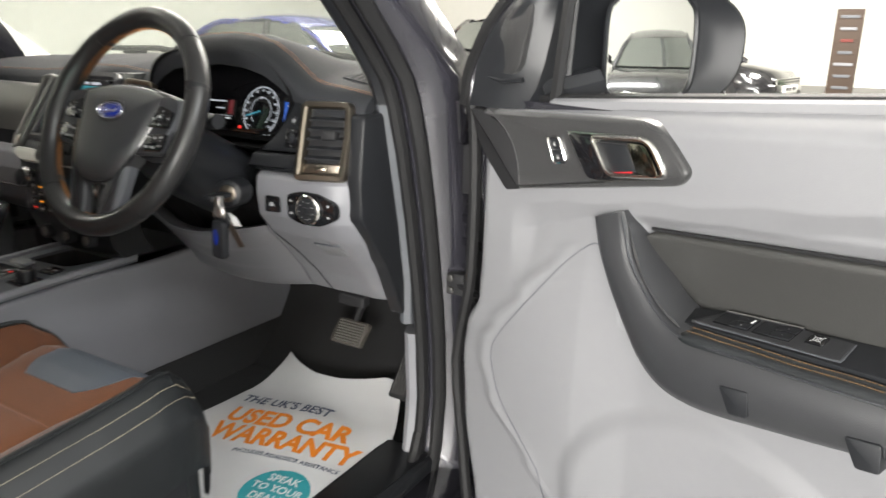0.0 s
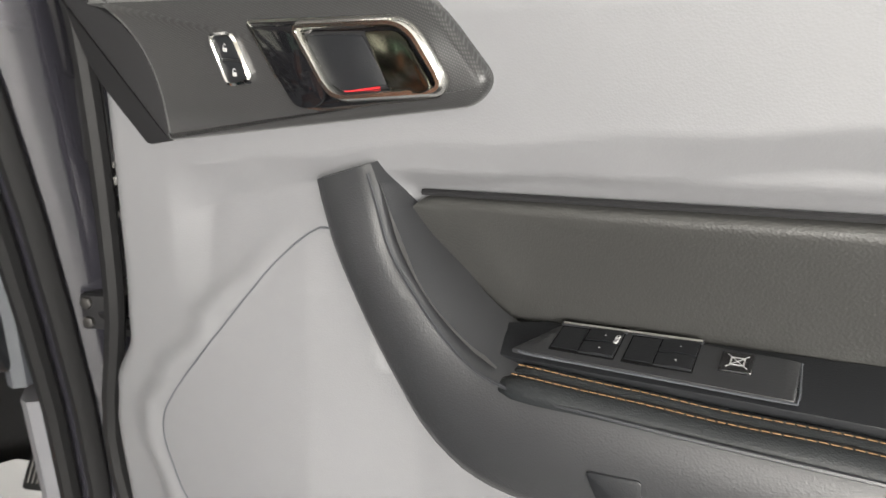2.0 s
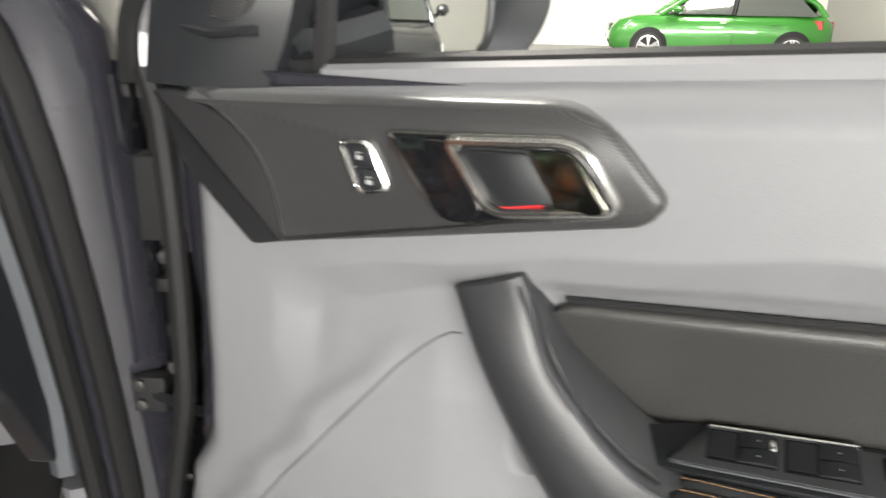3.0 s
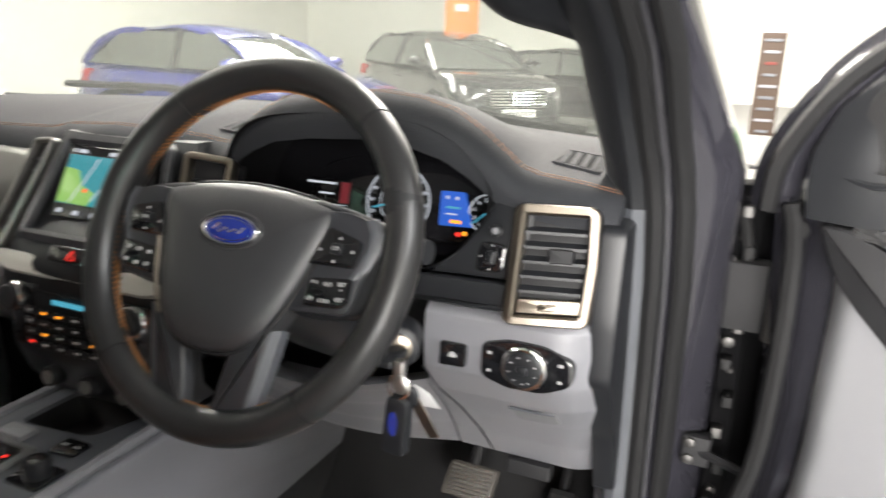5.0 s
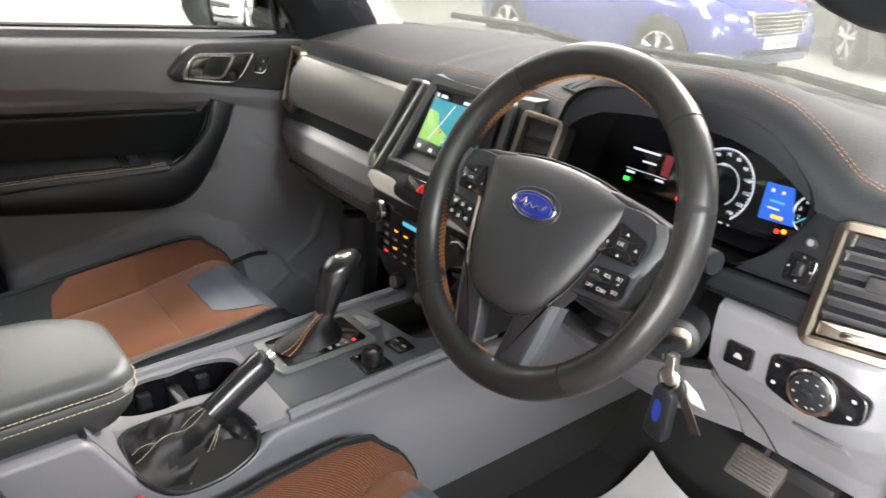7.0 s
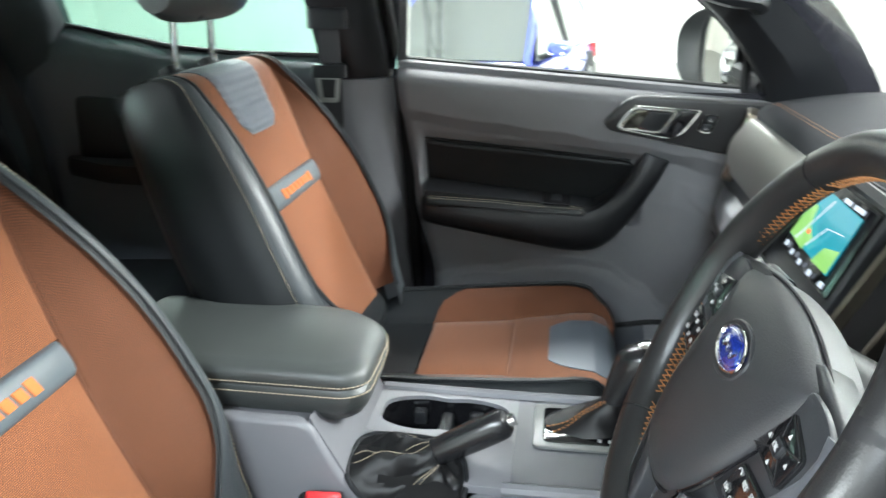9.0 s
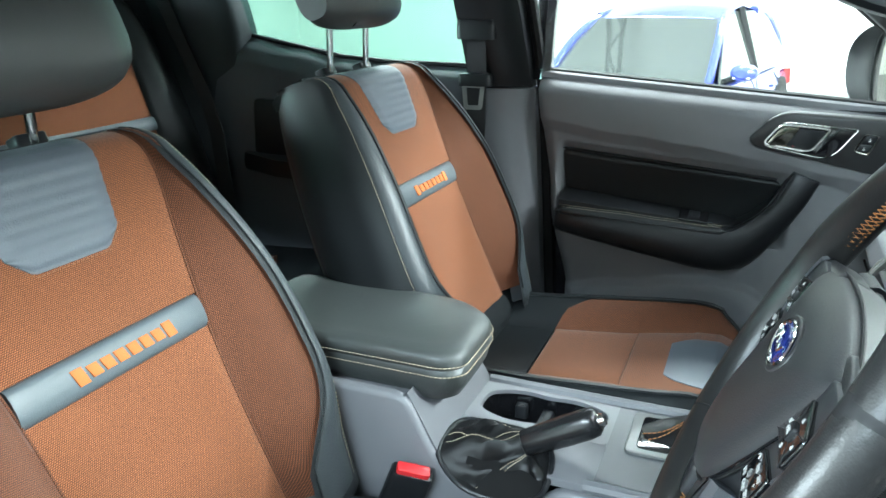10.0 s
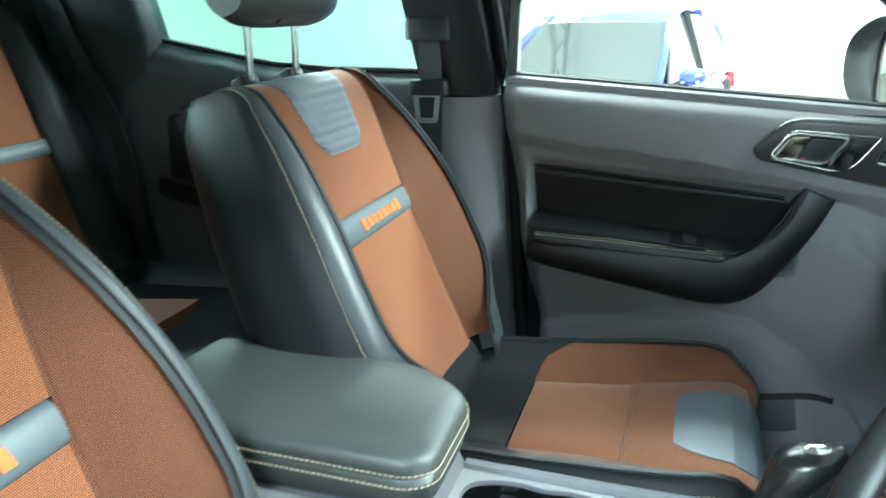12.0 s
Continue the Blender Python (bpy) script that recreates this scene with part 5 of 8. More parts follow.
part("wing_shoulder", Geo().loft([[(x, y, z) for x, y in ((0.80, 0.50 + q), (0.862 - r, 0.47 + q), (0.862 - r, 0.70), (0.80, 0.70))] for z, q, r in ((1.06, 0.0, 0.0), (1.16, 0.02, 0.01), (1.23, 0.06, 0.04))]), PAINT, cab)
# added black box that gives the hinge gap its shade
hc = part("hinge_gap_shade", Geo().box((0.838, 0.425, 0.62), (0.868, 0.47, 1.24), 0.006), HOOD, cab, "black box for the shaded gap behind the open door")
for bz, br in ((1.222, 0.005), (1.172, 0.006), (1.118, 0.008), (1.060, 0.010), (1.026, 0.009), (0.986, 0.005), (0.935, 0.004), (0.80, 0.007), (0.74, 0.006), (0.66, 0.008)):
    part("bolt", Geo().disc((0.851 + 0.004 * math.sin(90 * bz), 0.426, bz), (0.1, -1, 0), br, 0.010, 6, 0.002), TARNISH, hc)
part("loom", Geo().tube(smooth_path([(0.846, 0.42, 1.20), (0.856, 0.41, 1.15), (0.850, 0.408, 1.10), (0.856, 0.412, 1.07)], 5), 0.008, 8), RUBBER, cab, "taped wiring loom")
for k in range(9):
    cz = 1.21 - 0.052 * k
    part("clip", Geo().box((0.842 + 0.008 * (k % 2), 0.405 - 0.004 * (k % 3), cz - 0.009), (0.856 + 0.008 * (k % 2), 0.426, cz + 0.006), 0.003), RUBBER if k % 3 else TARNISH, hc)

# rear passenger-side door seen past the front seat
rd = thing("rear_door", (-0.72, -1.0, 0.45), "closed rear door with shade-darkened grey trim and tinted glass", "car door")


def rear_trim(a, b):
    y = -0.66 - 0.78 * a
    top = interp([(0.0, 1.308), (0.30, 1.311), (0.49, 1.322), (0.67, 1.347), (0.86, 1.372), (1.0, 1.384)], a)[0]
    z = 0.48 + (top - 0.48) * b
    return (-0.72 + 0.012 * math.sin(math.pi * b) - 0.05 * max(0, (b - 0.94) / 0.06) ** 2 , y, z)


# grey trim in the darker console plastic, for the shade back here
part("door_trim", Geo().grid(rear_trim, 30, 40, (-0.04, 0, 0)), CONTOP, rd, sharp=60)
part("leather_insert", Geo().prism(rounded([(-0.74, 1.070), (-1.300, 1.062), (-1.290, 1.214), (-0.74, 1.200)], 0.02, 5), lambda a, b, d: (-0.7125 + d, a, b), 0.0, 0.008, 0.004), LEATHER, rd, "black padded leather insert")
part("armrest", Geo().loft([[(-0.73, y, z - 0.045), (x, y, z - 0.040), (x + 0.006, y, z - 0.02), (x, y, z + 0.004), (-0.73, y, z + 0.010)] for x, y, z in ((-0.70, -0.70, 1.050), (-0.655, -0.76, 1.050), (-0.648, -0.95, 1.052), (-0.655, -1.20, 1.056), (-0.70, -1.33, 1.060))]), BLACK, rd, "black moulded armrest", 50)
part("window_seal", Geo().tube([(-0.768, -0.66, 1.308), (-0.768, -0.90, 1.312), (-0.768, -1.04, 1.322), (-0.768, -1.18, 1.347), (-0.768, -1.33, 1.374)], 0.007, 6), RUBBER, rd)
part("window_glass", Geo().grid(lambda a, b: (-0.77 + 0.08 * b, -0.66 - (0.76 - 0.12 * b) * a, 1.30 + 0.36 * b + 0.05 * a * (1 - b)), 6, 6, (-0.004, 0, 0)), GREENGLASS, rd, "green tinted window glass").visible_shadow = False
part("outer_skin", Geo().grid(lambda a, b: (-0.86 - 0.02 * math.sin(math.pi * b), -0.60 - 1.1 * a, 0.42 + 0.88 * b), 6, 6, (0.06, 0, 0)), PAINT, rd)
part("door_bin", Geo().box((-0.71, -1.2, 0.56), (-0.665, -0.75, 0.72), 0.015), BLACK, rd)
rg = Geo().grid(lambda a, b: (0.50 - 1.0 * a, -1.74 + 0.05 * b, 1.30 + 0.36 * b), 4, 3, (0, -0.004, 0))
part("rear_window", rg, GREENGLASS, cab, "green tinted rear window").visible_shadow = False
rg = Geo().grid(lambda a, b: (0.77 - 0.08 * b, -0.66 - (0.76 - 0.12 * b) * a, 1.30 + 0.36 * b), 4, 3, (0.004, 0, 0))
part("rear_side_glass", rg, GREENGLASS, cab).visible_shadow = False

for sx in (-1, 1):
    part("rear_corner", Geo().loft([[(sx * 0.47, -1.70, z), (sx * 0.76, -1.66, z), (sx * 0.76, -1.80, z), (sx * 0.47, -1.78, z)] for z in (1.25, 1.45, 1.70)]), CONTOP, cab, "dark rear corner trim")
# ---------------------------------------------------------------- dashboard
dash = thing("dashboard", (0, 0.45, 0.95), "black padded dashboard with grey lower panels and orange stitching", "dashboard")
LIP = [(-0.72, 1.222), (-0.60, 1.236), (-0.30, 1.236), (-0.20, 1.240), (-0.155, 1.252), (-0.05, 1.260), (0.06, 1.258), (0.13, 1.245), (0.161, 1.243), (0.178, 1.262), (0.196, 1.286), (0.225, 1.304), (0.262, 1.320), (0.32, 1.329), (0.40, 1.334), (0.46, 1.329), (0.505, 1.317), (0.54, 1.296), (0.565, 1.276), (0.59, 1.256), (0.612, 1.246), (0.66, 1.239), (0.72, 1.226)]
BASE = [(-0.72, 1.255), (-0.63, 1.262), (-0.15, 1.280), (0.14, 1.283), (0.5, 1.272), (0.72, 1.262)]


def line(tab, x):
    for a, b in zip(tab, tab[1:]):
        if x <= b[0]:
            k = (x - a[0]) / (b[0] - a[0])
            return a[1] + (b[1] - a[1]) * max(0, k)
    return tab[-1][1]


def lip_y(x):
    return 0.236 - 0.020 * math.exp(-((x + 0.02) / 0.10) ** 4) - 0.012 * math.exp(-((x - 0.38) / 0.17) ** 4) + 0.02 * max(0, (abs(x) - 0.62) / 0.1)


def top_pt(x, b):
    """The padded top from its lip (b = 0) to the windscreen (b = 1)."""
    y0, y1 = lip_y(x), 0.600 - 0.05 * (x / 0.7) ** 2
    z0, z1 = line(LIP, x), line(BASE, x)
    flat = min(z0, 1.250)
    k = b
    roll = math.sqrt(max(0.0, 1 - (1 - min(1, b / 0.10)) ** 2))
    rise = z0 - 0.030 + 0.030 * roll
    hood = max(0, z0 - 1.252)
    back = interp([(0.0, 1.0), (0.12, 1.0), (0.75, 0.12), (1.0, 0.0)], b)[0]
    base_z = flat + (z1 - flat) * k + 0.012 * math.sin(math.pi * k)
    z = (base_z + hood * back) if b > 0.10 else rise + (base_z + hood * back - z0) * (b / 0.10)
    return Vector((x, y0 + (y1 - y0) * b, z))


NX = 120


def top_grid(a, b):
    b = b ** 1.6
    return top_pt(-0.715 + 1.43 * a, b)


part("dash_top", Geo().grid(top_grid, NX, 26, (0, 0.004, -0.022)), DASHTOP, dash, "black soft-touch dash top", 60)
for off, mt in ((0.040, DASHTHREAD), (0.062, DASHTHREAD)):
    for x0, x1 in ((-0.66, -0.175), (-0.165, 0.15), (0.20, 0.71)):
        n = 90
        thread([top_pt(x0 + (x1 - x0) * i / n, off + 0.07) + Vector((0, 0, 0.0008)) for i in range(n + 1)], dash, mt, r=0.0005, dash=0.0050, gap=0.0025)
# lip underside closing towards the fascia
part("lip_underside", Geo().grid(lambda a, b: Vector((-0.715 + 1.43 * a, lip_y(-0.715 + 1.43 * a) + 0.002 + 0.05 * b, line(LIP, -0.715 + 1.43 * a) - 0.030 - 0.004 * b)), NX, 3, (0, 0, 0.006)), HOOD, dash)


def vent_grille(x, y, name="demister_vent"):
    def on_top(px, py, h):
        return Vector((px, py, top_pt(px, (py - lip_y(px)) / (0.600 - 0.05 * (px / 0.7) ** 2 - lip_y(px))).z + h))
    rim = rounded([(-0.029, -0.032), (0.029, -0.032), (0.024, 0.032), (-0.025, 0.032)], 0.006)
    v = part(name, Geo().sweep([on_top(x + a, y + b, 0.001) for a, b in rim], [(-0.003, -0.003), (0.003, -0.003), (0.002, 0.0015), (-0.002, 0.0015)], (0, 0, 1)), DASHTOP, dash)
    part("slot_floor", Geo().grid(lambda a, b: on_top(x - 0.0275 + 0.055 * a - 0.003 * b * (2 * a - 1), y - 0.030 + 0.060 * b, 0.0012), 6, 6, (0, 0, -0.003)), HOOD, v)
    for i in range(4):
        cx = x - 0.0195 + i * 0.0135
        part("slat", Geo().grid(lambda a, b: on_top(cx - 0.0036 + 0.0072 * a - 0.003 * b, y - 0.028 + 0.056 * b, 0.0022), 2, 4, (0, 0, -0.002)), DASHTOP, v)


vent_grille(0.645, 0.355)
vent_grille(0.135, 0.345)


def face(x, z, d):
    """The upright front of the dash: d metres towards the seats."""
    return Vector((x, 0.225 + 0.2 * (z - 1.15) - 0.98 * d, z + 0.196 * d))


# body behind everything
part("dash_core", Geo().loft([[(x, 0.262, 1.215), (x, 0.235, 1.09), (x, 0.26, 0.98), (x, 0.36, 0.86), (x, 0.62, 0.86), (x, 0.60, 1.215)] for x in (-0.715, -0.3, 0.15)]), DARK, dash)
part("dash_core", Geo().loft([[(x, 0.35, 1.20), (x, 0.345, 1.12), (x, 0.30, 1.08), (x, 0.30, 0.98), (x, 0.40, 0.86), (x, 0.62, 0.86), (x, 0.60, 1.20)] for x in (0.15, 0.4, 0.715)]), DARK, dash)


def leaning(x, z, d):
    """The vents' own plane, which leans back more than the rest of the face."""
    return Vector((x, 0.2135 + 0.26 * (z - 1.094) - 0.96 * d + 0.24 * (abs(x) - 0.655), z + 0.25 * d))


def end_vent(sx):
    """A slanted upright vent at the end of the dash."""
    face = leaning
    q = [(0.608, 1.092), (0.692, 1.094), (0.694, 1.160), (0.690, 1.217), (0.608, 1.217)]
    q = rounded([(sx * a, b) for a, b in q], 0.007, 4)
    v = part("air_vent", Geo().sweep([face(a, b, 0.008) for a, b in q], [(-0.0065, -0.012), (0.0070, -0.012), (0.0070, 0.002), (0.0050, 0.0055), (-0.0030, 0.0065), (-0.0060, 0.003)], face(0, 1.15, 1) - face(0, 1.15, 0)), SATIN, dash, "satin bronze framed air vent")
    part("vent_well", Geo().prism([(a, b) for a, b in q], face, -0.03, -0.004, 0.001), DARK, v)
    for i in range(5):
        z = 1.128 + i * 0.0168
        xa, xb = 0.611, 0.690
        part("slat", Geo().loft([[face(sx * x, z + 0.005, -0.006), face(sx * x, z - 0.002, 0.004), face(sx * x, z - 0.0055, 0.0035), face(sx * x, z + 0.001, -0.007)] for x in (xa, xb)]), BLACK, v)
    part("vent_sill", Geo().prism(rounded([(sx * 0.616, 1.099), (sx * 0.686, 1.101), (sx * 0.686, 1.118), (sx * 0.616, 1.116)], 0.003), face, -0.004, 0.006, 0.002), SATIN, v)
    part("vent_wheel", Geo().prism(rounded([(sx * 0.640, 1.103), (sx * 0.662, 1.104), (sx * 0.662, 1.112), (sx * 0.640, 1.111)], 0.002), face, 0.004, 0.010, 0.002), SATIN, v)
    part("tab", Geo().prism(rounded([(sx * 0.645, 1.158), (sx * 0.672, 1.158), (sx * 0.672, 1.174), (sx * 0.645, 1.174)], 0.003), face, 0.0, 0.012, 0.002), DARK, v)
    return v


end_vent(1)
end_vent(-1)
# passenger side: titanium panel, dark groove, glove box
part("passenger_fascia", Geo().grid(lambda a, b: face(-0.600 + 0.41 * a - 0.025 * (1 - b) * (1 - a), 1.103 + 0.112 * b, 0.006 + 0.026 * math.sin(math.pi * (0.12 + 0.80 * b))), 14, 14, (0, 0.02, 0)), TITAN, dash, "brushed titanium-look fascia panel", 60)
part("fascia_groove", Geo().grid(lambda a, b: face(-0.68 + 0.50 * a, 1.066 + 0.038 * b, 0.000 + 0.006 * b), 8, 3, (0, 0.02, 0)), BLACK, dash)
GL = [(0.0, 0.205, 1.070), (0.15, 0.183, 1.056), (0.4, 0.172, 1.02), (0.7, 0.186, 0.98), (0.85, 0.215, 0.93), (1.0, 0.30, 0.87)]
part("glove_box_lid", Geo().grid(lambda a, b: (-0.690 + 0.545 * a, interp(GL, b)[0] + 0.03 * (1 - a) ** 8, interp(GL, b)[1]), 14, 20, (0, 0.02, 0.0)), GREYLOW, dash, "grey glove box lid", 60)
part("glove_gap", Geo().tube([(-0.62, 0.1865, 0.975), (-0.40, 0.1845, 0.975), (-0.16, 0.1845, 0.975)], 0.0022, 5), DARK, dash)
# end caps beside the doors
for sx in (-1, 1):
    cap = [(0.238, 1.205), (0.222, 1.095), (0.222, 1.02), (0.30, 0.91), (0.35, 0.80), (0.50, 0.78), (0.52, 1.22)]
    part("end_cap", Geo().prism(rounded(cap, 0.01), lambda a, b, d: (sx * (0.700 + d), a, b), 0.0, 0.030, 0.008), BLACK, dash, "black dash end cap")

# driver's side: switch panel beside the instruments
part("switch_fascia", Geo().prism(rounded([(0.490, 1.128), (0.612, 1.132), (0.622, 1.222), (0.574, 1.228), (0.562, 1.20), (0.53, 1.155)], [0.004, 0.004, 0.004, 0.01, 0.03, 0.03]), face, -0.05, 0.002, 0.004), BLACK, dash)
part("fascia_shelf", Geo().prism(rounded([(0.470, 1.092), (0.612, 1.094), (0.613, 1.129), (0.485, 1.125)], 0.006), face, -0.05, 0.012, 0.008), BLACK, dash)
ma = part("mirror_adjuster", Geo().prism(rounded([(0.556, 1.137), (0.590, 1.139), (0.593, 1.172), (0.560, 1.174)], 0.008), face, 0.0, 0.006, 0.003), GLOSS, dash, "gloss black mirror adjuster")
part("adjust_key", Geo().prism(rounded([(0.569, 1.147), (0.580, 1.148), (0.581, 1.164), (0.571, 1.164)], 0.002), face, 0.005, 0.010, 0.002), BLACK, ma)
for a, b in ((0.562, 1.156), (0.5875, 1.156), (0.5745, 1.142), (0.576, 1.170)):
    part("arrow_mark", Geo().prism([(a - 0.0015, b - 0.0012), (a + 0.0015, b - 0.0012), (a, b + 0.0016)], face, 0.0058, 0.0066, 0.0002), WHITEMARK, ma)
rb = part("round_button", Geo().disc(face(0.577, 1.187, 0.001), face(0, 0, 1) - face(0, 0, 0), 0.0075, 0.005, 18, 0.001), BLACK, dash)
part("button_ring", Geo().disc(face(0.577, 1.187, 0.0055), face(0, 0, 1) - face(0, 0, 0), 0.0042, 0.0008, 14, 0.0002), GREYLOW, rb)

# grey knee panel
KN = [(0.0, 0.245, 1.093), (0.05, 0.214, 1.092), (0.11, 0.202, 1.082), (0.22, 0.1985, 1.05), (0.34, 0.203, 1.01), (0.46, 0.228, 0.970), (0.62, 0.272, 0.925), (0.80, 0.318, 0.870), (0.93, 0.348, 0.822), (1.0, 0.40, 0.806)]


def knee(x, v):
    y, z = interp(KN, v)
    return Vector((x, y + 0.035 * max(0, (x - 0.66) / 0.055) ** 2, z))


part("knee_panel", Geo().grid(lambda a, b: knee(0.500 + 0.215 * a, b), 16, 40, (0, 0.03, 0)), GREYLOW, dash, "grey plastic knee panel", 60)
part("lower_column_panel", Geo().grid(lambda a, b: knee(0.495 - 0.385 * a, 0.42 + 0.58 * b) + Vector((0, -0.045 * math.sin(math.pi * min(1, 1.1 * a)) * (1 - b) + 0.02 * a, -0.02 * a - 0.02 * math.sin(math.pi * a))), 16, 20, (0, 0.03, 0)), GREYLOW, dash, "grey panel under the column", 60)
part("panel_gap", Geo().tube([knee(0.497 + 0.055 * t, 0.36 + 0.56 * t) + Vector((0, -0.001, 0)) for t in (0, 0.25, 0.5, 0.75, 1)], 0.0012, 5), DARK, dash)
part("pull_recess", Geo().prism(rounded([(0.602, 0.0), (0.664, 0.02), (0.668, -0.035), (0.652, -0.048), (0.612, -0.060)], 0.006), lambda a, b, d: knee(a, 0.52 - b * 2.0 * 0.6) + Vector((0, -d, 0)), -0.002, 0.0025, 0.002), GREY, dash)
part("recess_shade", Geo().tube([knee(0.604, 0.515) + Vector((0, -0.003, 0)), knee(0.64, 0.510) + Vector((0, -0.003, 0)), knee(0.664, 0.505) + Vector((0, -0.001, 0))], 0.002, 6), CONTOP, dash)
part("hood_release", Geo().box((0.575, 0.335, 0.80), (0.64, 0.36, 0.822), 0.004), DARK, dash)


def kp(x, z, d):
    """On the knee panel's upright part."""
    return Vector((x, 0.2005 - d, z))


sb = part("beam_switch", Geo().prism(rounded([(0.521, 1.017), (0.557, 1.019), (0.559, 1.050), (0.523, 1.050)], 0.005), kp, -0.01, 0.005, 0.003), GLOSS, dash, "square gloss switch")
part("switch_mark", Geo().prism(rounded([(0.534, 1.031), (0.546, 1.031), (0.543, 1.038), (0.537, 1.038)], 0.002), kp, 0.0048, 0.0056, 0.0002), WHITEMARK, sb)
lp = part("light_switch", Geo().prism(rounded([(0.577, 1.014), (0.612, 1.004), (0.656, 1.006), (0.690, 1.022), (0.690, 1.052), (0.656, 1.066), (0.612, 1.067), (0.577, 1.058)], 0.01), kp, -0.01, 0.005, 0.003), GLOSS, dash, "headlamp switch panel with a ribbed chrome knob")
part("knob_ring", Geo().tube([kp(0.632 + 0.0245 * math.cos(a), 1.036 + 0.0245 * math.sin(a), 0.010) for a in (2 * math.pi * j / 36 for j in range(36))], 0.0032, 6, True), CHROME, lp)
kb = part("knob", Geo().disc(kp(0.632, 1.036, 0.003), (0, -1, 0), 0.023, 0.012, 28, 0.003), BLACK, lp)
part("knob_grip", Geo().prism(rounded([(0.6255, 1.030), (0.6385, 1.030), (0.6385, 1.042), (0.6255, 1.042)], 0.004), kp, 0.014, 0.018, 0.002), BLACK, kb)
for j in range(9):
    a = math.radians(-60 + j * 42)
    part("symbol", Geo().prism([(0.632 + 0.0165 * math.cos(a) + p, 1.036 + 0.0165 * math.sin(a) + q) for p, q in ((-0.0014, -0.0008), (0.0014, -0.0008), (0.0014, 0.0008), (-0.0014, 0.0008))], kp, 0.0148, 0.0156, 0.0002), WHITEMARK, kb)
for a, b in ((0.588, 1.047), (0.588, 1.024), (0.675, 1.047), (0.675, 1.026)):
    part("key_mark", Geo().prism([(a - 0.0024, b - 0.0018), (a + 0.0024, b - 0.0018), (a + 0.0024, b + 0.0018), (a - 0.0024, b + 0.0018)], kp, 0.0048, 0.0056, 0.0002), WHITEMARK, lp)

# instrument binnacle
ARC = [(0.182, 1.125), (0.180, 1.20), (0.190, 1.245), (0.208, 1.272), (0.24, 1.290), (0.30, 1.300), (0.40, 1.305), (0.47, 1.299), (0.515, 1.283), (0.545, 1.258), (0.567, 1.228), (0.560, 1.19), (0.530, 1.150), (0.50, 1.122)]
arc = [tuple(p) for p in smooth_path([(a, b, 0) for a, b in ARC], 3)]
inner = [(0.378 + (a - 0.378) * 0.94, 1.20 + (b - 1.20) * 0.80) for a, b, _ in arc]
part("binnacle", Geo().loft([[(a, 0.226, b + 0.008) for a, b, _ in arc], [(a, 0.240, b) for a, b, _ in arc], [(a, 0.335 + 0.3 * (b - 1.2), b) for a, b in inner], [(a, 0.345 + 0.3 * (b - 1.2), b) for a, b in inner], [(a, 0.26, b + 0.016) for a, b, _ in arc]], caps=False), HOOD, dash, "matt black instrument hood", 50)


def dial(x, z, d):
    return Vector((x, 0.330 + 0.3 * (z - 1.2) - d, z + 0.3 * d))


ip = part("instrument_panel", Geo().prism(inner, dial, -0.006, 0.0, 0.001), GLOSS, dash, "gloss black instrument panel")
def on_left(x, z, d):
    return dial(x - 0.020, z - 0.0115, d)


def on_right(x, z, d):
    return dial(x - 0.011, z - 0.011, d)


s1 = part("left_display", Geo().prism(rounded([(0.264, 1.172), (0.345, 1.174), (0.341, 1.216), (0.267, 1.217)], 0.002), on_left, 0.0, 0.003, 0.0005), GLOSS, ip)
for a0, b0, a1, b1, mt in ((0.270, 1.2085, 0.318, 1.2115, LCDWHITE), (0.292, 1.1945, 0.316, 1.1970, LCDWHITE), (0.268, 1.1808, 0.339, 1.1816, LCDWHITE), (0.270, 1.1748, 0.284, 1.1780, LCDWHITE), (0.322, 1.1748, 0.336, 1.1780, LCDWHITE), (0.327, 1.184, 0.341, 1.213, LCDDARKRED), (0.268, 1.1625, 0.276, 1.1685, LCDGRN)):
    part("lit_bar", Geo().prism([(a0, b0), (a1, b0), (a1, b1), (a0, b1)], on_left, 0.0005 if mt is LCDGRN else 0.0028, 0.0036 if mt is not LCDDARKRED else 0.0033, 0.0001), mt, s1)
sp = part("speedometer", Geo().tube([dial(0.399 + 0.048 * math.cos(a), 1.184 + 0.048 * math.sin(a), 0.002) for a in (math.radians(-50 + 280 * j / 40) for j in range(41))], 0.0009, 5), LCDWHITE, ip, "lit speedometer with white numerals")
for j in range(13):
    a = math.radians(226 - j * 272 / 12)
    words("numeral", str(10 + j * 10), 0.0068, axes(dial(0.399 + 0.0405 * math.cos(a), 1.184 + 0.0405 * math.sin(a), 0.003), (1, 0, 0), (0, 0.287, 0.958), (0, -0.958, 0.287)), LCDWHITE, sp, 0.0003)
for j in range(50):
    a = math.radians(226 - j * 272 / 49)
    part("tick", Geo().tube([dial(0.399 + r * math.cos(a), 1.184 + r * math.sin(a), 0.0025) for r in (0.0450, 0.0475)], 0.0005, 4), LCDWHITE, sp)
part("inner_scale", Geo().tube([dial(0.399 + 0.0275 * math.cos(a), 1.184 + 0.0275 * math.sin(a), 0.002) for a in (math.radians(-50 + 280 * j / 30) for j in range(31))], 0.0006, 5), LCDWHITE, sp)
words("unit_word", "MPH", 0.006, axes(dial(0.399, 1.2105, 0.003), (1, 0, 0), (0, 0.287, 0.958), (0, -0.958, 0.287)), LCDWHITE, sp, 0.0003)
part("needle", Geo().tube([dial(0.399, 1.184, 0.005), dial(0.363, 1.173, 0.005)], 0.0013, 5), LCDCYAN, sp)
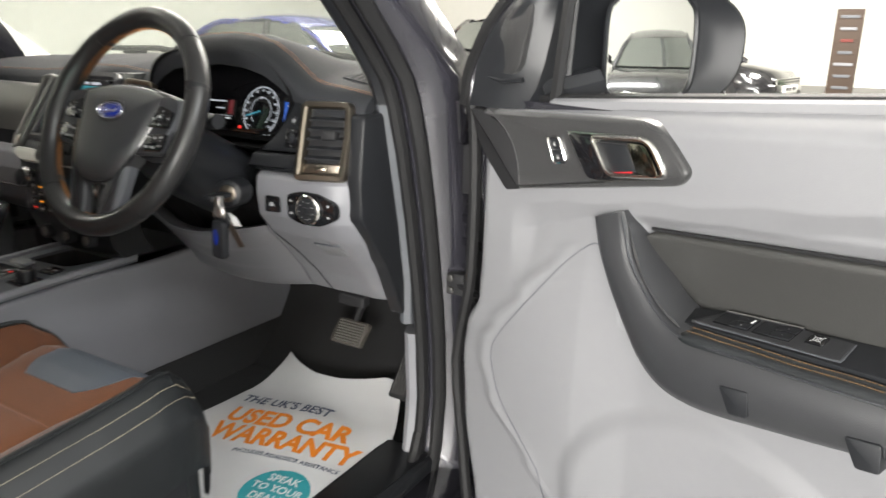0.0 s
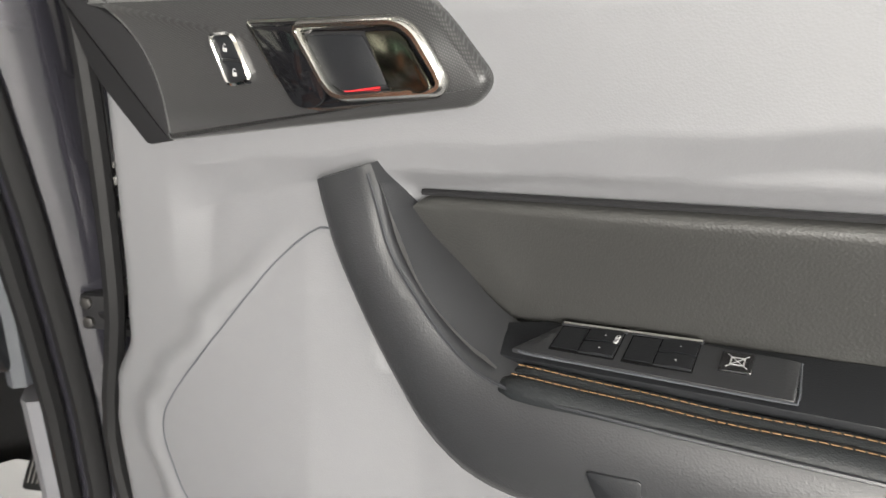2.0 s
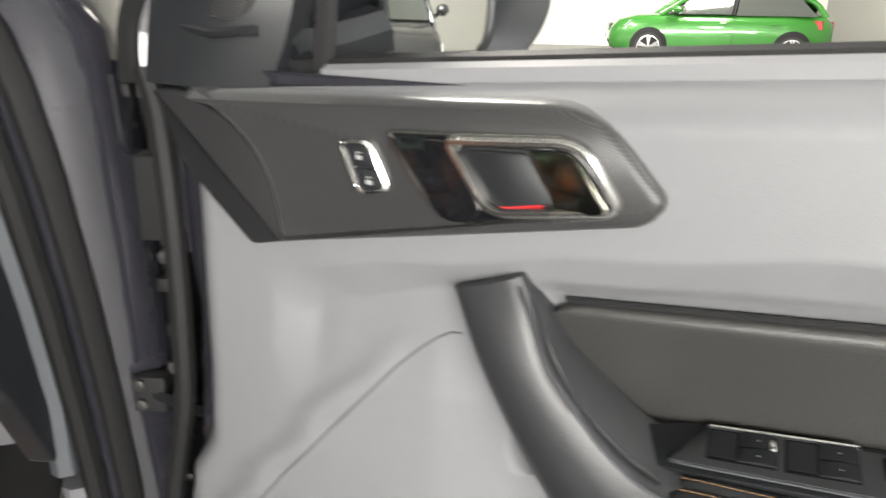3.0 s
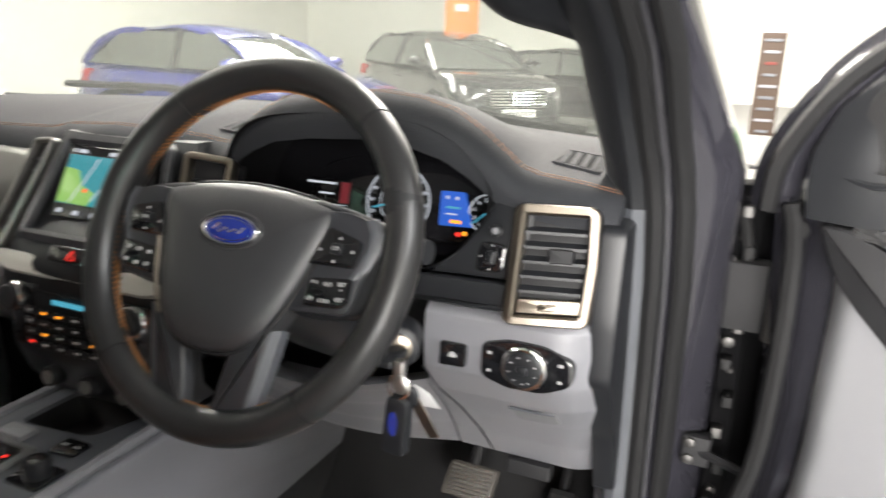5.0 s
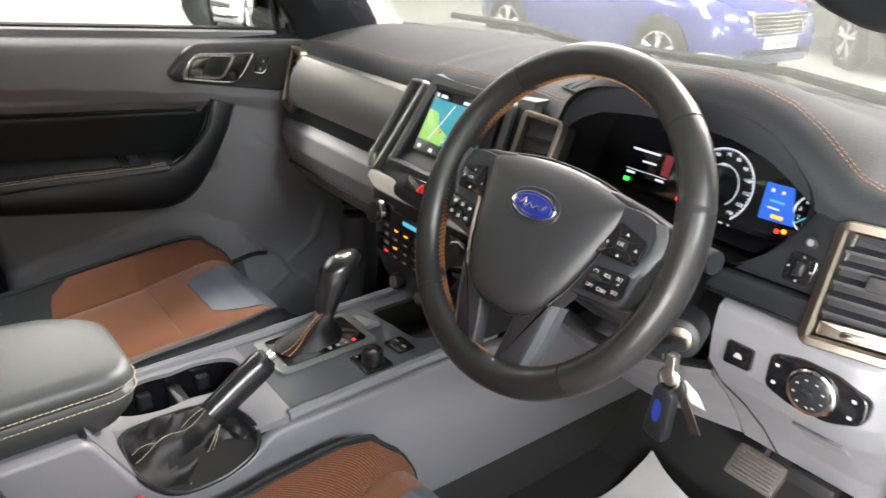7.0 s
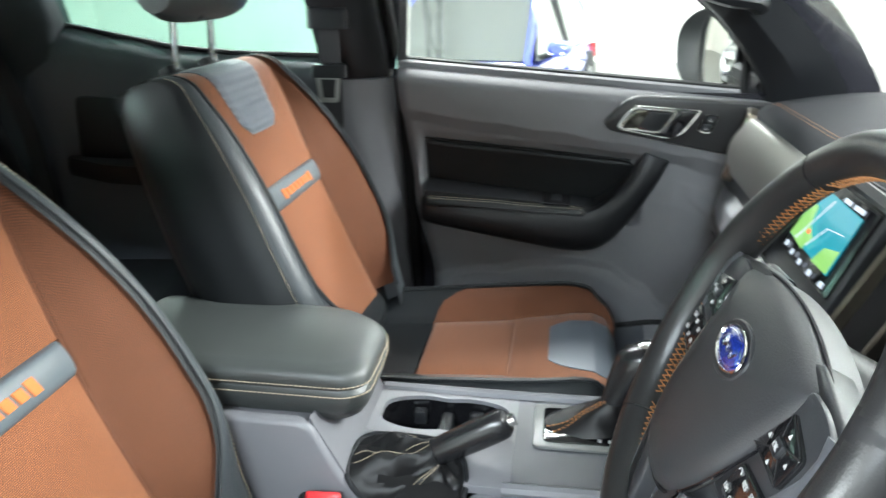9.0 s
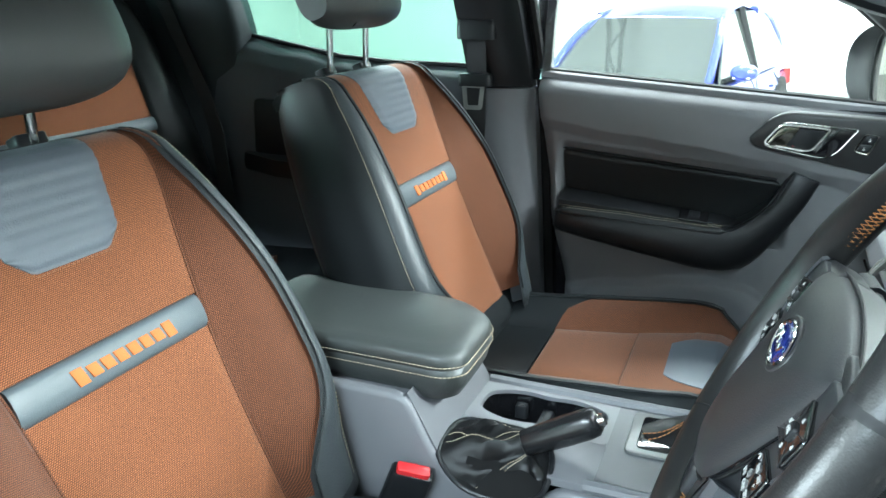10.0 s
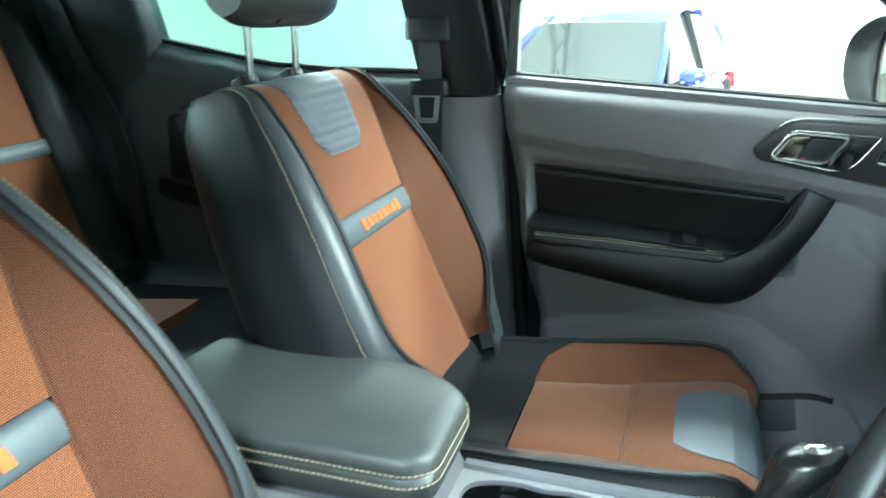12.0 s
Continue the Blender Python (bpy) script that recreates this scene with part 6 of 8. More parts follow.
s2 = part("right_display", Geo().prism(rounded([(0.476, 1.172), (0.524, 1.174), (0.508, 1.218), (0.473, 1.217)], 0.002), on_right, 0.0, 0.003, 0.0005), LCDBLUE, ip, "blue trip display")
for a0, b0, a1, b1, mt in ((0.482, 1.207, 0.486, 1.211, LCDWHITE), (0.496, 1.207, 0.500, 1.211, LCDWHITE), (0.484, 1.195, 0.504, 1.198, LCDCYAN), (0.484, 1.187, 0.500, 1.189, LCDWHITE), (0.492, 1.1765, 0.508, 1.181, LCDAMBER)):
    part("lit_bar", Geo().prism([(a0, b0), (a1, b0), (a1, b1), (a0, b1)], on_right, 0.0028, 0.0036, 0.0001), mt, s2)
tg = part("rev_counter", Geo().tube([dial(0.530 + 0.024 * math.cos(a), 1.183 + 0.024 * math.sin(a), 0.002) for a in (math.radians(60 + 190 * j / 20) for j in range(21))], 0.0008, 5), LCDWHITE, ip)
for j in range(5):
    a = math.radians(240 - j * 36)
    words("numeral", str(j + 1), 0.007, axes(dial(0.530 + 0.017 * math.cos(a), 1.183 + 0.017 * math.sin(a), 0.003), (1, 0, 0), (0, 0.287, 0.958), (0, -0.958, 0.287)), LCDWHITE, tg, 0.0003)
part("tacho_needle", Geo().tube([dial(0.530, 1.183, 0.004), dial(0.514, 1.169, 0.004)], 0.001, 5), LCDCYAN, tg)
for a, b, mt in ((0.494, 1.152, LCDRED), (0.503, 1.154, LCDAMBER), (0.345, 1.150, LCDRED)):
    part("warning_lamp", Geo().disc(dial(a, b, 0.0), (0, -1, 0.3), 0.0032, 0.002, 10, 0.0004), mt, ip)
for a in (0.418, 0.430):
    words("gear_letter", "D" if a < 0.42 else "S", 0.007, axes(dial(a, 1.138, 0.001), (1, 0, 0), (0, 0.287, 0.958), (0, -0.958, 0.287)), LCDWHITE, ip, 0.0003)

# ---------------------------------------------------------------- centre stack
STK = [(0.86, 0.150), (0.90, 0.115), (0.945, 0.100), (1.033, 0.104), (1.055, 0.108), (1.075, 0.105), (1.105, 0.122), (1.122, 0.140), (1.141, 0.163), (1.237, 0.207), (1.255, 0.222)]


def stack(x, z, d):
    y = line(STK, z)
    return Vector((x, y - 0.93 * d + 0.03 * (x / 0.2) ** 2, z + 0.36 * d))


part("stack_body", Geo().grid(lambda a, b: stack((2 * a - 1) * interp([(0.0, 0.130), (0.25, 0.142), (0.55, 0.175), (0.8, 0.172), (1.0, 0.125)], b)[0], 0.87 + 0.385 * b, -0.006), 14, 40, (0, 0.08, 0)), BLACK, dash, "black centre stack", 50)
sc = part("screen_surround", Geo().sweep([stack(a, b, 0.002) for a, b in rounded([(-0.128, 1.112), (0.128, 1.112), (0.098, 1.247), (-0.098, 1.247)], 0.012, 5)], [(-0.010, -0.006), (0.006, -0.006), (0.006, 0.004), (-0.004, 0.006), (-0.010, 0.001)], (0, -0.93, 0.36)), BEZEL, dash)
tsc = part("touch_screen", Geo().prism(rounded([(-0.092, 1.139), (0.092, 1.139), (0.082, 1.237), (-0.082, 1.237)], 0.004), stack, -0.004, 0.003, 0.001), GLOSS, dash, "lit touch screen showing a map")
part("map_field", Geo().prism([(-0.086, 1.157), (0.066, 1.157), (0.060, 1.224), (-0.079, 1.224)], stack, 0.0025, 0.0036, 0.0001), LCDTEAL, tsc)
part("map_land", Geo().prism([(-0.086, 1.158), (-0.020, 1.158), (-0.012, 1.176), (-0.040, 1.185), (-0.052, 1.204), (-0.082, 1.206)], stack, 0.0034, 0.0041, 0.0001), LCDGREEN, tsc)
part("map_land", Geo().prism([(0.02, 1.158), (0.064, 1.158), (0.062, 1.185), (0.03, 1.178)], stack, 0.0034, 0.0041, 0.0001), LCDGREEN, tsc)
for pts in (((-0.058, 1.160), (-0.036, 1.190), (-0.016, 1.222)), ((-0.015, 1.165), (0.01, 1.195), (0.05, 1.200))):
    part("map_road", Geo().tube([stack(a, b, 0.0042) for a, b in pts], 0.0008, 4), LCDWHITE, tsc)
part("map_pointer", Geo().disc(stack(-0.030, 1.178, 0.004), (0, -0.93, 0.36), 0.003, 0.001, 10, 0.0002), LCDRED, tsc)
for k in range(5):
    a = -0.076 + k * 0.036
    part("screen_icon", Geo().prism([(a - 0.005, 1.144), (a + 0.005, 1.144), (a + 0.004, 1.150), (a - 0.004, 1.150)], stack, 0.0025, 0.0036, 0.0001), LCDWHITE, tsc)
for a0, a1 in ((-0.074, -0.070), (-0.062, -0.046), (0.0, 0.02), (0.03, 0.055)):
    part("screen_icon", Geo().prism([(a0, 1.2275), (a1, 1.2275), (a1, 1.2325), (a0, 1.2325)], stack, 0.0025, 0.0036, 0.0001), LCDWHITE, tsc)


def centre_vent(sx):
    far = 0.016 if sx > 0 else 0.0
    q = [(0.128, 1.240), (0.176 + far, 1.234), (0.203 + 0.3 * far, 1.110), (0.180, 1.084), (0.158, 1.090)]
    q = rounded([(sx * a, b) for a, b in q], [0.008, 0.008, 0.008, 0.006, 0.008], 4)
    fat = 1.7 if sx > 0 else 1.0
    v = part("air_vent", Geo().sweep([stack(a, b, 0.006) for a, b in q], [(fat * a, b) for a, b in ((-0.0025, -0.012), (0.003, -0.012), (0.003, 0.001), (0.001, 0.003), (-0.0012, 0.003), (-0.0025, 0.001))], (0, -0.93, 0.36)), SATIN if sx > 0 else TITAN, dash, "satin framed air vent")
    part("vent_well", Geo().prism(q, stack, -0.03, -0.005, 0.001), DARK, v)
    for i in range(7):
        z = 1.112 + i * 0.0165
        k = (1.240 - z) / 0.142
        part("slat", Geo().loft([[stack(sx * x, z + 0.003, -0.006), stack(sx * x, z - 0.004, 0.003), stack(sx * x, z - 0.006, 0.002), stack(sx * x, z + 0.0, -0.007)] for x in (0.130 + 0.030 * k, 0.174 + 0.024 * k + far * (1 - 0.7 * k))]), BLACK, v)
    part("vent_foot", Geo().prism(rounded([(sx * 0.162, 1.086), (sx * 0.190, 1.096), (sx * 0.186, 1.110), (sx * 0.163, 1.104)], 0.003), stack, -0.004, 0.007, 0.002), SATIN, v)


centre_vent(-1)
centre_vent(1)
hz = part("hazard_switch", Geo().prism(rounded([(-0.045, 1.090), (0.045, 1.090), (0.045, 1.110), (-0.045, 1.110)], 0.004), stack, -0.006, 0.002, 0.001), GLOSS, dash)
part("hazard_triangle", Geo().tube([stack(a, b, 0.0028) for a, b in ((-0.007, 1.095), (0.007, 1.095), (0.0, 1.1065))], 0.0008, 4, True), LCDRED, hz)
part("silver_band", Geo().prism(rounded([(-0.172, 1.074), (-0.14, 1.060), (0.14, 1.060), (0.172, 1.074), (0.165, 1.088), (-0.165, 1.088)], [0.006, 0.03, 0.03, 0.006, 0.004, 0.004], 4), stack, -0.012, 0.007, 0.004), BAND, dash, "satin silver band")
cl = part("climate_panel", Geo().prism(rounded([(-0.128, 0.952), (0.128, 0.952), (0.136, 1.048), (-0.136, 1.048)], 0.008), stack, -0.01, 0.0025, 0.002), GLOSS, dash, "black climate and radio panel")
part("disc_slot", Geo().prism([(-0.075, 1.0405), (0.075, 1.0405), (0.075, 1.0435), (-0.075, 1.0435)], stack, 0.002, 0.0035, 0.0003), DARK, cl)
part("panel_display", Geo().prism([(-0.030, 1.029), (0.030, 1.029), (0.030, 1.0365), (-0.030, 1.0365)], stack, 0.002, 0.0032, 0.0003), LCDCYAN, cl)
for sx in (-1, 1):
    kn = part("rotary_knob", Geo().disc(stack(sx * 0.112, 1.025, 0.001), (0, -0.97, 0.25), 0.0185, 0.020, 24, 0.003), BLACK, cl, "knurled rotary knob")
    part("knob_ring", Geo().tube([stack(sx * 0.112 + 0.0195 * math.cos(a), 1.025 + 0.0195 * math.sin(a), 0.009) for a in (2 * math.pi * j / 28 for j in range(28))], 0.0026, 6, True), CHROME, kn)
    part("knob_glow", Geo().tube([stack(sx * 0.112 + 0.0215 * math.cos(a), 1.025 + 0.0215 * math.sin(a), 0.004) for a in (2 * math.pi * j / 28 for j in range(28))], 0.0012, 5, True), CHROME, kn)
for r, z in enumerate((1.012, 0.996, 0.980, 0.964)):
    for k in range(6):
        a = -0.078 + k * 0.0312
        b = part("panel_key", Geo().prism(rounded([(a - 0.013, z - 0.0055), (a + 0.013, z - 0.0055), (a + 0.013, z + 0.0055), (a - 0.013, z + 0.0055)], 0.002), stack, 0.002, 0.005, 0.001), BLACK, cl)
        mt = {(0, 1): LCDAMBER, (0, 2): LCDAMBER, (3, 0): LCDRED, (3, 5): LCDRED, (2, 1): LCDAMBER, (2, 4): LCDAMBER, (1, 5): LCDCYAN}.get((r, k), WHITEMARK)
        part("key_mark", Geo().prism([(a - 0.005, z - 0.0014), (a + 0.005, z - 0.0014), (a + 0.005, z + 0.0018), (a - 0.005, z + 0.0018)], stack, 0.0048, 0.0056, 0.0001), mt, b)
for a in (-0.055, 0.02, 0.09):
    so = part("power_socket", Geo().disc((a, 0.118, 0.912), (0, -0.98, 0.1), 0.0155, 0.018, 20, 0.003), BLACK, dash, "round power socket cap")
    part("socket_ring", Geo().disc((a, 0.100, 0.914), (0, -0.98, 0.1), 0.010, 0.002, 16, 0.0005), TITAN, so)

# ---------------------------------------------------------------- steering wheel
WC = Vector((0.3715, 0.0166, 1.1966))
WT, WY = radians(26.4), radians(-1.9)
RZ = Matrix.Rotation(WY, 3, "Z")
WX, WV, WN = RZ @ Vector((1, 0, 0)), RZ @ Vector((0, math.sin(WT), math.cos(WT))), RZ @ Vector((0, -math.cos(WT), math.sin(WT)))


def wp_(x, v, h):
    return WC + WX * x + WV * v + WN * h


wheel = thing("steering_wheel", WC, "black leather three-spoke steering wheel with orange stitching", "steering wheel")
RIM, TR = 0.187, 0.0185


def rim_arc(a0, a1, r, n=40, grow=0.0):
    g = Geo()
    rings = []
    for i in range(n + 1):
        a = a0 + (a1 - a0) * i / n
        e = WX * math.cos(a) + WV * math.sin(a)
        c = WC + e * RIM
        bump = 1 + 0.07 * math.exp(-((a - math.radians(20)) / 0.22) ** 2) + 0.07 * math.exp(-((a - math.radians(160)) / 0.22) ** 2)
        rings.append([c + e * (r * bump * math.cos(t)) + WN * (r * 1.08 * bump * math.sin(t)) for t in (2 * math.pi * j / 16 for j in range(16))])
    return g.loft(rings)


marks = [math.radians(a) for a in (48.5, 129.0, 229.0, 311.0)]
for a0, a1, mt, lb in ((marks[0] + 0.006, marks[1] - 0.006, RIMLEATHER, "smooth leather top of the rim"), (marks[1] + 0.006, marks[2] - 0.006, RIMLEATHER, ""), (marks[2] + 0.006, marks[3] - 0.006, RIMLEATHER, ""), (marks[3] + 0.006, marks[0] + 2 * math.pi - 0.006, RIMLEATHER, "")):
    part("rim_section", rim_arc(a0, a1, TR), mt, wheel, lb, 60)
part("rim_core", rim_arc(0, 2 * math.pi, TR * 0.94, 72), DARK, wheel)


def lacing(a0, a1):
    """Crossed stitches on the inner side of the rim."""
    g = Geo()
    n = int((a1 - a0) * RIM / 0.0065)
    for i in range(n):
        for s in (-1, 1):
            pts = []
            for k in (0, 0.5, 1):
                a = a0 + (a1 - a0) * (i + k) / n
                t = math.pi - s * (k - 0.5) * 0.62 + 0.25
                e = WX * math.cos(a) + WV * math.sin(a)
                pts.append(WC + e * (RIM + 1.035 * TR * math.cos(t)) + WN * (1.035 * TR * 1.08 * math.sin(t)))
            g.tube(pts, 0.00062, 4)
    return g


stitches = Geo()
for d0, d1 in ((63, 124), (127, 160), (176, 222), (226, 250), (264, 299), (304, 358)):
    run = lacing(math.radians(d0), math.radians(d1))
    stitches.add(run.v, run.f)
tagged(part("lacing", stitches, STITCH, wheel), "orange crossed lacing on the rim", "", kind="stuff")
# air bag cover
def wsym(pts):
    return pts + [(-x, y) for x, y in pts[::-1] if x > 1e-6]


cov = wsym([(0.0, -0.114), (0.034, -0.109), (0.060, -0.091), (0.079, -0.058), (0.095, -0.014), (0.107, 0.022), (0.1125, 0.043), (0.108, 0.049), (0.090, 0.0535), (0.050, 0.0605), (0.0, 0.0635)])
cov = [tuple(p)[:2] for p in smooth_path([(a, b, 0) for a, b in cov], 4, True)]


def hub(x, v, h):
    """On the cover, whose foot stands nearer to the driver than its top."""
    return wp_(x, v, h + 0.006 - 0.10 * v)


rings = []
for k, h in ((1.0, -0.03), (1.0, -0.005), (0.985, 0.0), (0.95, 0.004), (0.85, 0.009), (0.60, 0.0135), (0.30, 0.015)):
    rings.append([hub(x * k, -0.015 + (y + 0.015) * k, h) for x, y in cov])
air = part("airbag_cover", Geo().loft(rings), HUB, wheel, "black grained airbag cover", 50)
part("cover_gap", Geo().tube([hub(x * 1.012, -0.015 + (y + 0.015) * 1.012, -0.004) for x, y in cov], 0.0016, 6, True), DARK, air)
# oval badge
part("badge_dish", Geo().tube([hub(0.0375 * math.cos(a), 0.009 + 0.0190 * math.sin(a), 0.0140) for a in (2 * math.pi * j / 36 for j in range(36))], 0.0022, 8, True), HUB, air)
part("badge_ring", Geo().tube([hub(0.0330 * math.cos(a), 0.009 + 0.0148 * math.sin(a), 0.0165) for a in (2 * math.pi * j / 36 for j in range(36))], 0.0014, 6, True), CHROME, air)
bd = part("oval_badge", Geo().loft([[hub(0.032 * k * math.cos(a), 0.009 + 0.0142 * k * math.sin(a), h) for a in (2 * math.pi * j / 32 for j in range(32))] for k, h in ((1, 0.010), (1, 0.0162), (0.7, 0.0178), (0.3, 0.0182))]), ENAMEL, air, "blue enamel oval badge")
part("badge_bar", Geo().tube(smooth_path([hub(-0.019, 0.007, 0.0184), hub(-0.013, 0.014, 0.0186), hub(-0.010, 0.005, 0.0188), hub(-0.003, 0.0105, 0.0188), hub(0.002, 0.006, 0.0188), hub(0.009, 0.010, 0.0187), hub(0.014, 0.006, 0.0186), hub(0.019, 0.013, 0.0184)], 4), 0.0010, 5), CHROME, bd)
part("badge_line", Geo().tube([hub(0.0285 * math.cos(a), 0.009 + 0.0112 * math.sin(a), 0.0175) for a in (2 * math.pi * j / 32 for j in range(32))], 0.0005, 4, True), CHROME, bd)
# spokes
for sx in (-1, 1):
    sp_out = rounded([(sx * 0.070, 0.058), (sx * 0.118, 0.052), (sx * 0.172, 0.040), (sx * 0.176, -0.030), (sx * 0.150, -0.052), (sx * 0.085, -0.062), (sx * 0.060, -0.02)], 0.012, 4)
    part("side_spoke", Geo().prism(sp_out, lambda a, b, d: wp_(a, b, d - 0.10 * max(0, abs(a) - 0.13)), -0.022, 0.004, 0.006), BLACK, wheel, sharp=45)
    bz = rounded([(sx * 0.100, 0.046), (sx * 0.128, 0.047), (sx * 0.163, 0.037), (sx * 0.165, 0.012), (sx * 0.152, -0.014), (sx * 0.147, -0.052), (sx * 0.078, -0.058), (sx * 0.094, -0.01)], [0.006, 0.01, 0.01, 0.02, 0.02, 0.012, 0.006, 0.03], 4)
    part("switch_bezel", Geo().prism(bz, lambda a, b, d: wp_(a, b, d - 0.06 * max(0, abs(a) - 0.13)), 0.0, 0.0075, 0.003), BEZEL, wheel, "dark satin switch bezel")
    part("bright_strip", Geo().tube(smooth_path([hub(sx * 0.1155, 0.043, 0.001), hub(sx * 0.110, 0.020, 0.001), hub(sx * 0.098, -0.016, 0.001), hub(sx * 0.083, -0.058, 0.001), hub(sx * 0.066, -0.088, 0.0)], 5), 0.0022 if sx < 0 else 0.0012, 6), SATIN if sx < 0 else GLOSS, wheel)
    part("bezel_edge", Geo().loft([[wp_(sx * (x - 0.005), v, 0.0070), wp_(sx * x, v + 0.001, 0.0082), wp_(sx * (x + 0.007), v + 0.002, 0.0040), wp_(sx * (x + 0.006), v + 0.002, 0.0)] for x, v in ((0.150, 0.041), (0.1575, 0.028), (0.1580, 0.012), (0.151, -0.006), (0.145, -0.018))]), CONTOP, wheel, "satin outer edge of the switch bezel", 50)
    up4 = rounded([(sx * 0.108, 0.030), (sx * 0.147, 0.020), (sx * 0.145, -0.007), (sx * 0.092, -0.009)], [0.003, 0.006, 0.006, 0.004], 4)
    ks = part("switch_pad", Geo().prism(up4, wp_, 0.006, 0.0105, 0.002), GLOSS, wheel, "five-way switch pad")
    okb = part("ok_button", Geo().prism(rounded([(sx * 0.1155, 0.0035), (sx * 0.1285, 0.0035), (sx * 0.1285, 0.0145), (sx * 0.1155, 0.0145)], 0.003), wp_, 0.010, 0.0135, 0.0015), BLACK, ks)
    words("button_word", "OK", 0.0058, axes(wp_(sx * 0.1220, 0.0090, 0.0138), WX, WV, WN), WHITEMARK, okb, 0.0003)
    for a, b in ((0.1235, 0.0200), (0.1215, -0.003), (0.1035, 0.0065), (0.1395, 0.0085)):
        part("arrow_mark", Geo().prism([(sx * a - 0.0018, b - 0.0014), (sx * a + 0.0018, b - 0.0014), (sx * a, b + 0.0018)], wp_, 0.0104, 0.0112, 0.0002), WHITEMARK, ks)
    low6 = rounded([(sx * 0.099, -0.0215), (sx * 0.145, -0.0165), (sx * 0.146, -0.0400), (sx * 0.138, -0.0470), (sx * 0.097, -0.0500)], 0.004, 3)
    for d0, d1 in (((0.109, 0.0285), (0.116, 0.0145)), ((0.146, 0.019), (0.1285, 0.0135)), ((0.093, -0.008), (0.1155, 0.0045)), ((0.144, -0.006), (0.1285, 0.0045))):
        part("key_gap", Geo().tube([wp_(sx * d0[0], d0[1], 0.0102), wp_(sx * d1[0], d1[1], 0.0106)], 0.0006, 4), DARK, ks)
    lw = part("cruise_pad", Geo().prism(low6, wp_, 0.006, 0.0105, 0.002), GLOSS, wheel, "six-key switch pad")
    if sx > 0:
        for text, a, b in (("RES", 0.1215, -0.0260), ("SET", 0.1370, -0.0240), ("+", 0.1370, -0.0295), ("LIM", 0.1050, -0.0420), ("CAN", 0.1210, -0.0420), ("SET", 0.1370, -0.0385)):
            words("button_word", text, 0.0055, axes(wp_(a, b, 0.0112), WX, WV, WN), WHITEMARK, lw, 0.0003)
        part("gauge_mark", Geo().tube([wp_(0.106 + 0.003 * math.cos(t), -0.0270 + 0.003 * math.sin(t), 0.011) for t in (0, 0.8, 1.6, 2.4, 3.1)], 0.0005, 4), WHITEMARK, lw)
    else:
        for a, b in ((-0.106, -0.028), (-0.121, -0.0265), (-0.136, -0.0255), (-0.106, -0.041), (-0.121, -0.0415), (-0.136, -0.0395)):
            part("key_mark", Geo().prism([(a - 0.0025, b - 0.002), (a + 0.0025, b - 0.002), (a + 0.0025, b + 0.002), (a - 0.0025, b + 0.002)], wp_, 0.0104, 0.0112, 0.0002), WHITEMARK, lw)
    # lower pair of spokes with bright edges
    ls = [(sx * 0.030, -0.104), (sx * 0.074, -0.080), (sx * 0.066, -0.125), (sx * 0.056, -0.172), (sx * 0.016, -0.180), (sx * 0.022, -0.140)]
    lower = part("lower_spoke", Geo().prism(rounded(ls, 0.006, 3), lambda a, b, d: wp_(a, b, d + 0.15 * max(0, b + 0.17)), -0.014, 0.003, 0.004), BEZEL, wheel, sharp=45)
    part("bright_edge", Geo().loft([[wp_(sx * x, v, h), wp_(sx * (x + 0.009), v + 0.003, h - 0.005), wp_(sx * (x + 0.008), v + 0.003, h - 0.020), wp_(sx * (x - 0.002), v, h - 0.018)] for x, v, h in ((0.0745, -0.081, 0.0150), (0.0665, -0.125, 0.0090), (0.0565, -0.172, 0.0025))]), CONTOP, lower)

# steering column, stalks, ignition
col = thing("steering_column", WC + Vector((0, 0.1, -0.05)), "black steering column shroud with stalks and ignition lock", "steering column")
rings = []
for d, r, dz in ((0.035, 0.040, 0.0), (0.055, 0.058, -0.004), (0.10, 0.068, -0.014), (0.17, 0.074, -0.024), (0.26, 0.075, -0.030)):
    c = WC - WN * d + WV * dz
    rings.append([c + WX * (r * 1.05 * math.cos(a)) + WV * (r * 0.95 * math.sin(a)) for a in (2 * math.pi * j / 24 for j in range(24))])
part("shroud", Geo().loft(rings), BLACK, col)
for sx in (-1, 1):
    stp = [WC - WN * 0.062 + WX * (sx * 0.055) + WV * 0.022, WC - WN * 0.058 + WX * (sx * 0.11) + WV * 0.026, WC - WN * 0.050 + WX * (sx * 0.155) + WV * 0.028]
    st = part("stalk", Geo().tube(stp, lambda t: 0.0085 + 0.002 * t, 10), BLACK, col, "black control stalk")
    e = stp[-1]
    part("stalk_end", Geo().tube([e, e + WX * (sx * 0.012) + WN * 0.002, e + WX * (sx * 0.036) + WN * 0.006], lambda t: 0.0145 - 0.002 * t, 12), BLACK, st)
    for k in range(4):
        part("stalk_mark", Geo().prism([(0, 0), (0.004, 0), (0.004, 0.003), (0, 0.003)], lambda a, b, d: e - WX * (sx * (0.012 + 0.006 * (k % 2))) + WX * a + WV * (b - 0.002 + 0.006 * (k // 2)) + WN * (0.0112 + d), 0.0, 0.0006, 0.0002), WHITEMARK, st)
lock_at = Vector((0.500, 0.128, 1.062))
LD = Vector((0.35, -0.85, 0.1)).normalized()
ig = part("ignition_lock", Geo().disc(lock_at - LD * 0.05, LD, 0.026, 0.052, 24, 0.006), BLACK, col)
part("ignition_ring", Geo().disc(lock_at, LD, 0.016, 0.004, 20, 0.001), SATIN, ig)

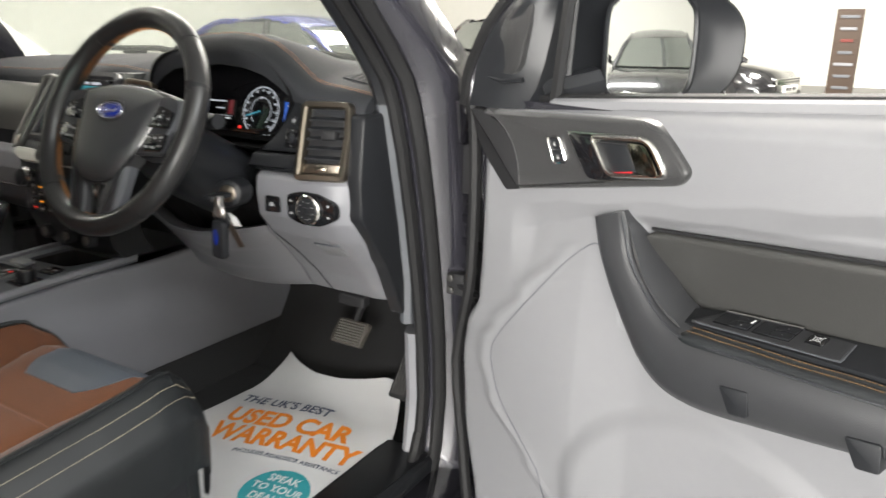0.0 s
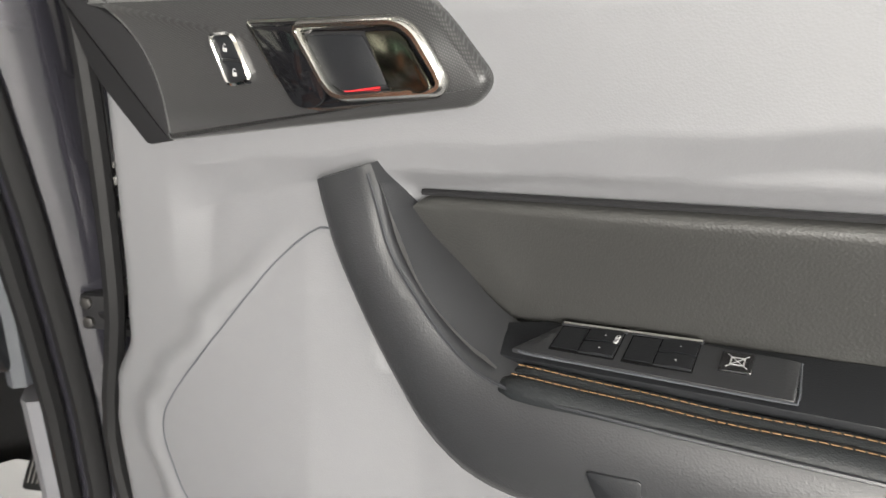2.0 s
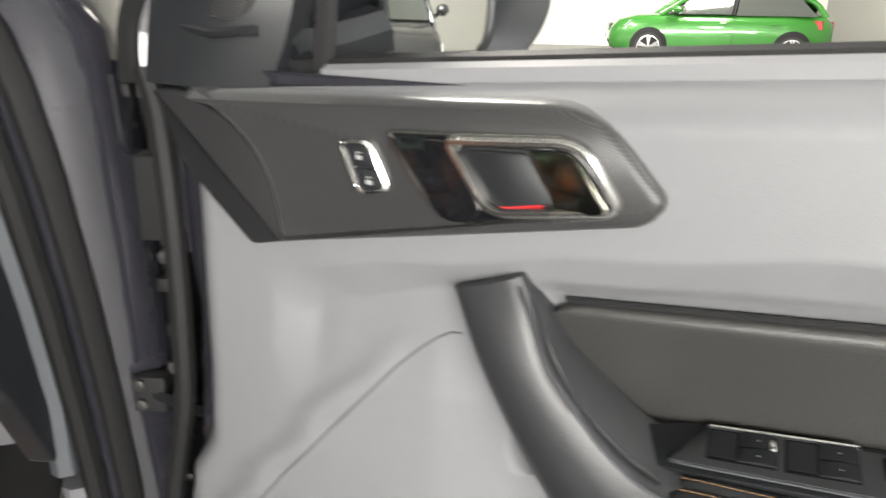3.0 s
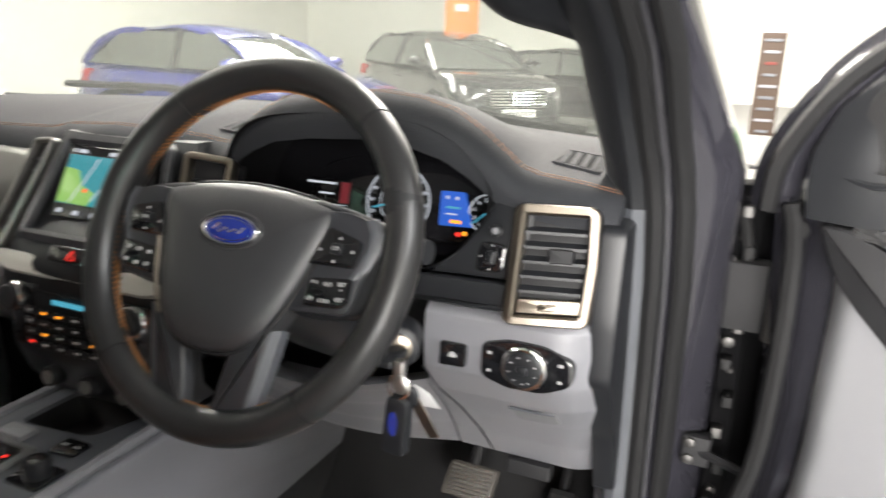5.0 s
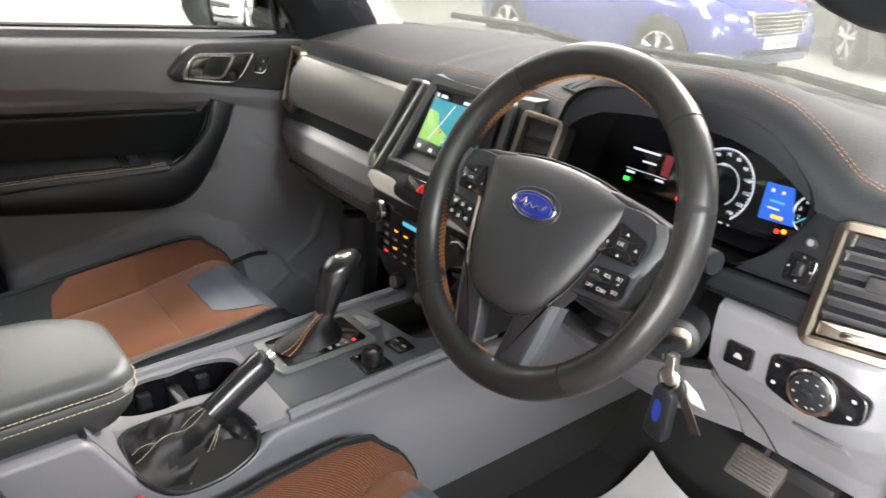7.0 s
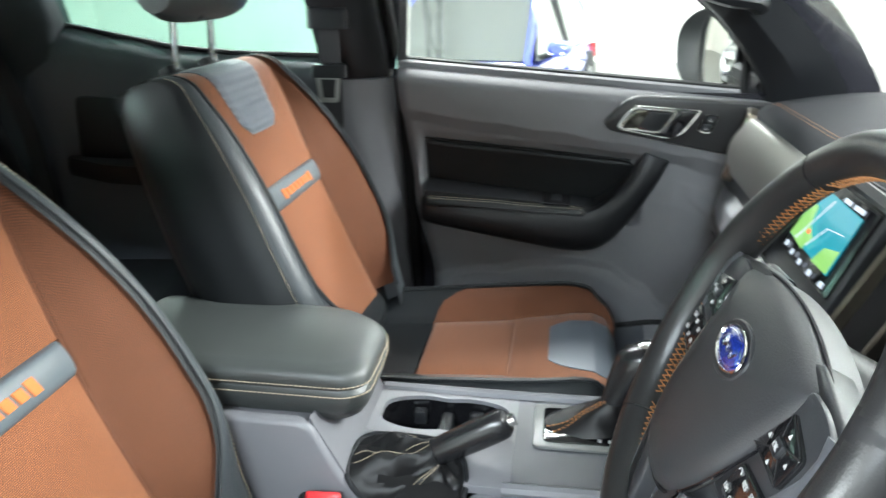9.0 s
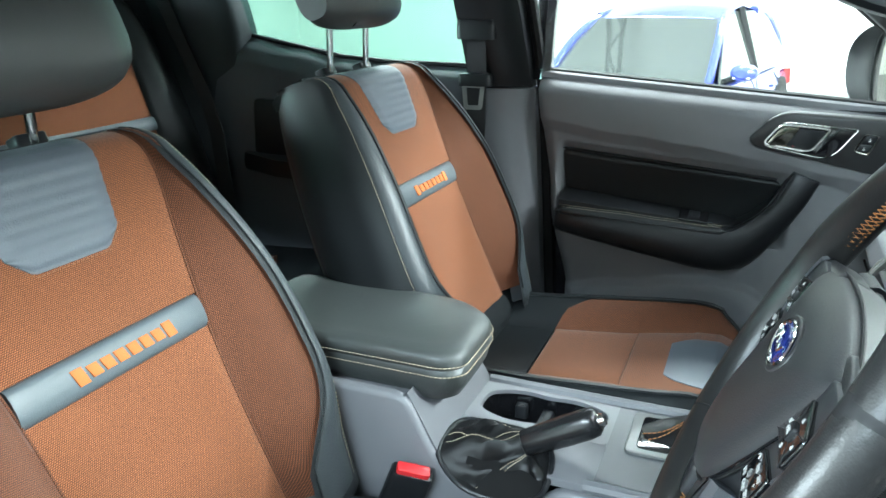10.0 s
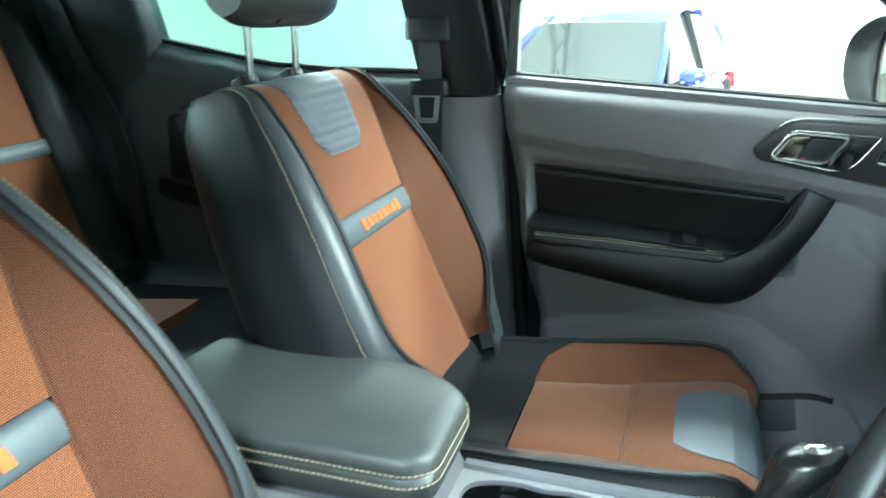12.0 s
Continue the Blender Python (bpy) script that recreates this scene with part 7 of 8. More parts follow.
# keys hanging from the lock
keys = thing("key_bunch", lock_at + LD * 0.02, "car key with fob, steel keys and a white paper tag", "keys")
KA = lock_at + LD * 0.012
part("car_key", Geo().box((KA.x - 0.012, KA.y - 0.040, KA.z - 0.004), (KA.x + 0.012, KA.y + 0.004, KA.z + 0.004), 0.003), BLACK, keys)
part("key_blade", Geo().box((0.517, 0.080, 1.046), (0.529, 0.092, 1.068), 0.002), STEEL, keys)
KR = Vector((0.524, 0.082, 1.046))
part("ring", Geo().tube([KR + Vector((0.013 * math.cos(a), 0.003 * math.sin(a), -0.008 + 0.013 * math.sin(a))) for a in (2 * math.pi * j / 20 for j in range(20))], 0.0012, 6, True), CHROME, keys)
part("key_head", Geo().ball(KR + Vector((0.002, -0.002, -0.004)), 0.011, 0.004, 0.012), STEEL, keys)
fob = part("key_fob", Geo().prism(rounded([(-0.018, -0.088), (0.013, -0.092), (0.017, -0.022), (-0.010, -0.018)], 0.010, 5), lambda a, b, d: KR + Vector((a - 0.002, -d, b)), -0.006, 0.008, 0.004), BLACK, keys, "black oblong key fob")
part("fob_badge", Geo().loft([[KR + Vector((-0.003 + 0.0055 * math.cos(a), -0.0082 - h, -0.050 + 0.015 * math.sin(a))) for a in (2 * math.pi * j / 20 for j in range(20))] for h in (0.0, 0.0008)]), ENAMEL, fob)
part("spare_key", Geo().loft([[KR + Vector((0.012, 0.006, -0.020)) + Vector(p) for p in ((-0.007, 0, 0.004), (0.007, 0, 0.006), (0.007, -0.002, 0.006), (-0.007, -0.002, 0.004))], [KR + Vector((0.040, 0.012, -0.068)) + Vector(p) for p in ((-0.006, 0, 0.0), (0.005, 0, 0.004), (0.005, -0.002, 0.004), (-0.006, -0.002, 0.0))]]), SATIN, keys, "plain brass-coloured spare key")
part("spare_head", Geo().ball(KR + Vector((0.012, 0.006, -0.020)), 0.010, 0.004, 0.014), BLACK, keys)
part("paper_tag", Geo().prism([(0.010, -0.006), (0.030, -0.012), (0.044, -0.026), (0.020, -0.029), (0.008, -0.018)], lambda a, b, d: KR + Vector((a + 0.004, 0.012 - d - 0.15 * a, b)), 0.0, 0.0008, 0.0002), PAPER, keys, "white paper tag")
# ---------------------------------------------------------------- front seats
def front_seat(cx, dy, dz, label, head, hs=1.0, fore=0.0):
    """A bolstered front seat; head: how high the head restraint is set."""
    base = thing("front_seat", (cx, -0.30 + dy, 0.47), label, "car seat", "front seats")
    B0 = Vector((cx, -0.633 + dy, 1.112 + dz))
    UP, OUT = Vector((0, -0.407, 0.914)), Vector((0, 0.914, 0.407))

    def back(x, s, h):
        return B0 + Vector((x, 0, 0)) + UP * s + OUT * h

    def prof(v):
        """Height up the back, setback, bolster strength."""
        s = -0.34 + 0.626 * v
        if s <= 0.214:
            return s, -0.0 - 0.10 * max(0, s - 0.10) ** 1.5, spline([(-0.34, 0.6), (-0.22, 0.97), (-0.10, 1.0), (0.03, 0.94), (0.15, 0.60), (0.214, 0.30)], s)
        t = (s - 0.214) / 0.072 * (math.pi / 2)
        return 0.214 + 0.050 * math.sin(t), -0.0035 - 0.060 * (1 - math.cos(t)), 0.30 * (1 - 0.8 * (s - 0.214) / 0.072)

    def half(s):
        c = spline([(-0.34, 0.130), (-0.05, 0.134), (0.10, 0.152), (0.203, 0.170), (0.26, 0.160)], s)
        o = spline([(-0.34, 0.137), (-0.26, 0.140), (-0.225, 0.170), (-0.19, 0.206), (-0.15, 0.228), (-0.08, 0.232), (0.0, 0.225), (0.08, 0.211), (0.15, 0.195), (0.20, 0.184), (0.26, 0.170)], s)
        w = spline([(-0.34, 0.280), (-0.20, 0.288), (-0.05, 0.280), (0.08, 0.258), (0.16, 0.236), (0.22, 0.214), (0.26, 0.190)], s)
        return c, max(o, c + 0.012), w

    def section(v, k):
        """A point across the back: k from 0 (middle) to 1 (centre panel's edge), 2 (wing's edge), 3 (flank), 4 (rear)."""
        s, set_, f = prof(v)
        c, o, w = half(s)
        if k <= 1:
            x, h = c * k, -0.006 + 0.006 * k * k
        elif k <= 2:
            t = k - 1
            x, h = c + (o - c) * t, f * (0.062 * (t ** 1.3)) + 0.004 * math.sin(math.pi * t)
        elif k <= 3:
            t = k - 2
            a = t * math.pi / 2
            x, h = o + (w - o) * math.sin(a), 0.062 * f - (0.062 * f + 0.012) * (1 - math.cos(a))
        else:
            t = k - 3
            x = w + 0.004 * math.sin(math.pi * t) - 0.022 * t ** 4
            h = -0.012 + (-0.128 + 0.012 - set_) * t
        return x, s, h + set_

    def pt(v, k, lift=0.0, sg=1):
        x, s, h = section(v, k)
        return back(sg * x, s, h + lift)

    def vof(s):
        return (s + 0.34) / 0.626

    # centre: upper and lower cloth panels, strip between
    thick = tuple(OUT * -0.03)
    for v0, v1, nm in ((0.03, vof(-0.022), "lower_back_panel"), (vof(0.024), 0.985, "upper_back_panel")):
        def panel(a, b):
            q = abs(2 * b - 1)
            v = v0 + (v1 - v0) * a
            x, s, h = section(v, q)
            puff = 0.006 * (1 - (2 * a - 1) ** 6) * (1 - q ** 8)
            return back(x if b > 0.5 else -x, s, h + puff)
        part(nm, Geo().grid(panel, 44, 24, thick), BROWN, base, "brown woven mesh cloth", 60)
    strip = part("badge_strip", Geo().grid(lambda a, b: back((2 * b - 1) * 0.137, -0.021 + 0.044 * a, 0.003 + 0.006 * math.sin(math.pi * a) ** 0.5 - 0.004 * (2 * b - 1) ** 8), 10, 30, thick), STRIP, base, "dark slate leather strip", 60)
    # eight slanted bars in place of the lettering
    for i in range(8):
        x = -0.0685 + i * 0.0188
        hgt = 0.0100 if i in (0, 7) else 0.0074
        q = [(x - 0.0100, -hgt), (x + 0.0042, -hgt), (x + 0.0086, hgt), (x - 0.0056, hgt)]
        part("embroidered_bar", Geo().prism(q, lambda a, b, d: back(a, b, 0.0038 + d + 0.006 * math.sin(math.pi * (b + 0.021) / 0.044) ** 0.5), 0.0, 0.0014, 0.0005), ORANGE, strip)
    # slate patch with fine pleats
    def patch(a, b):
        s = 0.117 + 0.166 * a
        v = vof(s)
        wd = 0.070 + 0.030 * min(1, a * 1.15)
        x = (2 * b - 1) * wd
        c = half(prof(v)[0])[0]
        _, s2, h = section(v, min(1, abs(x) / c))
        r = min(1, 9 * a, 6 * (1 - abs(2 * b - 1)) + 0.02)
        pleat = 0.0016 * abs(math.sin(math.pi * s / 0.0150)) * (a < 0.80)
        corner = 0.018 * max(0, abs(2 * b - 1) - 0.72) / 0.28 * max(0, 1 - a / 0.14)
        return back(x, s2 + corner, h + 0.0058 + 0.004 * r + pleat)
    part("slate_patch", Geo().grid(patch, 60, 24, thick), PATCH, base, "pleated slate grey leather patch", 60)
    thread([patch(0.0, b / 20) + OUT * 0.001 - UP * 0.003 for b in range(21)], base, DASHTHREAD, r=0.0005, dash=0.004)
    for sgn in (-1, 1):
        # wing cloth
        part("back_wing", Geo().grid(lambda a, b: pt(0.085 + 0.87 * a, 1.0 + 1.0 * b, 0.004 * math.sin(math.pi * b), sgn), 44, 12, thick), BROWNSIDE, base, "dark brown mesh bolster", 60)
        # leather flank
        part("back_flank", Geo().grid(lambda a, b: pt(0.0 + 1.0 * a, 2.0 + 2.0 * b, 0.0, sgn), 44, 18, (-sgn * 0.012, 0, 0)), LEATHER, base, "black leather flank", 60)
        part("wing_piping", Geo().tube([pt(0.07 + 0.90 * i / 40, 2.0, 0.0015, sgn) for i in range(41)], 0.0017, 6), LEATHER, base)
        part("centre_seam", Geo().tube([pt(0.03 + 0.94 * i / 40, 1.0, 0.0005, sgn) for i in range(41)], 0.0018, 5), BROWNSIDE, base)
        # black leather edge, its reflected sheen put in as a lighter slate
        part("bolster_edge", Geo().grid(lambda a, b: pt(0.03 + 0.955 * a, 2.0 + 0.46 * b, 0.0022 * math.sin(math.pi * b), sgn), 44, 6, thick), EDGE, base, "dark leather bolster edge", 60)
        for kk in (2.50,):
            thread([pt(0.04 + 0.92 * i / 60, kk, 0.0012, sgn) for i in range(61)], base, PALETHREAD, r=0.0005, dash=0.004, gap=0.002)
    # rear shell and crown
    part("back_shell", Geo().grid(lambda a, b: (lambda s: back((2 * b - 1) * (half(s)[2] - 0.026), s, -0.132 - 0.02 * math.cos(math.pi * (b - 0.5))))(prof(a)[0]), 24, 16, tuple(OUT * 0.02)), LEATHER, base, "", 60)
    part("crown", Geo().grid(lambda a, b: back((2 * b - 1) * 0.190, 0.265 - 0.012 * a * a, -0.050 - 0.080 * a), 10, 16, tuple(UP * -0.02)), LEATHER, base, "", 60)
    # head restraint on two posts
    for x in (-0.07, 0.07):
        q = back(x, 0.262, -0.072)
        part("post_guide", Geo().prism(rounded([(-0.022, -0.012), (0.022, -0.012), (0.022, 0.012), (-0.022, 0.012)], 0.006), lambda a, b, d: q + Vector((a, 0, 0)) + OUT * b + UP * d, -0.004, 0.020, 0.003), BLACK, base)
        part("head_post", Geo().tube([q - UP * 0.01, q + Vector((0, 0.010, 0.135))], 0.0065, 12), CHROME, base, "chrome head restraint post")
    HC = back(0, head, fore)
    rings = []
    for t in range(13):
        a = -1 + 2 * t / 12
        k = (1 - abs(a) ** 3.2) ** 0.5 if abs(a) < 1 else 0.05
        k = max(k, 0.25)
        hgt, dep = hs * 0.082 * (0.55 + 0.45 * k), hs * 0.058 * (0.45 + 0.55 * k)
        ring = []
        for j in range(20):
            th = 2 * math.pi * j / 20
            cs, sn = math.cos(th), math.sin(th)
            ring.append(HC + Vector((a * 0.158 * hs, 0, 0)) + UP * (hgt * abs(sn) ** 0.7 * (1 if sn > 0 else -1)) + OUT * (dep * abs(cs) ** 0.75 * (1 if cs > 0 else -1) - 0.02 * a * a + 0.012))
        rings.append(ring)
    # the light falling on the restraint is in its leather's colour
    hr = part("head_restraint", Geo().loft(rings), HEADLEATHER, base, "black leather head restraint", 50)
    part("seam_line", Geo().tube([HC + Vector((0.070, 0, 0)) + UP * (0.083 * hs * math.sin(t)) + OUT * (0.0675 * hs * math.cos(t)) for t in (math.radians(-80 + 8 * j) for j in range(21))], 0.0012, 4), DARK, hr)

    # cushion
    C0 = Vector((cx, dy, dz))

    def cush(y_par):
        """Along the cushion from its rear (0) over the front roll (1): y, z."""
        return interp([(0.0, -0.58, 0.775), (0.30, -0.38, 0.790), (0.55, -0.21, 0.806), (0.72, -0.10, 0.816), (0.80, -0.055, 0.815), (0.87, -0.026, 0.803), (0.93, -0.012, 0.778), (1.0, -0.010, 0.725)], y_par)

    def cpt(t, k, sgn, lift=0.0):
        y, z = cush(t)
        f = interp([(0, 1.0), (0.75, 1.0), (0.88, 0.5), (1, 0.2)], t)[0]
        ce = spline([(0, 0.112), (0.40, 0.112), (0.55, 0.120), (0.72, 0.146), (0.85, 0.160), (1, 0.150)], t)
        o = spline([(0, 0.186), (0.3, 0.200), (0.66, 0.208), (0.80, 0.196), (0.90, 0.176), (1, 0.160)], t)
        w = spline([(0, 0.245), (0.3, 0.258), (0.66, 0.264), (0.80, 0.254), (0.90, 0.236), (1, 0.216)], t)
        if k <= 1:
            x, h = ce * k, 0.0
        elif k <= 2:
            q = k - 1
            x, h = ce + (o - ce) * q, f * 0.044 * q ** 1.1 + 0.005 * math.sin(math.pi * q)
        elif k <= 3:
            q = k - 2
            x, h = o + (w - o) * q ** 0.9, f * 0.044 - (0.044 * f + 0.022) * (0.7 * q + 0.3 * (1 - math.cos(q * math.pi / 2)))
        else:
            q = k - 3
            x, h = w - 0.006 * q, -0.022 - 0.10 * q
        fw = interp([(0, 0, 1), (0.80, 0, 1), (0.93, 0.8, 0.5), (1, 1, 0)], t)
        return C0 + Vector((sgn * x, y + (h + lift) * fw[0] * (0.6 if k <= 3 else 0.0), z + (h if k > 3 else h * max(fw[1], 0.3)) + lift * fw[1]))

    def both(b):
        q = 2 * b - 1
        return abs(q), (1 if q >= 0 else -1)

    dn = (0, -0.01, -0.03)
    part("seat_panel", Geo().grid(lambda a, b: cpt(0.28 + 0.267 * a, both(b)[0], both(b)[1], 0.006 * (1 - (2 * a - 1) ** 8) * (1 - (2 * b - 1) ** 8)), 24, 20, dn), BROWN, base, "brown woven mesh seat panel", 60)
    part("front_panel", Geo().grid(lambda a, b: cpt(0.553 + 0.44 * a, both(b)[0], both(b)[1], 0.006 * min(1, 7 * a) * (1 - (2 * b - 1) ** 8)), 30, 20, dn), BROWN, base, "brown woven mesh front panel", 60)
    part("seat_patch", Geo().grid(lambda a, b: cpt(0.652 + 0.335 * a, abs(2 * b - 1) * (0.64 + 0.06 * a) * (1 - 0.22 * max(0, 1 - a / 0.13) ** 2), both(b)[1], 0.0075 + 0.002 * min(1, 8 * a, 8 * (1 - abs(2 * b - 1)))), 24, 16, dn), PATCH, base, "slate grey leather patch", 60)
    for sgn in (-1, 1):
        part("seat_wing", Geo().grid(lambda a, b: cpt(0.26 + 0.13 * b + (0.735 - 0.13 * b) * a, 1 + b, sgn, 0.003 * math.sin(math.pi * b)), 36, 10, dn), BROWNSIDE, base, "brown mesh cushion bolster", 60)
        part("seat_flank", Geo().grid(lambda a, b: cpt(a, 2 + 2 * b, sgn, 0.0), 36, 14, (-sgn * 0.012, 0, 0)), LEATHER, base, "black leather cushion side", 60)
        part("cushion_piping", Geo().tube([cpt(0.04 + 0.94 * i / 30, 2.0, sgn, 0.001) for i in range(31)], 0.0028, 6), LEATHER, base)
        for kk in (2.32, 2.60):
            thread([cpt(0.06 + 0.90 * i / 50, kk, sgn, 0.0012) for i in range(51)], base, PALETHREAD, r=0.0005, dash=0.004, gap=0.002)
        part("base_cover", Geo().box((cx + sgn * 0.225 - 0.018, -0.56 + dy, 0.53 + dz), (cx + sgn * 0.225 + 0.018, -0.07 + dy, 0.70 + dz), 0.012), BLACK, base, "black plastic base cover")
        part("slide_rail", Geo().box((cx + sgn * 0.20 - 0.02, -0.62 + dy, 0.466), (cx + sgn * 0.20 + 0.02, -0.02 + dy, 0.505), 0.006), STEEL, base)
        part("rail_foot", Geo().box((cx + sgn * 0.20 - 0.015, -0.55 + dy, 0.50), (cx + sgn * 0.20 + 0.015, -0.10 + dy, 0.56 + dz), 0.006), DARK, base)
    part("rear_pad", Geo().grid(lambda a, b: cpt((0.275 + 0.13 * max(0, 2 * both(b)[0] - 1)) * a, 2 * both(b)[0], both(b)[1], 0.003), 14, 24, dn), LEATHER, base, "black leather seat rear", 60)
    part("front_valance", Geo().box((cx - 0.215, -0.10 + dy, 0.50 + dz), (cx + 0.215, -0.022 + dy, 0.735 + dz), 0.02), LEATHER, base)
    part("rear_bolster", Geo().tube([C0 + Vector((x, -0.545, 0.800)) for x in (-0.235, -0.1, 0, 0.1, 0.235)], 0.055, 12), LEATHER, base)
    return base


front_seat(-0.379, 0.0, -0.004, "brown mesh and black leather passenger seat", 0.400, 0.90, 0.010)
front_seat(0.383, -0.042, -0.032, "brown mesh and black leather driver's seat", 0.384, 1.18, 0.008)

# ---------------------------------------------------------------- centre console
con = thing("centre_console", (0, -0.2, 0.47), "grey plastic centre console with a padded armrest", "console")
side = rounded([(-0.80, 0.60), (0.68, 0.565), (0.68, 0.86), (0.24, 0.835), (0.10, 0.8445), (-0.05, 0.841), (-0.220, 0.840), (-0.250, 0.812), (-0.305, 0.798), (-0.365, 0.806), (-0.405, 0.850), (-0.445, 0.932), (-0.80, 0.932)], [0.01, 0.01, 0.02, 0.1, 0.08, 0.05, 0.02, 0.02, 0.05, 0.03, 0.02, 0.02, 0.02], 4)
for x0, x1, nm in ((0.104, 0.120, "right_side"), (-0.128, -0.112, "left_side")):
    part(nm, Geo().prism(side, lambda a, b, d: (x0 + d if x0 > 0 else x1 - d, a, b), 0.0, 0.016, 0.008), GREYLOW, con, "grey plastic console side", 50)
part("tunnel_carpet", Geo().box((-0.126, -0.79, 0.466), (0.118, 0.66, 0.62), 0.01), CARPET, con, "black carpet along the tunnel")
part("core", Geo().box((-0.112, -0.79, 0.468), (0.104, 0.50, 0.775), 0.004), DARK, con)
part("rear_tray", Geo().box((-0.112, -0.79, 0.77), (0.104, -0.452, 0.925), 0.004), GREYLOW, con)
part("front_ramp", Geo().loft([[(-0.118, -0.400, 0.850), (0.110, -0.400, 0.850), (0.110, -0.395, 0.80), (-0.118, -0.395, 0.80)], [(-0.118, -0.446, 0.935), (0.110, -0.446, 0.935), (0.110, -0.47, 0.80), (-0.118, -0.47, 0.80)]]), GREYLOW, con)


def holed(x0, y0, x1, y1, z, hole, depth, mat, wall):
    """A flat plate with a hole in it, and the hole's walls."""
    cx, cy = sum(p[0] for p in hole) / len(hole), sum(p[1] for p in hole) / len(hole)
    outer = []
    for hx, hy in hole:
        dx, dy = hx - cx, hy - cy
        k = min([(x1 - cx) / dx if dx > 1e-9 else 1e9, (x0 - cx) / dx if dx < -1e-9 else 1e9, (y1 - cy) / dy if dy > 1e-9 else 1e9, (y0 - cy) / dy if dy < -1e-9 else 1e9])
        outer.append((cx + dx * k, cy + dy * k))
    g = Geo().loft([[(a, b, z - 0.012) for a, b in outer], [(a, b, z) for a, b in outer], [(a, b, z) for a, b in hole], [(cx + (a - cx) * 0.985, cy + (b - cy) * 0.985, z - 0.003) for a, b in hole], [(cx + (a - cx) * 0.97, cy + (b - cy) * 0.98, z - 0.012) for a, b in hole]], caps=False)
    top = part("top_plate", g, mat, con, "grey plastic console top", 40)
    part("well", Geo().loft([[(cx + (a - cx) * 0.972, cy + (b - cy) * 0.98, z - 0.006) for a, b in hole], [(cx + (a - cx) * 0.93, cy + (b - cy) * 0.95, z - depth) for a, b in hole], [(cx + (a - cx) * 0.5, cy + (b - cy) * 0.5, z - depth) for a, b in hole], [(cx, cy, z - depth - 0.0005) for a, b in hole]], caps=False), wall, top)
    # corner fillers of the plate
    for ox, oy in ((x0, y0), (x1, y0), (x1, y1), (x0, y1)):
        near = sorted(outer, key=lambda p: math.hypot(p[0] - ox, p[1] - oy))[:2]
        part("plate_corner", Geo().loft([[(ox, oy, z - 0.0005 - t), (*near[0], z - 0.0005 - t), (*near[1], z - 0.0005 - t)] for t in (0.0, 0.010)]), mat, top)
    return top


cuphole = []
for j in range(48):
    t = 2 * math.pi * j / 48
    a, b = math.cos(t), math.sin(t)
    y = -0.290 + 0.099 * a
    w = 0.049 - 0.007 * math.exp(-(a / 0.25) ** 2)
    cuphole.append((-0.052 + w * (abs(b) ** 0.6) * (1 if b > 0 else -1), y))
cup = holed(-0.118, -0.402, 0.008, -0.180, 0.852, cuphole, 0.072, GREYLOW, GLOSS)
for x, y in ((-0.085, -0.335), (-0.019, -0.255), (-0.085, -0.245)):
    part("cup_finger", Geo().box((x - 0.008, y - 0.010, 0.812), (x + 0.008, y + 0.010, 0.835), 0.004), BLACK, cup)
part("divider", Geo().box((-0.088, -0.300, 0.785), (-0.016, -0.280, 0.834), 0.006), BLACK, cup)
# plate under the handbrake gaiter
boothole = [(0.008, -0.402), (0.060, -0.402), (0.026, -0.394), (0.018, -0.370), (0.0165, -0.340), (0.022, -0.285), (0.034, -0.266), (0.050, -0.253), (0.086, -0.242), (0.110, -0.240), (0.110, -0.180), (0.008, -0.180)]
part("boot_surround", Geo().prism(boothole, lambda a, b, d: (a, b, 0.840 + d), 0.0, 0.012, 0.001), GREYLOW, con, "grey plastic plate beside the handbrake boot")
# plate round the selector, and the open tray before it
trayhole = rounded([(-0.078, 0.062), (0.050, 0.075), (0.080, 0.172), (-0.078, 0.172)], 0.02, 6)
holed(-0.118, 0.045, 0.110, 0.205, 0.856, trayhole, 0.05, CONTOP, DARK)
part("selector_plate", Geo().loft([[(x, y, z - t) for x, y, z in ((-0.118, -0.180, 0.852), (0.110, -0.180, 0.852), (0.110, 0.045, 0.856), (-0.118, 0.045, 0.856))] for t in (0.0, 0.012)]), CONTOP, con)
part("console_edge", Geo().tube(smooth_path([(0.109, -0.19, 0.851), (0.109, -0.1, 0.853), (0.109, 0.0, 0.855), (0.109, 0.2, 0.857)], 4), 0.009, 8), GREYLOW, con)
part("console_edge", Geo().tube(smooth_path([(-0.117, -0.40, 0.851), (-0.117, -0.2, 0.852), (-0.117, 0.0, 0.855), (-0.117, 0.2, 0.857)], 4), 0.009, 8), GREYLOW, con)
gate = part("selector_gate", Geo().prism(rounded([(-0.095, -0.155), (0.018, -0.155), (0.018, 0.020), (-0.095, 0.020)], 0.012), lambda a, b, d: (a, b, 0.853 + d + 0.0175 * (b + 0.18)), 0.0, 0.004, 0.002), GATE, con, "satin selector surround")
part("gate_floor", Geo().prism(rounded([(-0.082, -0.140), (0.006, -0.140), (0.006, 0.008), (-0.082, 0.008)], 0.010), lambda a, b, d: (a, b, 0.8565 + d + 0.0175 * (b + 0.18)), 0.0, 0.0025, 0.001), GLOSS, gate)
for i, mt in enumerate((WHITEMARK, WHITEMARK, WHITEMARK, LCDRED)):
    part("gear_mark", Geo().prism([(-0.0035, -0.003), (0.0035, -0.003), (0.0035, 0.003), (-0.0035, 0.003)], lambda a, b, d: (a - 0.002, b - 0.060 + i * 0.015, 0.8612 + d), 0.0, 0.0008, 0.0002), mt, gate)
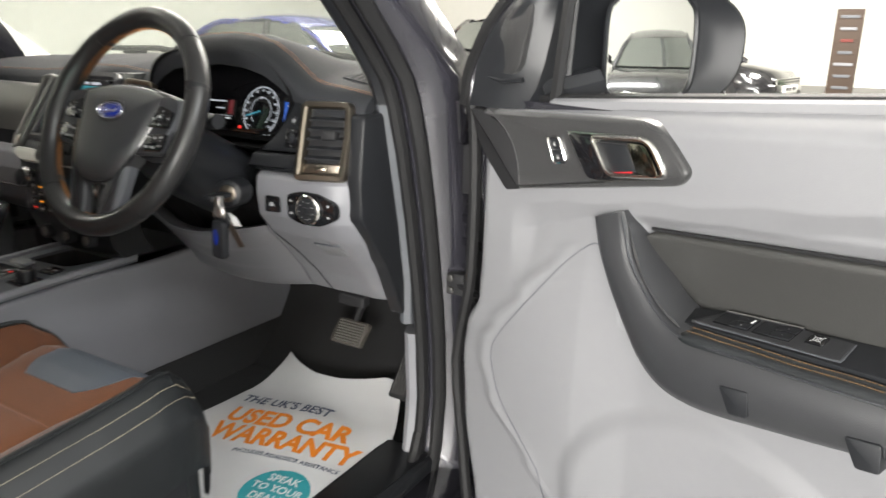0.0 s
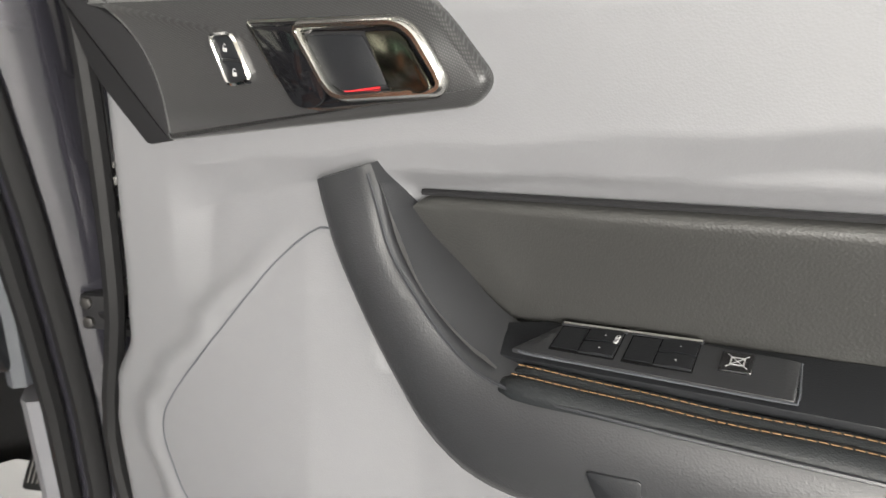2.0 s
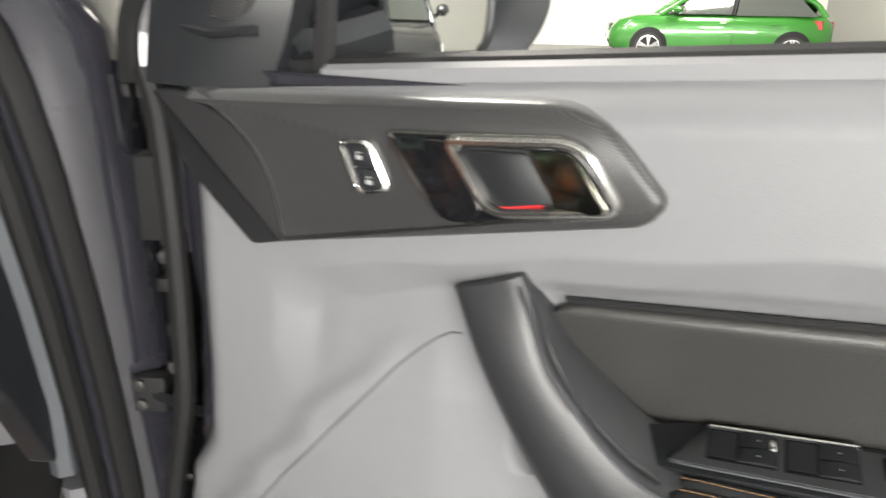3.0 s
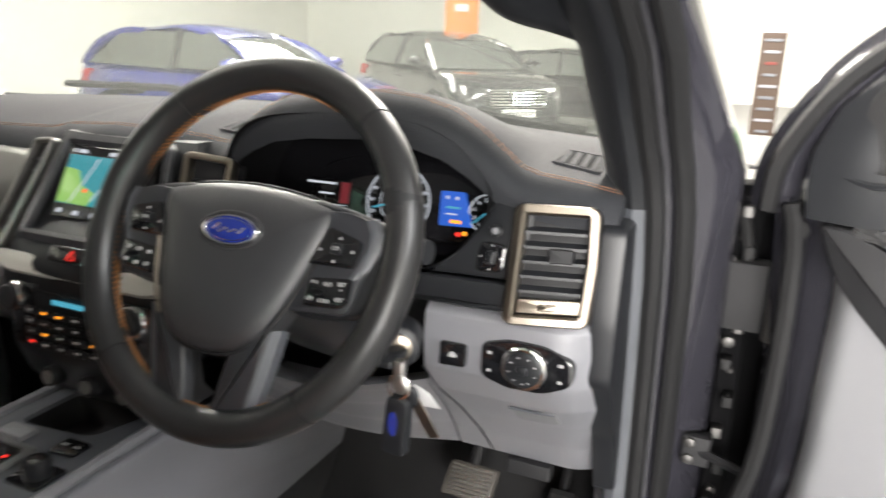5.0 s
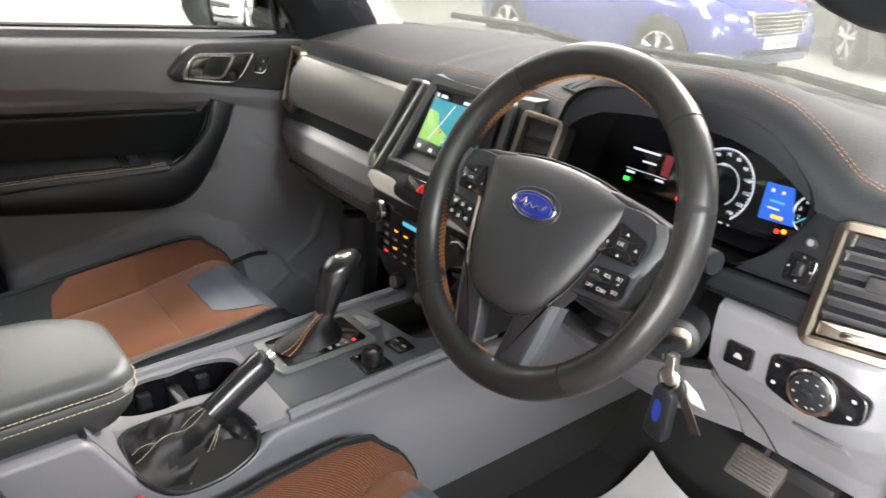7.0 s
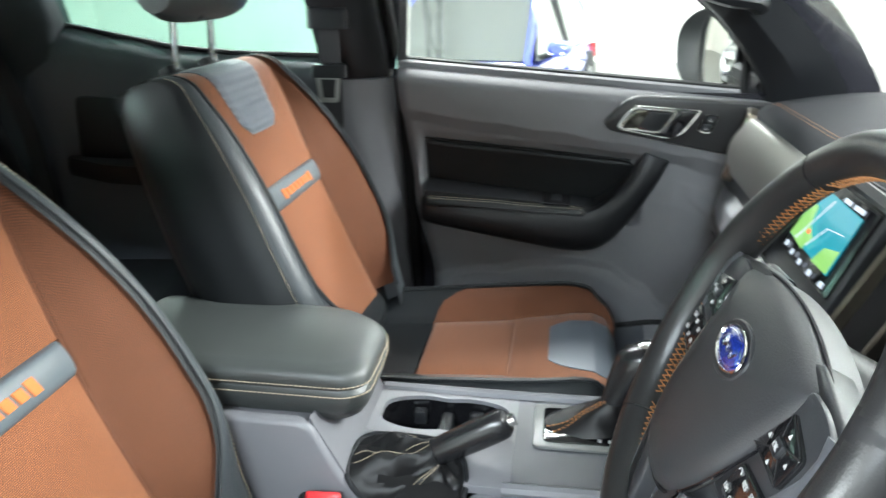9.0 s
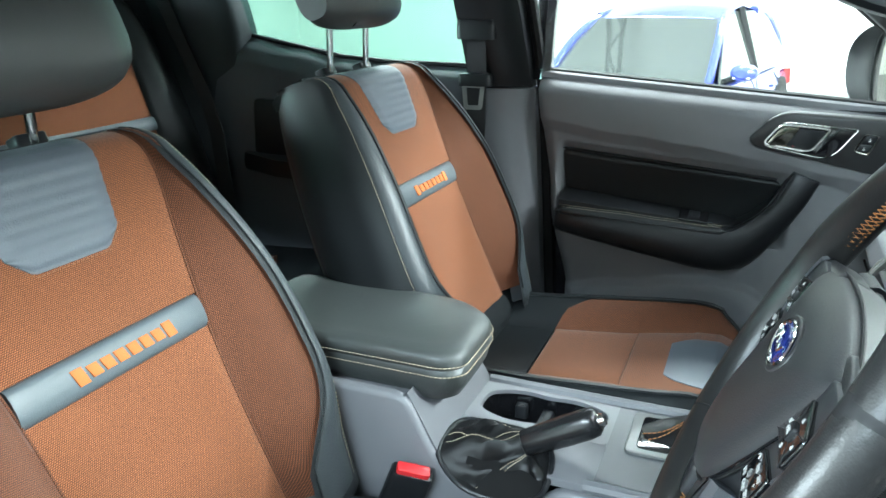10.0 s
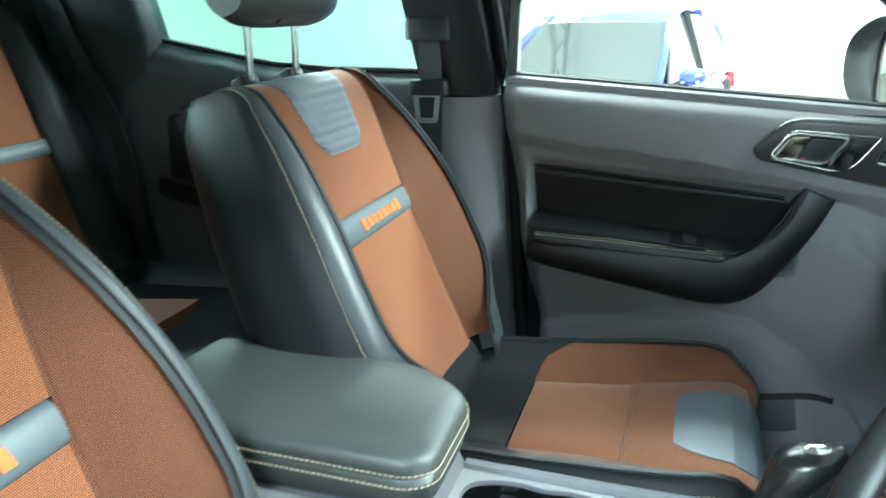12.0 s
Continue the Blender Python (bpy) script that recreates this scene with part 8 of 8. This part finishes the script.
part("card_slot", Geo().box((-0.070, 0.022, 0.858), (-0.020, 0.050, 0.866), 0.004), GREY, con)
dl = part("drive_dial", Geo().prism(rounded([(0.036, -0.048), (0.092, -0.048), (0.092, 0.002), (0.036, 0.002)], 0.006), lambda a, b, d: (a, b, 0.8545 + d), 0.0, 0.004, 0.002), GLOSS, con, "drive mode dial on a gloss plate")
part("dial_knob", Geo().disc((0.068, -0.022, 0.858), (0, 0, 1), 0.0175, 0.024, 24, 0.003), BLACK, dl)
part("knob_top", Geo().disc((0.068, -0.022, 0.8815), (0, 0, 1), 0.013, 0.001, 20, 0.0003), GLOSS, dl)
for k in range(3):
    part("dial_mark", Geo().prism([(-0.002, -0.0015), (0.002, -0.0015), (0.002, 0.0015), (-0.002, 0.0015)], lambda a, b, d: (a + 0.042, b - 0.036 + 0.011 * k, 0.8585 + d), 0.0, 0.0006, 0.0002), WHITEMARK, dl)
sw2 = part("console_switches", Geo().prism(rounded([(0.030, 0.022), (0.072, 0.026), (0.072, 0.058), (0.030, 0.058)], 0.005), lambda a, b, d: (a, b, 0.8555 + d), 0.0, 0.005, 0.002), GLOSS, con)
for x in (0.040, 0.062):
    part("key_mark", Geo().prism([(-0.005, -0.002), (0.005, -0.002), (0.005, 0.002), (-0.005, 0.002)], lambda a, b, d: (a + x, b + 0.042, 0.8603 + d), 0.0, 0.0006, 0.0002), WHITEMARK, sw2)
# armrest lid
def lid(z, inset_):
    return [(a, b, z) for a, b in rounded([(-0.124 + inset_, -0.76), (0.098 - inset_, -0.76), (0.095 - inset_, -0.400 - inset_), (0.074 - inset_, -0.373 - inset_), (-0.064 + inset_, -0.375 - inset_), (-0.119 + inset_, -0.445 - inset_)], [0.02, 0.02, 0.02, 0.02, 0.03, 0.05], 6)]


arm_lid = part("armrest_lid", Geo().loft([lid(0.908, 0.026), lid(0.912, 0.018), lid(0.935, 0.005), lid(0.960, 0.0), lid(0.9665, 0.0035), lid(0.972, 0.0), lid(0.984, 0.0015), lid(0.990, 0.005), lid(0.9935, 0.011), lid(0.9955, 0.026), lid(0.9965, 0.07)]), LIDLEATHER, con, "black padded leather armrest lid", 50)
for dz in (0.9735, 0.9590):
    q = lid(dz, -0.0012)
    thread([Vector(p) for p in q + q[:1]], arm_lid, PALETHREAD, r=0.0007, dash=0.0045, gap=0.002)
# selector lever
gear = thing("gear_selector", (-0.04, -0.05, 0.86), "black leather gear selector with a gaiter and bright cap", "gear lever")
K0, K1 = Vector((-0.046, -0.040, 0.905)), Vector((-0.055, -0.008, 0.992))
rings = []
for t, r, e in ((0.0, 0.0175, 0.019), (0.12, 0.019, 0.021), (0.35, 0.021, 0.026), (0.6, 0.024, 0.031), (0.80, 0.0265, 0.035), (0.92, 0.024, 0.033), (1.0, 0.016, 0.023)):
    c = K0.lerp(K1, t) + Vector((0, 0.010 * t * t, 0))
    rings.append([c + Vector((r * math.cos(a), e * math.sin(a), 0.004 * math.sin(a))) for a in (2 * math.pi * j / 18 for j in range(18))])
part("knob", Geo().loft(rings), KNOB, gear, "black selector knob", 60)
part("knob_cap", Geo().ball(K1 + Vector((0, 0.012, -0.003)), 0.0125, 0.019, 0.006), CHROME, gear, "polished cap")
part("collar", Geo().tube([K0 - Vector((0, 0, 0.004)), K0 + Vector((0, 0.001, 0.006))], 0.0172, 16), DARK, gear)
rings = []
for t in range(9):
    k = t / 8
    cx, cy, z = -0.044 - 0.002 * k, -0.075 + 0.034 * k, 0.862 + 0.044 * k
    rx, ry = 0.024 * (1 - k) ** 1.5 + 0.0165, 0.046 * (1 - k) ** 1.5 + 0.0165
    rings.append([(cx + rx * math.cos(a) * (1 + 0.06 * math.sin(5 * a + 7 * k)), cy + ry * math.sin(a) * (1 + 0.05 * math.sin(4 * a + 9 * k)), z + 0.004 * math.sin(3 * a + 6 * k) * (1 - k)) for a in (2 * math.pi * j / 28 for j in range(28))])
gt = part("gaiter", Geo().loft(rings), BOOT, gear, "black leather gaiter", 60)
for ang in (-0.75, -1.0):
    thread([Vector(rings[i][int((ang % (2 * math.pi)) / (2 * math.pi) * 28)]) + Vector((0.001, -0.001, 0.001)) for i in range(9)], gt, STITCH, r=0.0009, dash=0.005, gap=0.002)
# handbrake
hb = thing("handbrake", (0.06, -0.30, 0.85), "black leather handbrake lever with a chrome button", "handbrake")
H0, H1 = Vector((0.060, -0.292, 0.858)), Vector((0.047, -0.186, 0.915))
ax = (H1 - H0).normalized()
rings = []
up_ = Vector((0, -ax.z, ax.y))
for t, r in ((-0.05, 0.016), (0.05, 0.0175), (0.3, 0.0185), (0.6, 0.0195), (0.85, 0.0195), (0.95, 0.018), (1.0, 0.013)):
    c = H0.lerp(H1, t)
    rings.append([c + Vector((1, 0, 0)) * (r * 1.0 * math.cos(a)) + up_ * (r * 1.15 * math.sin(a)) for a in (2 * math.pi * j / 18 for j in range(18))])
part("grip", Geo().loft(rings), KNOB, hb, "black leather grip", 60)
part("button", Geo().tube([H1 - ax * 0.002, H1 + ax * 0.008], 0.0088, 16), CHROME, hb, "chrome release button")
part("grip_collar", Geo().tube([H0 - ax * 0.004, H0 + ax * 0.004], 0.0185, 16), BLACK, hb)
mouth = smooth_path([(0.024, -0.392, 0.8545), (0.016, -0.340, 0.8545), (0.022, -0.285, 0.8545), (0.050, -0.252, 0.8545), (0.086, -0.240, 0.853), (0.1130, -0.238, 0.843), (0.1200, -0.252, 0.820), (0.1205, -0.300, 0.802), (0.1200, -0.360, 0.808), (0.1130, -0.398, 0.846), (0.066, -0.404, 0.8545)], 4, True)
part("gaiter_rim", Geo().tube(mouth, 0.0040, 8, True), BLACK, hb, "black plastic gaiter rim")
ng = len(mouth)
ring_c = sum((Vector(p) for p in mouth), Vector()) / ng
side_ = ax.cross(up_).normalized()
rings = []
for t in range(12):
    k = t / 11
    ring = []
    for j, p in enumerate(mouth):
        p = Vector(p)
        d = p - H0
        a = math.atan2(d.dot(up_), d.dot(side_))
        q = H0 + ax * 0.008 + side_ * (0.0205 * math.cos(a)) + up_ * (0.0205 * math.sin(a))
        fold = math.sin(math.pi * k) * (0.0095 * math.sin(5 * a + 6 * k) + 0.0040 * math.sin(11 * a - 9 * k))
        low = p.z < 0.845
        c = Vector((0.102, 0.4 * p.y + 0.6 * q.y, 0.838)) if low else p.lerp(q, 0.45) + Vector((0, 0, -0.004))
        out_ = Vector((0.6, 0, 0.6)) if low else Vector((0.1, -0.1, 1.0))
        ring.append(p * (1 - k) ** 2 + c * (2 * k * (1 - k)) + q * k * k + out_ * fold)
    rings.append(ring)
bt = part("gaiter", Geo().loft(rings), BOOT, hb, "creased black leather gaiter", 60)
for j0 in (4, 38, 30):
    for dj in (0, 1):
        thread([Vector(rings[i][(j0 + dj) % ng]) + Vector((0.0012, 0, 0.0012)) for i in range(1, 12)], bt, PALETHREAD, r=0.00045, dash=0.0032, gap=0.0014)

# ---------------------------------------------------------------- belts and buckle
bk = thing("belt_buckle", (0.135, -0.43, 0.60), "black seat belt buckle with a red release button", "seat belt")
BX = Vector((0.16, 0.42, 1)).normalized()
q0 = Vector((0.134, -0.455, 0.758))
e1 = (Vector((-0.35, 0.90, 0)) - BX * BX.dot(Vector((-0.35, 0.90, 0)))).normalized()
e2 = BX.cross(e1)
part("case", Geo().prism(rounded([(-0.030, -0.013), (0.030, -0.013), (0.030, 0.013), (-0.030, 0.013)], 0.008), lambda a, b, d: q0 + e1 * a + e2 * b + BX * d, 0.0, 0.085, 0.006), BLACK, bk)
part("release_button", Geo().prism(rounded([(-0.024, -0.010), (0.024, -0.010), (0.024, 0.008), (-0.024, 0.008)], 0.004), lambda a, b, d: q0 + e1 * a + e2 * b + BX * (0.078 + d), 0.0, 0.014, 0.003), RED, bk, "red release button")
part("stalk", Geo().tube([q0 + BX * 0.01, q0 - Vector((0, 0.01, 0.10)), q0 - Vector((0.0, 0.02, 0.22))], 0.012, 8), DARK, bk)
pb = thing("seat_belt", (-0.69, -0.63, 1.0), "black webbing seat belt with its tongue parked on the pillar", "seat belt")


def web(pts, w, parent, name="webbing", ax_=(0, 1, 0)):
    g = Geo()
    rings = []
    a = Vector(ax_) * (w / 2)
    for p in pts:
        p = Vector(p)
        o = Vector((0.0012, 0, 0))
        rings.append([p - a - o, p + a - o, p + a + o, p - a + o])
    return part(name, g.loft(rings), WEBBING, parent)


web([(-0.655, -0.640, 1.60), (-0.672, -0.640, 1.45), (-0.680, -0.640, 1.30), (-0.684, -0.645, 1.10), (-0.684, -0.655, 0.80), (-0.684, -0.66, 0.56)], 0.046, pb)
part("shoulder_guide", Geo().box((-0.695, -0.685, 1.375), (-0.660, -0.595, 1.420), 0.012), BLACK, pb)
part("tongue_grip", Geo().box((-0.692, -0.682, 1.272), (-0.664, -0.604, 1.302), 0.010), BLACK, pb)
part("tongue", Geo().sweep([(-0.672, a, b) for a, b in rounded([(-0.665, 1.222), (-0.628, 1.222), (-0.622, 1.274), (-0.670, 1.274)], 0.005, 3)], [(-0.006, -0.001), (0.004, -0.001), (0.004, 0.001), (-0.006, 0.001)], (1, 0, 0)), STEEL, pb, "steel belt tongue")
part("anchor_cap", Geo().box((-0.70, -0.675, 1.58), (-0.655, -0.60, 1.66), 0.014), BLACK, pb)

# ---------------------------------------------------------------- pedals and the paper mat
pd = thing("brake_pedal", (0.465, 0.50, 0.60), "worn rubber-faced steel brake pedal", "pedal", "pedals")
PN = Vector((0, -0.80, 0.60)).normalized()
PU = Vector((0, 0.60, 0.80))
pc = Vector((0.452, 0.525, 0.635))
pad = part("pad", Geo().prism(rounded([(-0.048, -0.032), (0.044, -0.032), (0.050, 0.030), (-0.042, 0.030)], 0.008), lambda a, b, d: pc + Vector((a, 0, 0)) + PU * b + PN * d, -0.008, 0.006, 0.003), material("worn_pedal_rubber", (0.060, 0.054, 0.046), 0.6, vary=0.3), pd, "worn grey rubber pad")
for k in range(8):
    b = -0.024 + k * 0.0068
    part("rib", Geo().tube([pc + Vector((-0.036, 0, 0)) + PU * b + PN * 0.006, pc + Vector((0.038, 0, 0)) + PU * b + PN * 0.006], 0.0019, 5), STEEL, pad)
part("arm", Geo().tube([pc - PN * 0.006, pc + Vector((0, 0.08, 0.10)), pc + Vector((0, 0.10, 0.26))], 0.011, 8), DARK, pd)
pa = thing("accelerator_pedal", (0.61, 0.52, 0.50), "tall ribbed accelerator pedal", "pedal", "pedals")
pc2 = Vector((0.610, 0.545, 0.58))
pad = part("pad", Geo().prism(rounded([(-0.024, -0.085), (0.024, -0.085), (0.026, 0.060), (-0.022, 0.060)], 0.008), lambda a, b, d: pc2 + Vector((a, 0, 0)) + PU * b + PN * d, -0.008, 0.006, 0.003), RUBBER, pa)
for k in range(5):
    part("rib", Geo().tube([pc2 + Vector((-0.015 + 0.0075 * k, 0, 0)) + PU * -0.075 + PN * 0.006, pc2 + Vector((-0.015 + 0.0075 * k, 0, 0)) + PU * 0.05 + PN * 0.006], 0.0016, 5), TARNISH, pad)
part("arm", Geo().tube([pc2 - PN * 0.004, pc2 + Vector((0, 0.10, 0.10)), pc2 + Vector((0, 0.13, 0.30))], 0.009, 8), DARK, pa)

mat_th = thing("paper_floor_mat", (0.42, 0.3, 0.47), "creased white paper floor mat printed in orange and teal", "floor mat")
PA, PB, PC_, PD = Vector((0.226, -0.02, 0)), Vector((0.700, 0.06, 0)), Vector((0.598, 0.530, 0)), Vector((0.232, 0.545, 0))


def paper(a, b):
    p = PA.lerp(PB, a).lerp(PD.lerp(PC_, a), b)
    p = p + Vector((0.055 * math.sin(math.pi * b) * a * a, -0.045 * max(0, b - 0.5) * 2 * math.sin(math.pi * min(1, a * 1.15)), 0))
    wr = 0.007 * noise.noise((p.x * 6, p.y * 6, 1.3)) + 0.003 * abs(noise.noise((p.x * 14, p.y * 14, 4.1)))
    z = 0.478 + 2.0 * max(0, p.y - 0.40) ** 2 + 0.050 * max(0, b - 0.55) * a + wr + 0.010 * math.sin(math.pi * a) * (b > 0.2) * min(1, 3 * (b - 0.2))
    return Vector((p.x, p.y, max(0.4735, z)))


part("sheet", Geo().grid(paper, 40, 44, (0, 0, -0.0012)), PAPER, mat_th, "creased white paper", 60)


def sheet_z(x, y):
    """The sheet's height at a place of the floor."""
    a, b = (x - 0.23) / 0.45, (y - 0.02) / 0.52
    for _ in range(12):
        p = paper(min(1, max(0, a)), min(1, max(0, b)))
        a, b = a + 0.8 * (x - p.x) / 0.45, b + 0.8 * (y - p.y) / 0.53
    return paper(min(1, max(0, a)), min(1, max(0, b))).z


def on_paper(text, size, x, y, mt, squeeze=1.0, rot=9.0, lift=0.0016, bold=0.0):
    """Lettering laid on the creased sheet, each letter a piece of its own."""
    m = Matrix.Translation((x, y, 0)) @ Matrix.Rotation(radians(rot), 4, "Z")
    ob = words("letter", text, size, m, mt, mat_th, 0.0, squeeze, bold=bold)
    off = origin(mat_th)
    bm = bmesh.new()
    bm.from_mesh(ob.data)
    bpy.data.objects.remove(ob)
    left = set(bm.verts)
    while left:
        todo, island = [left.pop()], []
        while todo:
            v = todo.pop()
            island.append(v)
            for e in v.link_edges:
                w = e.other_vert(v)
                if w in left:
                    left.discard(w)
                    todo.append(w)
        num = {v: i for i, v in enumerate(island)}
        faces = {f for v in island for f in v.link_faces}
        g = Geo().add([(v.co.x + off.x, v.co.y + off.y, sheet_z(v.co.x + off.x, v.co.y + off.y) + lift) for v in island], [tuple(num[v] for v in f.verts) for f in sorted(faces, key=lambda f: f.index)])
        part("letter", g, mt, mat_th)
    bm.free()


on_paper("THE UK'S BEST", 0.046, 0.383, 0.364, INKB, 0.82, 8, bold=0.0011)
on_paper("USED CAR", 0.080, 0.444, 0.302, INKO, 0.84, 10.5, bold=0.0030)
on_paper("WARRANTY", 0.080, 0.480, 0.240, INKO, 0.80, 10.5, bold=0.0030)
on_paper("INCLUDES ROADSIDE ASSISTANCE", 0.018, 0.530, 0.196, INKB, 0.92, 10.5, bold=0.0002)
ring = []
for r in (0.002, 0.02, 0.04, 0.055, 0.070):
    ring.append([(0.590 + r * math.cos(t), 0.104 + r * math.sin(t), sheet_z(0.590 + r * math.cos(t), 0.104 + r * math.sin(t)) + 0.0018) for t in (2 * math.pi * j / 32 for j in range(32))])
part("teal_disc", Geo().loft(ring + [[(x, y, z - 0.0006) for x, y, z in ring[-1]]], caps=False), INKT, mat_th)
for text, x, y in (("SPEAK", 0.583, 0.140), ("TO YOUR", 0.590, 0.110), ("DEALER", 0.596, 0.080)):
    on_paper(text, 0.029, x, y, PAPER, 0.88, 9, 0.0032, 0.0006)
part("rubber_mat_edge", Geo().tube(smooth_path([(0.70, 0.30, 0.474), (0.69, 0.10, 0.474), (0.66, -0.06, 0.474)], 6), 0.010, 6), RUBBER, mat_th)

# ---------------------------------------------------------------- rear bench
rs = thing("rear_bench", (0, -1.35, 0.47), "rear bench in brown mesh and black leather", "car seat")


def rear_pt(x, s, h):
    return Vector((x, -1.42 - 0.30 * s + 0.95 * h, 0.86 + 0.95 * s + 0.30 * h))


def bench_edge(v):
    """How far out the bench reaches at a height up its back."""
    return spline([(0.0, 0.700), (0.25, 0.705), (0.40, 0.698), (0.50, 0.668), (0.58, 0.640), (0.66, 0.612)], v)


for x0, x1, mt, nm, hh in ((-1, -0.565, LEATHER, "outer_flank", 0.026), (-0.565, -0.12, BROWN, "back_panel", 0.0), (-0.12, 0.12, LEATHER, "centre_back", 0.012), (0.12, 0.565, BROWN, "back_panel", 0.0), (0.565, 1, LEATHER, "outer_flank", 0.026)):
    def bench_back(a, b):
        v = 0.66 * b
        lo, hi = (-bench_edge(v) if x0 == -1 else x0), (bench_edge(v) if x1 == 1 else x1)
        return rear_pt(lo + (hi - lo) * a, v, hh * math.sin(math.pi * (0.1 + 0.8 * a)) + 0.010 * math.sin(math.pi * a) - 0.05 * max(0, (b - 0.88) / 0.12) ** 2)
    part(nm, Geo().grid(bench_back, 12, 24, (0, -0.07, 0)), mt, rs, "", 60)
for cx in (-0.34, 0.34):
    part("badge_strip", Geo().grid(lambda a, b: rear_pt(cx + (2 * a - 1) * 0.222, 0.292 + 0.034 * b, 0.011 + 0.004 * math.sin(math.pi * b)), 8, 6, (0, -0.02, 0)), STRIP, rs)
    part("slate_patch", Geo().grid(lambda a, b: rear_pt(cx + (2 * a - 1) * (0.140 + 0.035 * min(1, 3 * b)), 0.430 + 0.21 * b, 0.014 - 0.045 * b ** 6), 8, 12, (0, -0.02, 0)), EDGE, rs, "dark slate leather patch")
    for px in (-0.06, 0.06):
        part("head_post", Geo().tube([rear_pt(cx + px, 0.63, -0.05), rear_pt(cx + px, 0.70, -0.05)], 0.006, 10), CHROME, rs)
    part("head_restraint", Geo().ball(rear_pt(cx, 0.735, -0.04), 0.125, 0.045, 0.062), LEATHER, rs)
part("release_catch", Geo().box((-0.626, -1.600, 1.408), (-0.602, -1.575, 1.432), 0.005), BAND, rs, "pale seat-back release catch")
part("bench_cushion", Geo().grid(lambda a, b: (-0.66 + 1.32 * a, -1.42 + 0.50 * b, 0.80 + 0.03 * b - 0.16 * max(0, (b - 0.86) / 0.14) ** 2 + 0.006 * math.cos(6 * math.pi * a)), 40, 20, (0, 0, -0.10)), LEATHER, rs, "black leather bench cushion", 60)
for x0, x1 in ((-0.55, -0.16), (0.16, 0.55)):
    part("bench_panel", Geo().grid(lambda a, b: (x0 + (x1 - x0) * a, -1.38 + 0.24 * b, 0.812 + 0.025 * b + 0.006 * math.sin(math.pi * a) * math.sin(math.pi * b)), 10, 10, (0, 0, -0.03)), BROWN, rs, "brown mesh panel", 60)
part("bench_base", Geo().box((-0.64, -1.45, 0.466), (0.64, -1.0, 0.72), 0.02), CARPET, rs)
rb_ = thing("rear_seat_belt", (-0.60, -1.52, 1.0), "black rear seat belt hanging beside the bench", "seat belt")
web([(-0.645, -1.545, 1.56), (-0.668, -1.500, 1.40), (-0.678, -1.425, 1.215), (-0.682, -1.405, 1.12), (-0.682, -1.385, 0.86)], 0.046, rb_)
part("guide", Geo().box((-0.675, -1.575, 1.52), (-0.615, -1.535, 1.60), 0.012), BLACK, rb_)
# quarter trim's colour carries the shade of the rear corner
part("quarter_trim", Geo().loft([[(-0.735, -1.44 + q, z), (-0.70, -1.60 + q, z), (-0.64, -1.75, z), (-0.78, -1.75, z), (-0.78, -1.44 + q, z)] for z, q in ((0.60, 0.0), (1.0, -0.01), (1.30, -0.02), (1.66, -0.05))]), PILLAR, cab, "rear quarter trim in shade-darkened grey")
